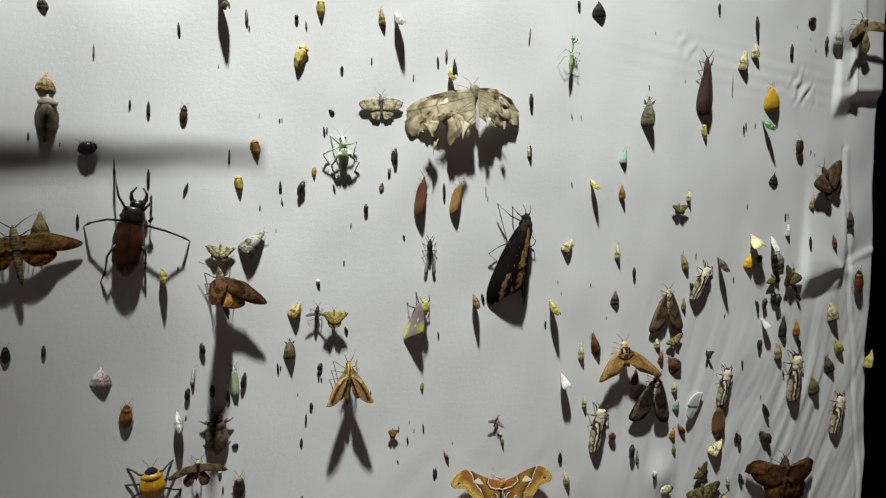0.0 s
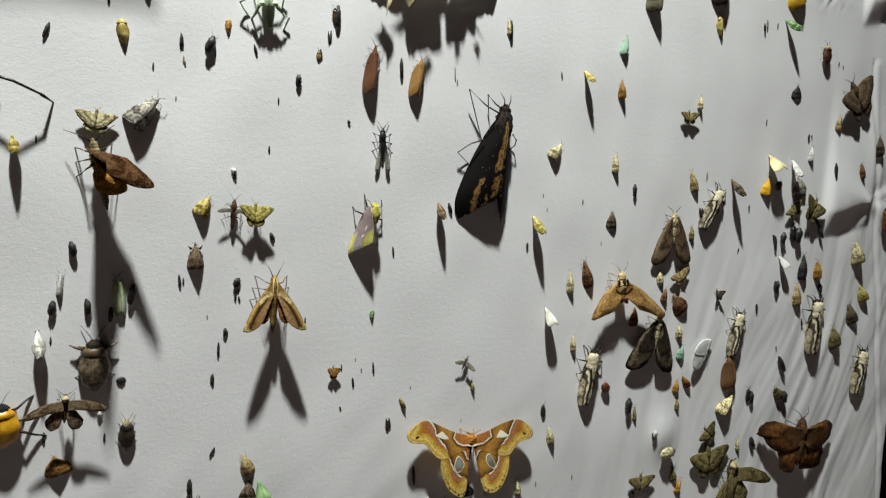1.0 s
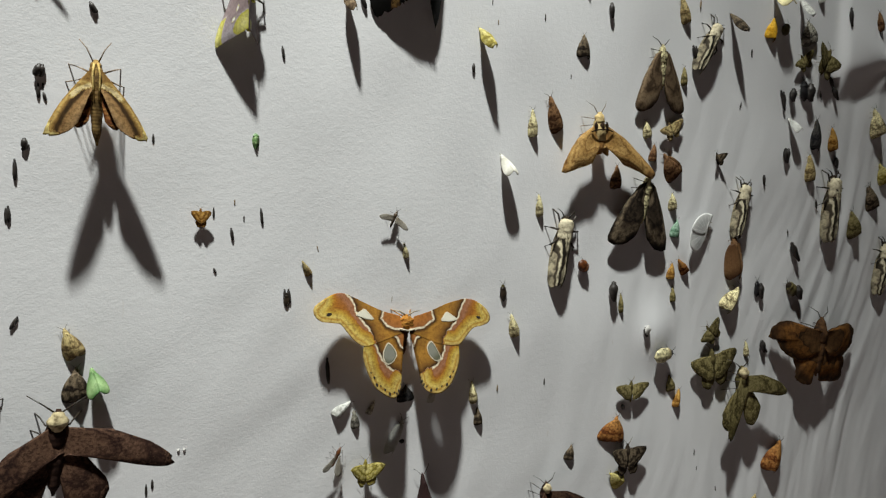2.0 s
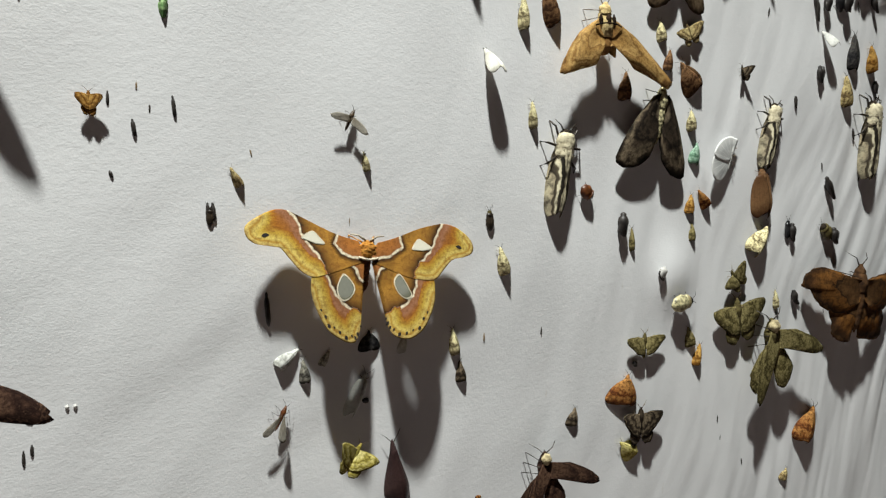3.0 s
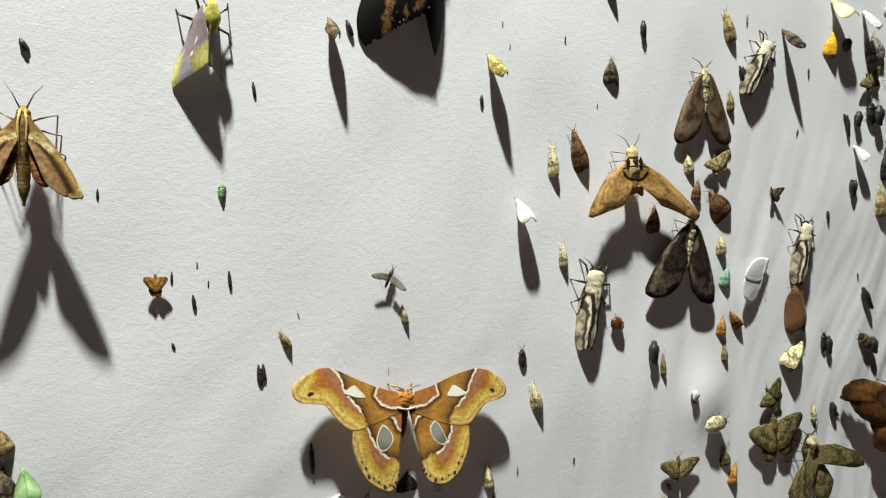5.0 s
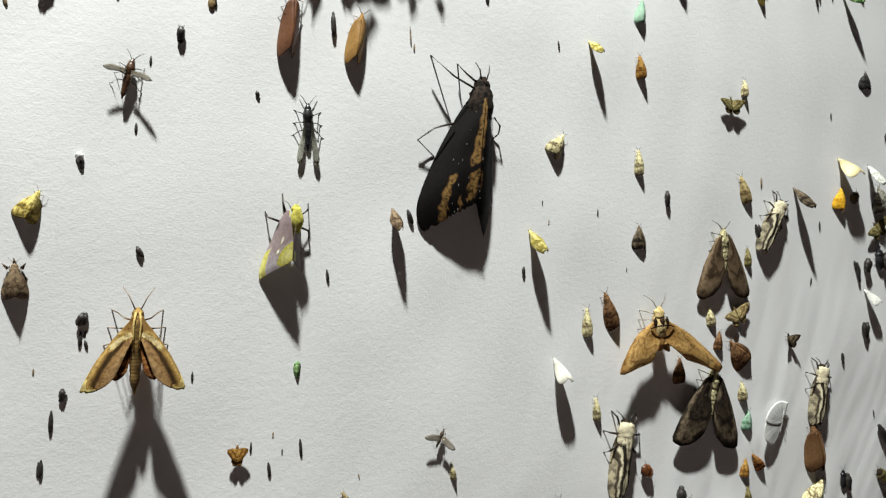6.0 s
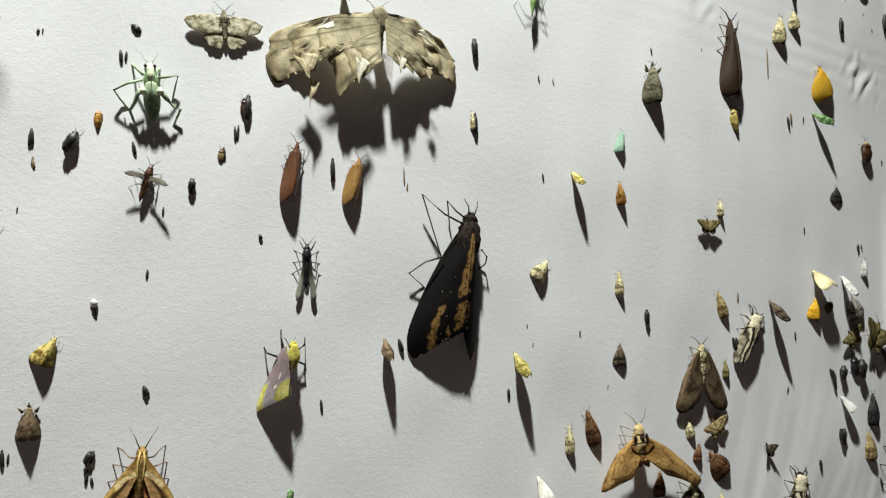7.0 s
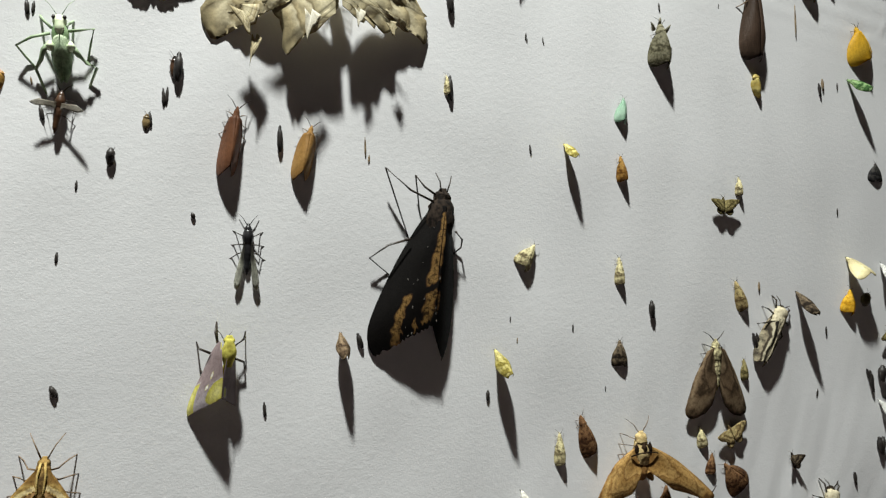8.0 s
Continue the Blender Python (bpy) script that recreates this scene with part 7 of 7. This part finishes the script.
gnat(-0.0960, 1.2680, 0, 0.0040, 1)
gnat(-0.0960, 1.2585, 0, 0.0010, 0)
gnat(0.3250, 1.5860, -11, 0.0102, 0)
gnat(0.2585, 1.3945, -24, 0.0121, 0, 0.3)
gnat(0.3305, 1.4025, -11, 0.0051, 0)
gnat(0.3815, 1.3205, -13, 0.0133, 0, 0.4)
gnat(0.3755, 1.3680, -11, 0.0163, 0, 0.25)
gnat(0.3855, 1.3740, 5, 0.0120, 0, 0.6)
gnat(0.4070, 1.3780, 0, 0.0160, 0, 0.6)
gnat(0.4295, 1.3770, -9, 0.0061, 0)
gnat(0.4470, 1.3815, -36, 0.0136, 0, 0.4)
gnat(0.4565, 1.4515, -10, 0.0173, 0, 0.25)
gnat(0.4600, 1.3180, -11, 0.0102, 0, 0.5)
gnat(0.4350, 1.2785, -13, 0.0092, 0)
gnat(0.4520, 1.2970, -14, 0.0082, 0)
gnat(0.3555, 1.2975, -6, 0.0091, 0)
gnat(0.3190, 1.3575, 0, 0.0050, 0)
gnat(0.4030, 1.2345, -35, 0.0208, 0, 0.3)
gnat(0.4585, 1.5655, -11, 0.0051, 0)
gnat(0.4185, 1.4850, -9, 0.0061, 0)
gnat(-0.2775, 1.3130, -6, 0.0100, 0, 0.35)
gnat(-0.2640, 1.3075, 0, 0.0090, 0, 0.25)
gnat(-0.2960, 1.3125, 16, 0.0073, 0, 0.45)
gnat(-0.2970, 1.2915, 0, 0.0050, 0)
gnat(-0.1925, 1.2915, 45, 0.0042, 0, 0.5)
gnat(-0.1970, 1.2810, 0, 0.0100, 0, 0.2)
gnat(-0.2010, 1.2595, 0, 0.0070, 0, 0.2)
gnat(-0.1985, 1.2080, 27, 0.0067, 0, 0.3)
gnat(-0.2130, 1.1855, 0, 0.0110, 0, 0.35)
gnat(-0.2660, 1.2260, 0, 0.0060, 0)
gnat(-0.3000, 1.2295, 0, 0.0070, 0)
gnat(-0.2690, 1.2420, 0, 0.0040, 2, 0.8)
gnat(0.1820, 1.2075, 0, 0.0150, 0, 0.5)
gnat(0.2185, 1.1740, -7, 0.0081, 0, 0.6)
gnat(0.3590, 1.2000, -8, 0.0141, 0, 0.45)
gnat(0.4130, 1.1965, -17, 0.0136, 0, 0.6)
gnat(0.3670, 1.1495, -20, 0.0117, 0, 0.5)
gnat(-0.0680, 1.2155, 0, 0.0070, 0)
gnat(-0.1370, 1.2995, 0, 0.0050, 0)
gnat(-0.1410, 1.1135, 0, 0.0070, 0, 0.2)
gnat(-0.1250, 1.1330, 0, 0.0020, 2, 0.8)
gnat(0.0310, 1.3155, 0, 0.0030, 0)
gnat(-0.0540, 1.3015, 0, 0.0030, 0)
gnat(0.4115, 1.1350, -14, 0.0041, 0)
gnat(0.3185, 1.0255, -11, 0.0051, 0)
gnat(0.1230, 1.1435, 0, 0.0050, 0)
gnat(-0.1080, 1.2335, 0, 0.0030, 0)
gnat(-0.0680, 1.2355, 0, 0.0030, 0)

# ---- what moves ----
ant = fly(-0.19, 1.372, 3, 0.023, tone="brown", wings=CLEAR, splay=1.0, wing_len=0.30, up=0.55, h=0.17, fold=(10, 20), label="brown winged ant with glassy wings held out")
red_moth, red_fore, red_hind = flutter_moth(-0.416, 1.438, -8, 0.041, "amber", "rust", "tan moth with red hindwings, beating its wings", 0.009)
brown_moth, brown_fore, brown_hind = flutter_moth(-0.2745, 1.4090, -12, 0.041, "brown", "orange", "brown moth trembling its wings, held by its legs", 0.010)
yellow_moth = open_moth(0.0, 0.0, 0, 0.017, tone="lemon", span=1.35, fold=(20, 20), h=0.25)
yellow_moth.name = "yellow_moth"
tagged(yellow_moth, "small lemon yellow moth flitting about the sheet", "moth")
grey_moth = open_moth(0.0, 0.0, 0, 0.016, tone="grey", span=2.1, fold=(20, 20), h=0.3)
grey_moth.name = "grey_moth"
tagged(grey_moth, "small grey moth darting past the sheet", "moth")
lamp_moth, lamp_fore, lamp_hind = flutter_moth(0.0, 0.0, 0, 0.056, "dark", "dark", "large dark moth circling the hanging lamp")


def on_sheet(x, z, turn, off=0.0):
    return Matrix.Translation((x, -off - sheet_out(x, z), z)) @ Matrix.Rotation(radians(turn), 4, "Y")


def beat(wings, root, middle, swing, rate, until, sweep=0, lag=0):
    """Wings swinging about the body's line until a time, then still."""
    for side, ob in ((-1, wings[0]), (1, wings[1])):
        rows = []
        for i in range(int(until * rate) + 1):
            up = middle + (swing if i % 2 else -swing) + (lag if side < 0 else 0)
            rows.append((i / rate, Matrix.Translation(P(side * root[0], root[1], root[2])) @ Matrix.Rotation(radians(side * sweep), 4, "Y") @ Matrix.Rotation(radians(-side * up), 4, "Z")))
        rows.append((8.0, rows[-1][1]))
        walk(ob, rows)


def before_lamp(x, z, share):
    """A place on the line from the lamp to a spot of the sheet."""
    return Matrix.Translation(Vector(LAMP).lerp(Vector((x, 0, z)), share)) @ Matrix.Rotation(radians(70), 4, "X")


def motions():
    walk(ant, [(0, on_sheet(-0.192, 1.372, 3)), (1.5, on_sheet(-0.190, 1.376, 3)), (3.5, on_sheet(-0.180, 1.396, 8)), (5.5, on_sheet(-0.172, 1.424, 10)), (6.5, on_sheet(-0.174, 1.458, 12)),
               (7.0, on_sheet(-0.173, 1.467, 12)), (7.5, on_sheet(-0.173, 1.479, 6)), (8.0, on_sheet(-0.173, 1.486, 4))])
    walk(yellow_moth, [(0, on_sheet(-0.177, 1.372, 0, 0.003)), (1.7, on_sheet(-0.176, 1.376, 4, 0.003)), (1.8, on_sheet(-0.10, 1.25, 30, 0.05)), (1.9, on_sheet(-0.018, 1.102, 0, 0.003)), (2.3, on_sheet(-0.016, 1.104, 5, 0.003)),
                       (3.1, on_sheet(0.0, 1.095, 40, 0.02)), (3.3, on_sheet(0.097, 1.106, 60, 0.03)), (3.4, on_sheet(0.19, 1.12, 80, 0.05)), (3.5, on_sheet(0.29, 1.03, 110, 0.05)), (3.7, on_sheet(0.42, 0.86, 120, 0.04)), (4.0, on_sheet(0.45, 0.82, 60, 0.003)), (8, on_sheet(0.45, 0.82, 60, 0.003))])
    walk(grey_moth, [(0, on_sheet(0.45, 1.95, 0, 0.003)), (5.8, on_sheet(0.45, 1.95, 0, 0.003)), (6.1, on_sheet(0.22, 1.62, -60, 0.06)), (6.2, on_sheet(0.13, 1.42, -120, 0.08)), (6.3, on_sheet(0.05, 1.36, -60, 0.08)), (6.4, on_sheet(0.055, 1.50, 0, 0.08)), (6.55, on_sheet(0.04, 1.72, -10, 0.06)), (6.9, on_sheet(0.02, 1.98, 0, 0.003)), (8, on_sheet(0.02, 1.98, 0, 0.003))])
    beat(red_fore, (0.0025, 0.0008, 0.0099), 14, 22, 15, 1.2, 10)
    beat(red_hind, (0.0020, -0.0041, 0.009), 10, 18, 15, 1.2)
    beat(brown_fore, (0.0025, 0.0008, 0.0110), 18, 12, 15, 2.4, 40, 58)
    beat(brown_hind, (0.0020, -0.0041, 0.010), 15, 10, 15, 2.4, 34, 55)
    away = Matrix.Translation((LAMP[0] - 0.5, LAMP[1] - 0.5, LAMP[2] + 0.3)) @ Matrix.Rotation(radians(70), 4, "X")
    walk(lamp_moth, [(0, before_lamp(-0.45, 1.36, 0.30)), (0.1, before_lamp(-0.85, 1.20, 0.40)), (0.3, away), (1.6, away), (1.80, before_lamp(1.5, 1.7, 0.30)), (1.95, before_lamp(0.57, 1.43, 0.17)), (2.22, before_lamp(0.56, 1.42, 0.17)), (2.5, before_lamp(1.5, 1.7, 0.30)), (2.8, away), (8, away)])


motions()
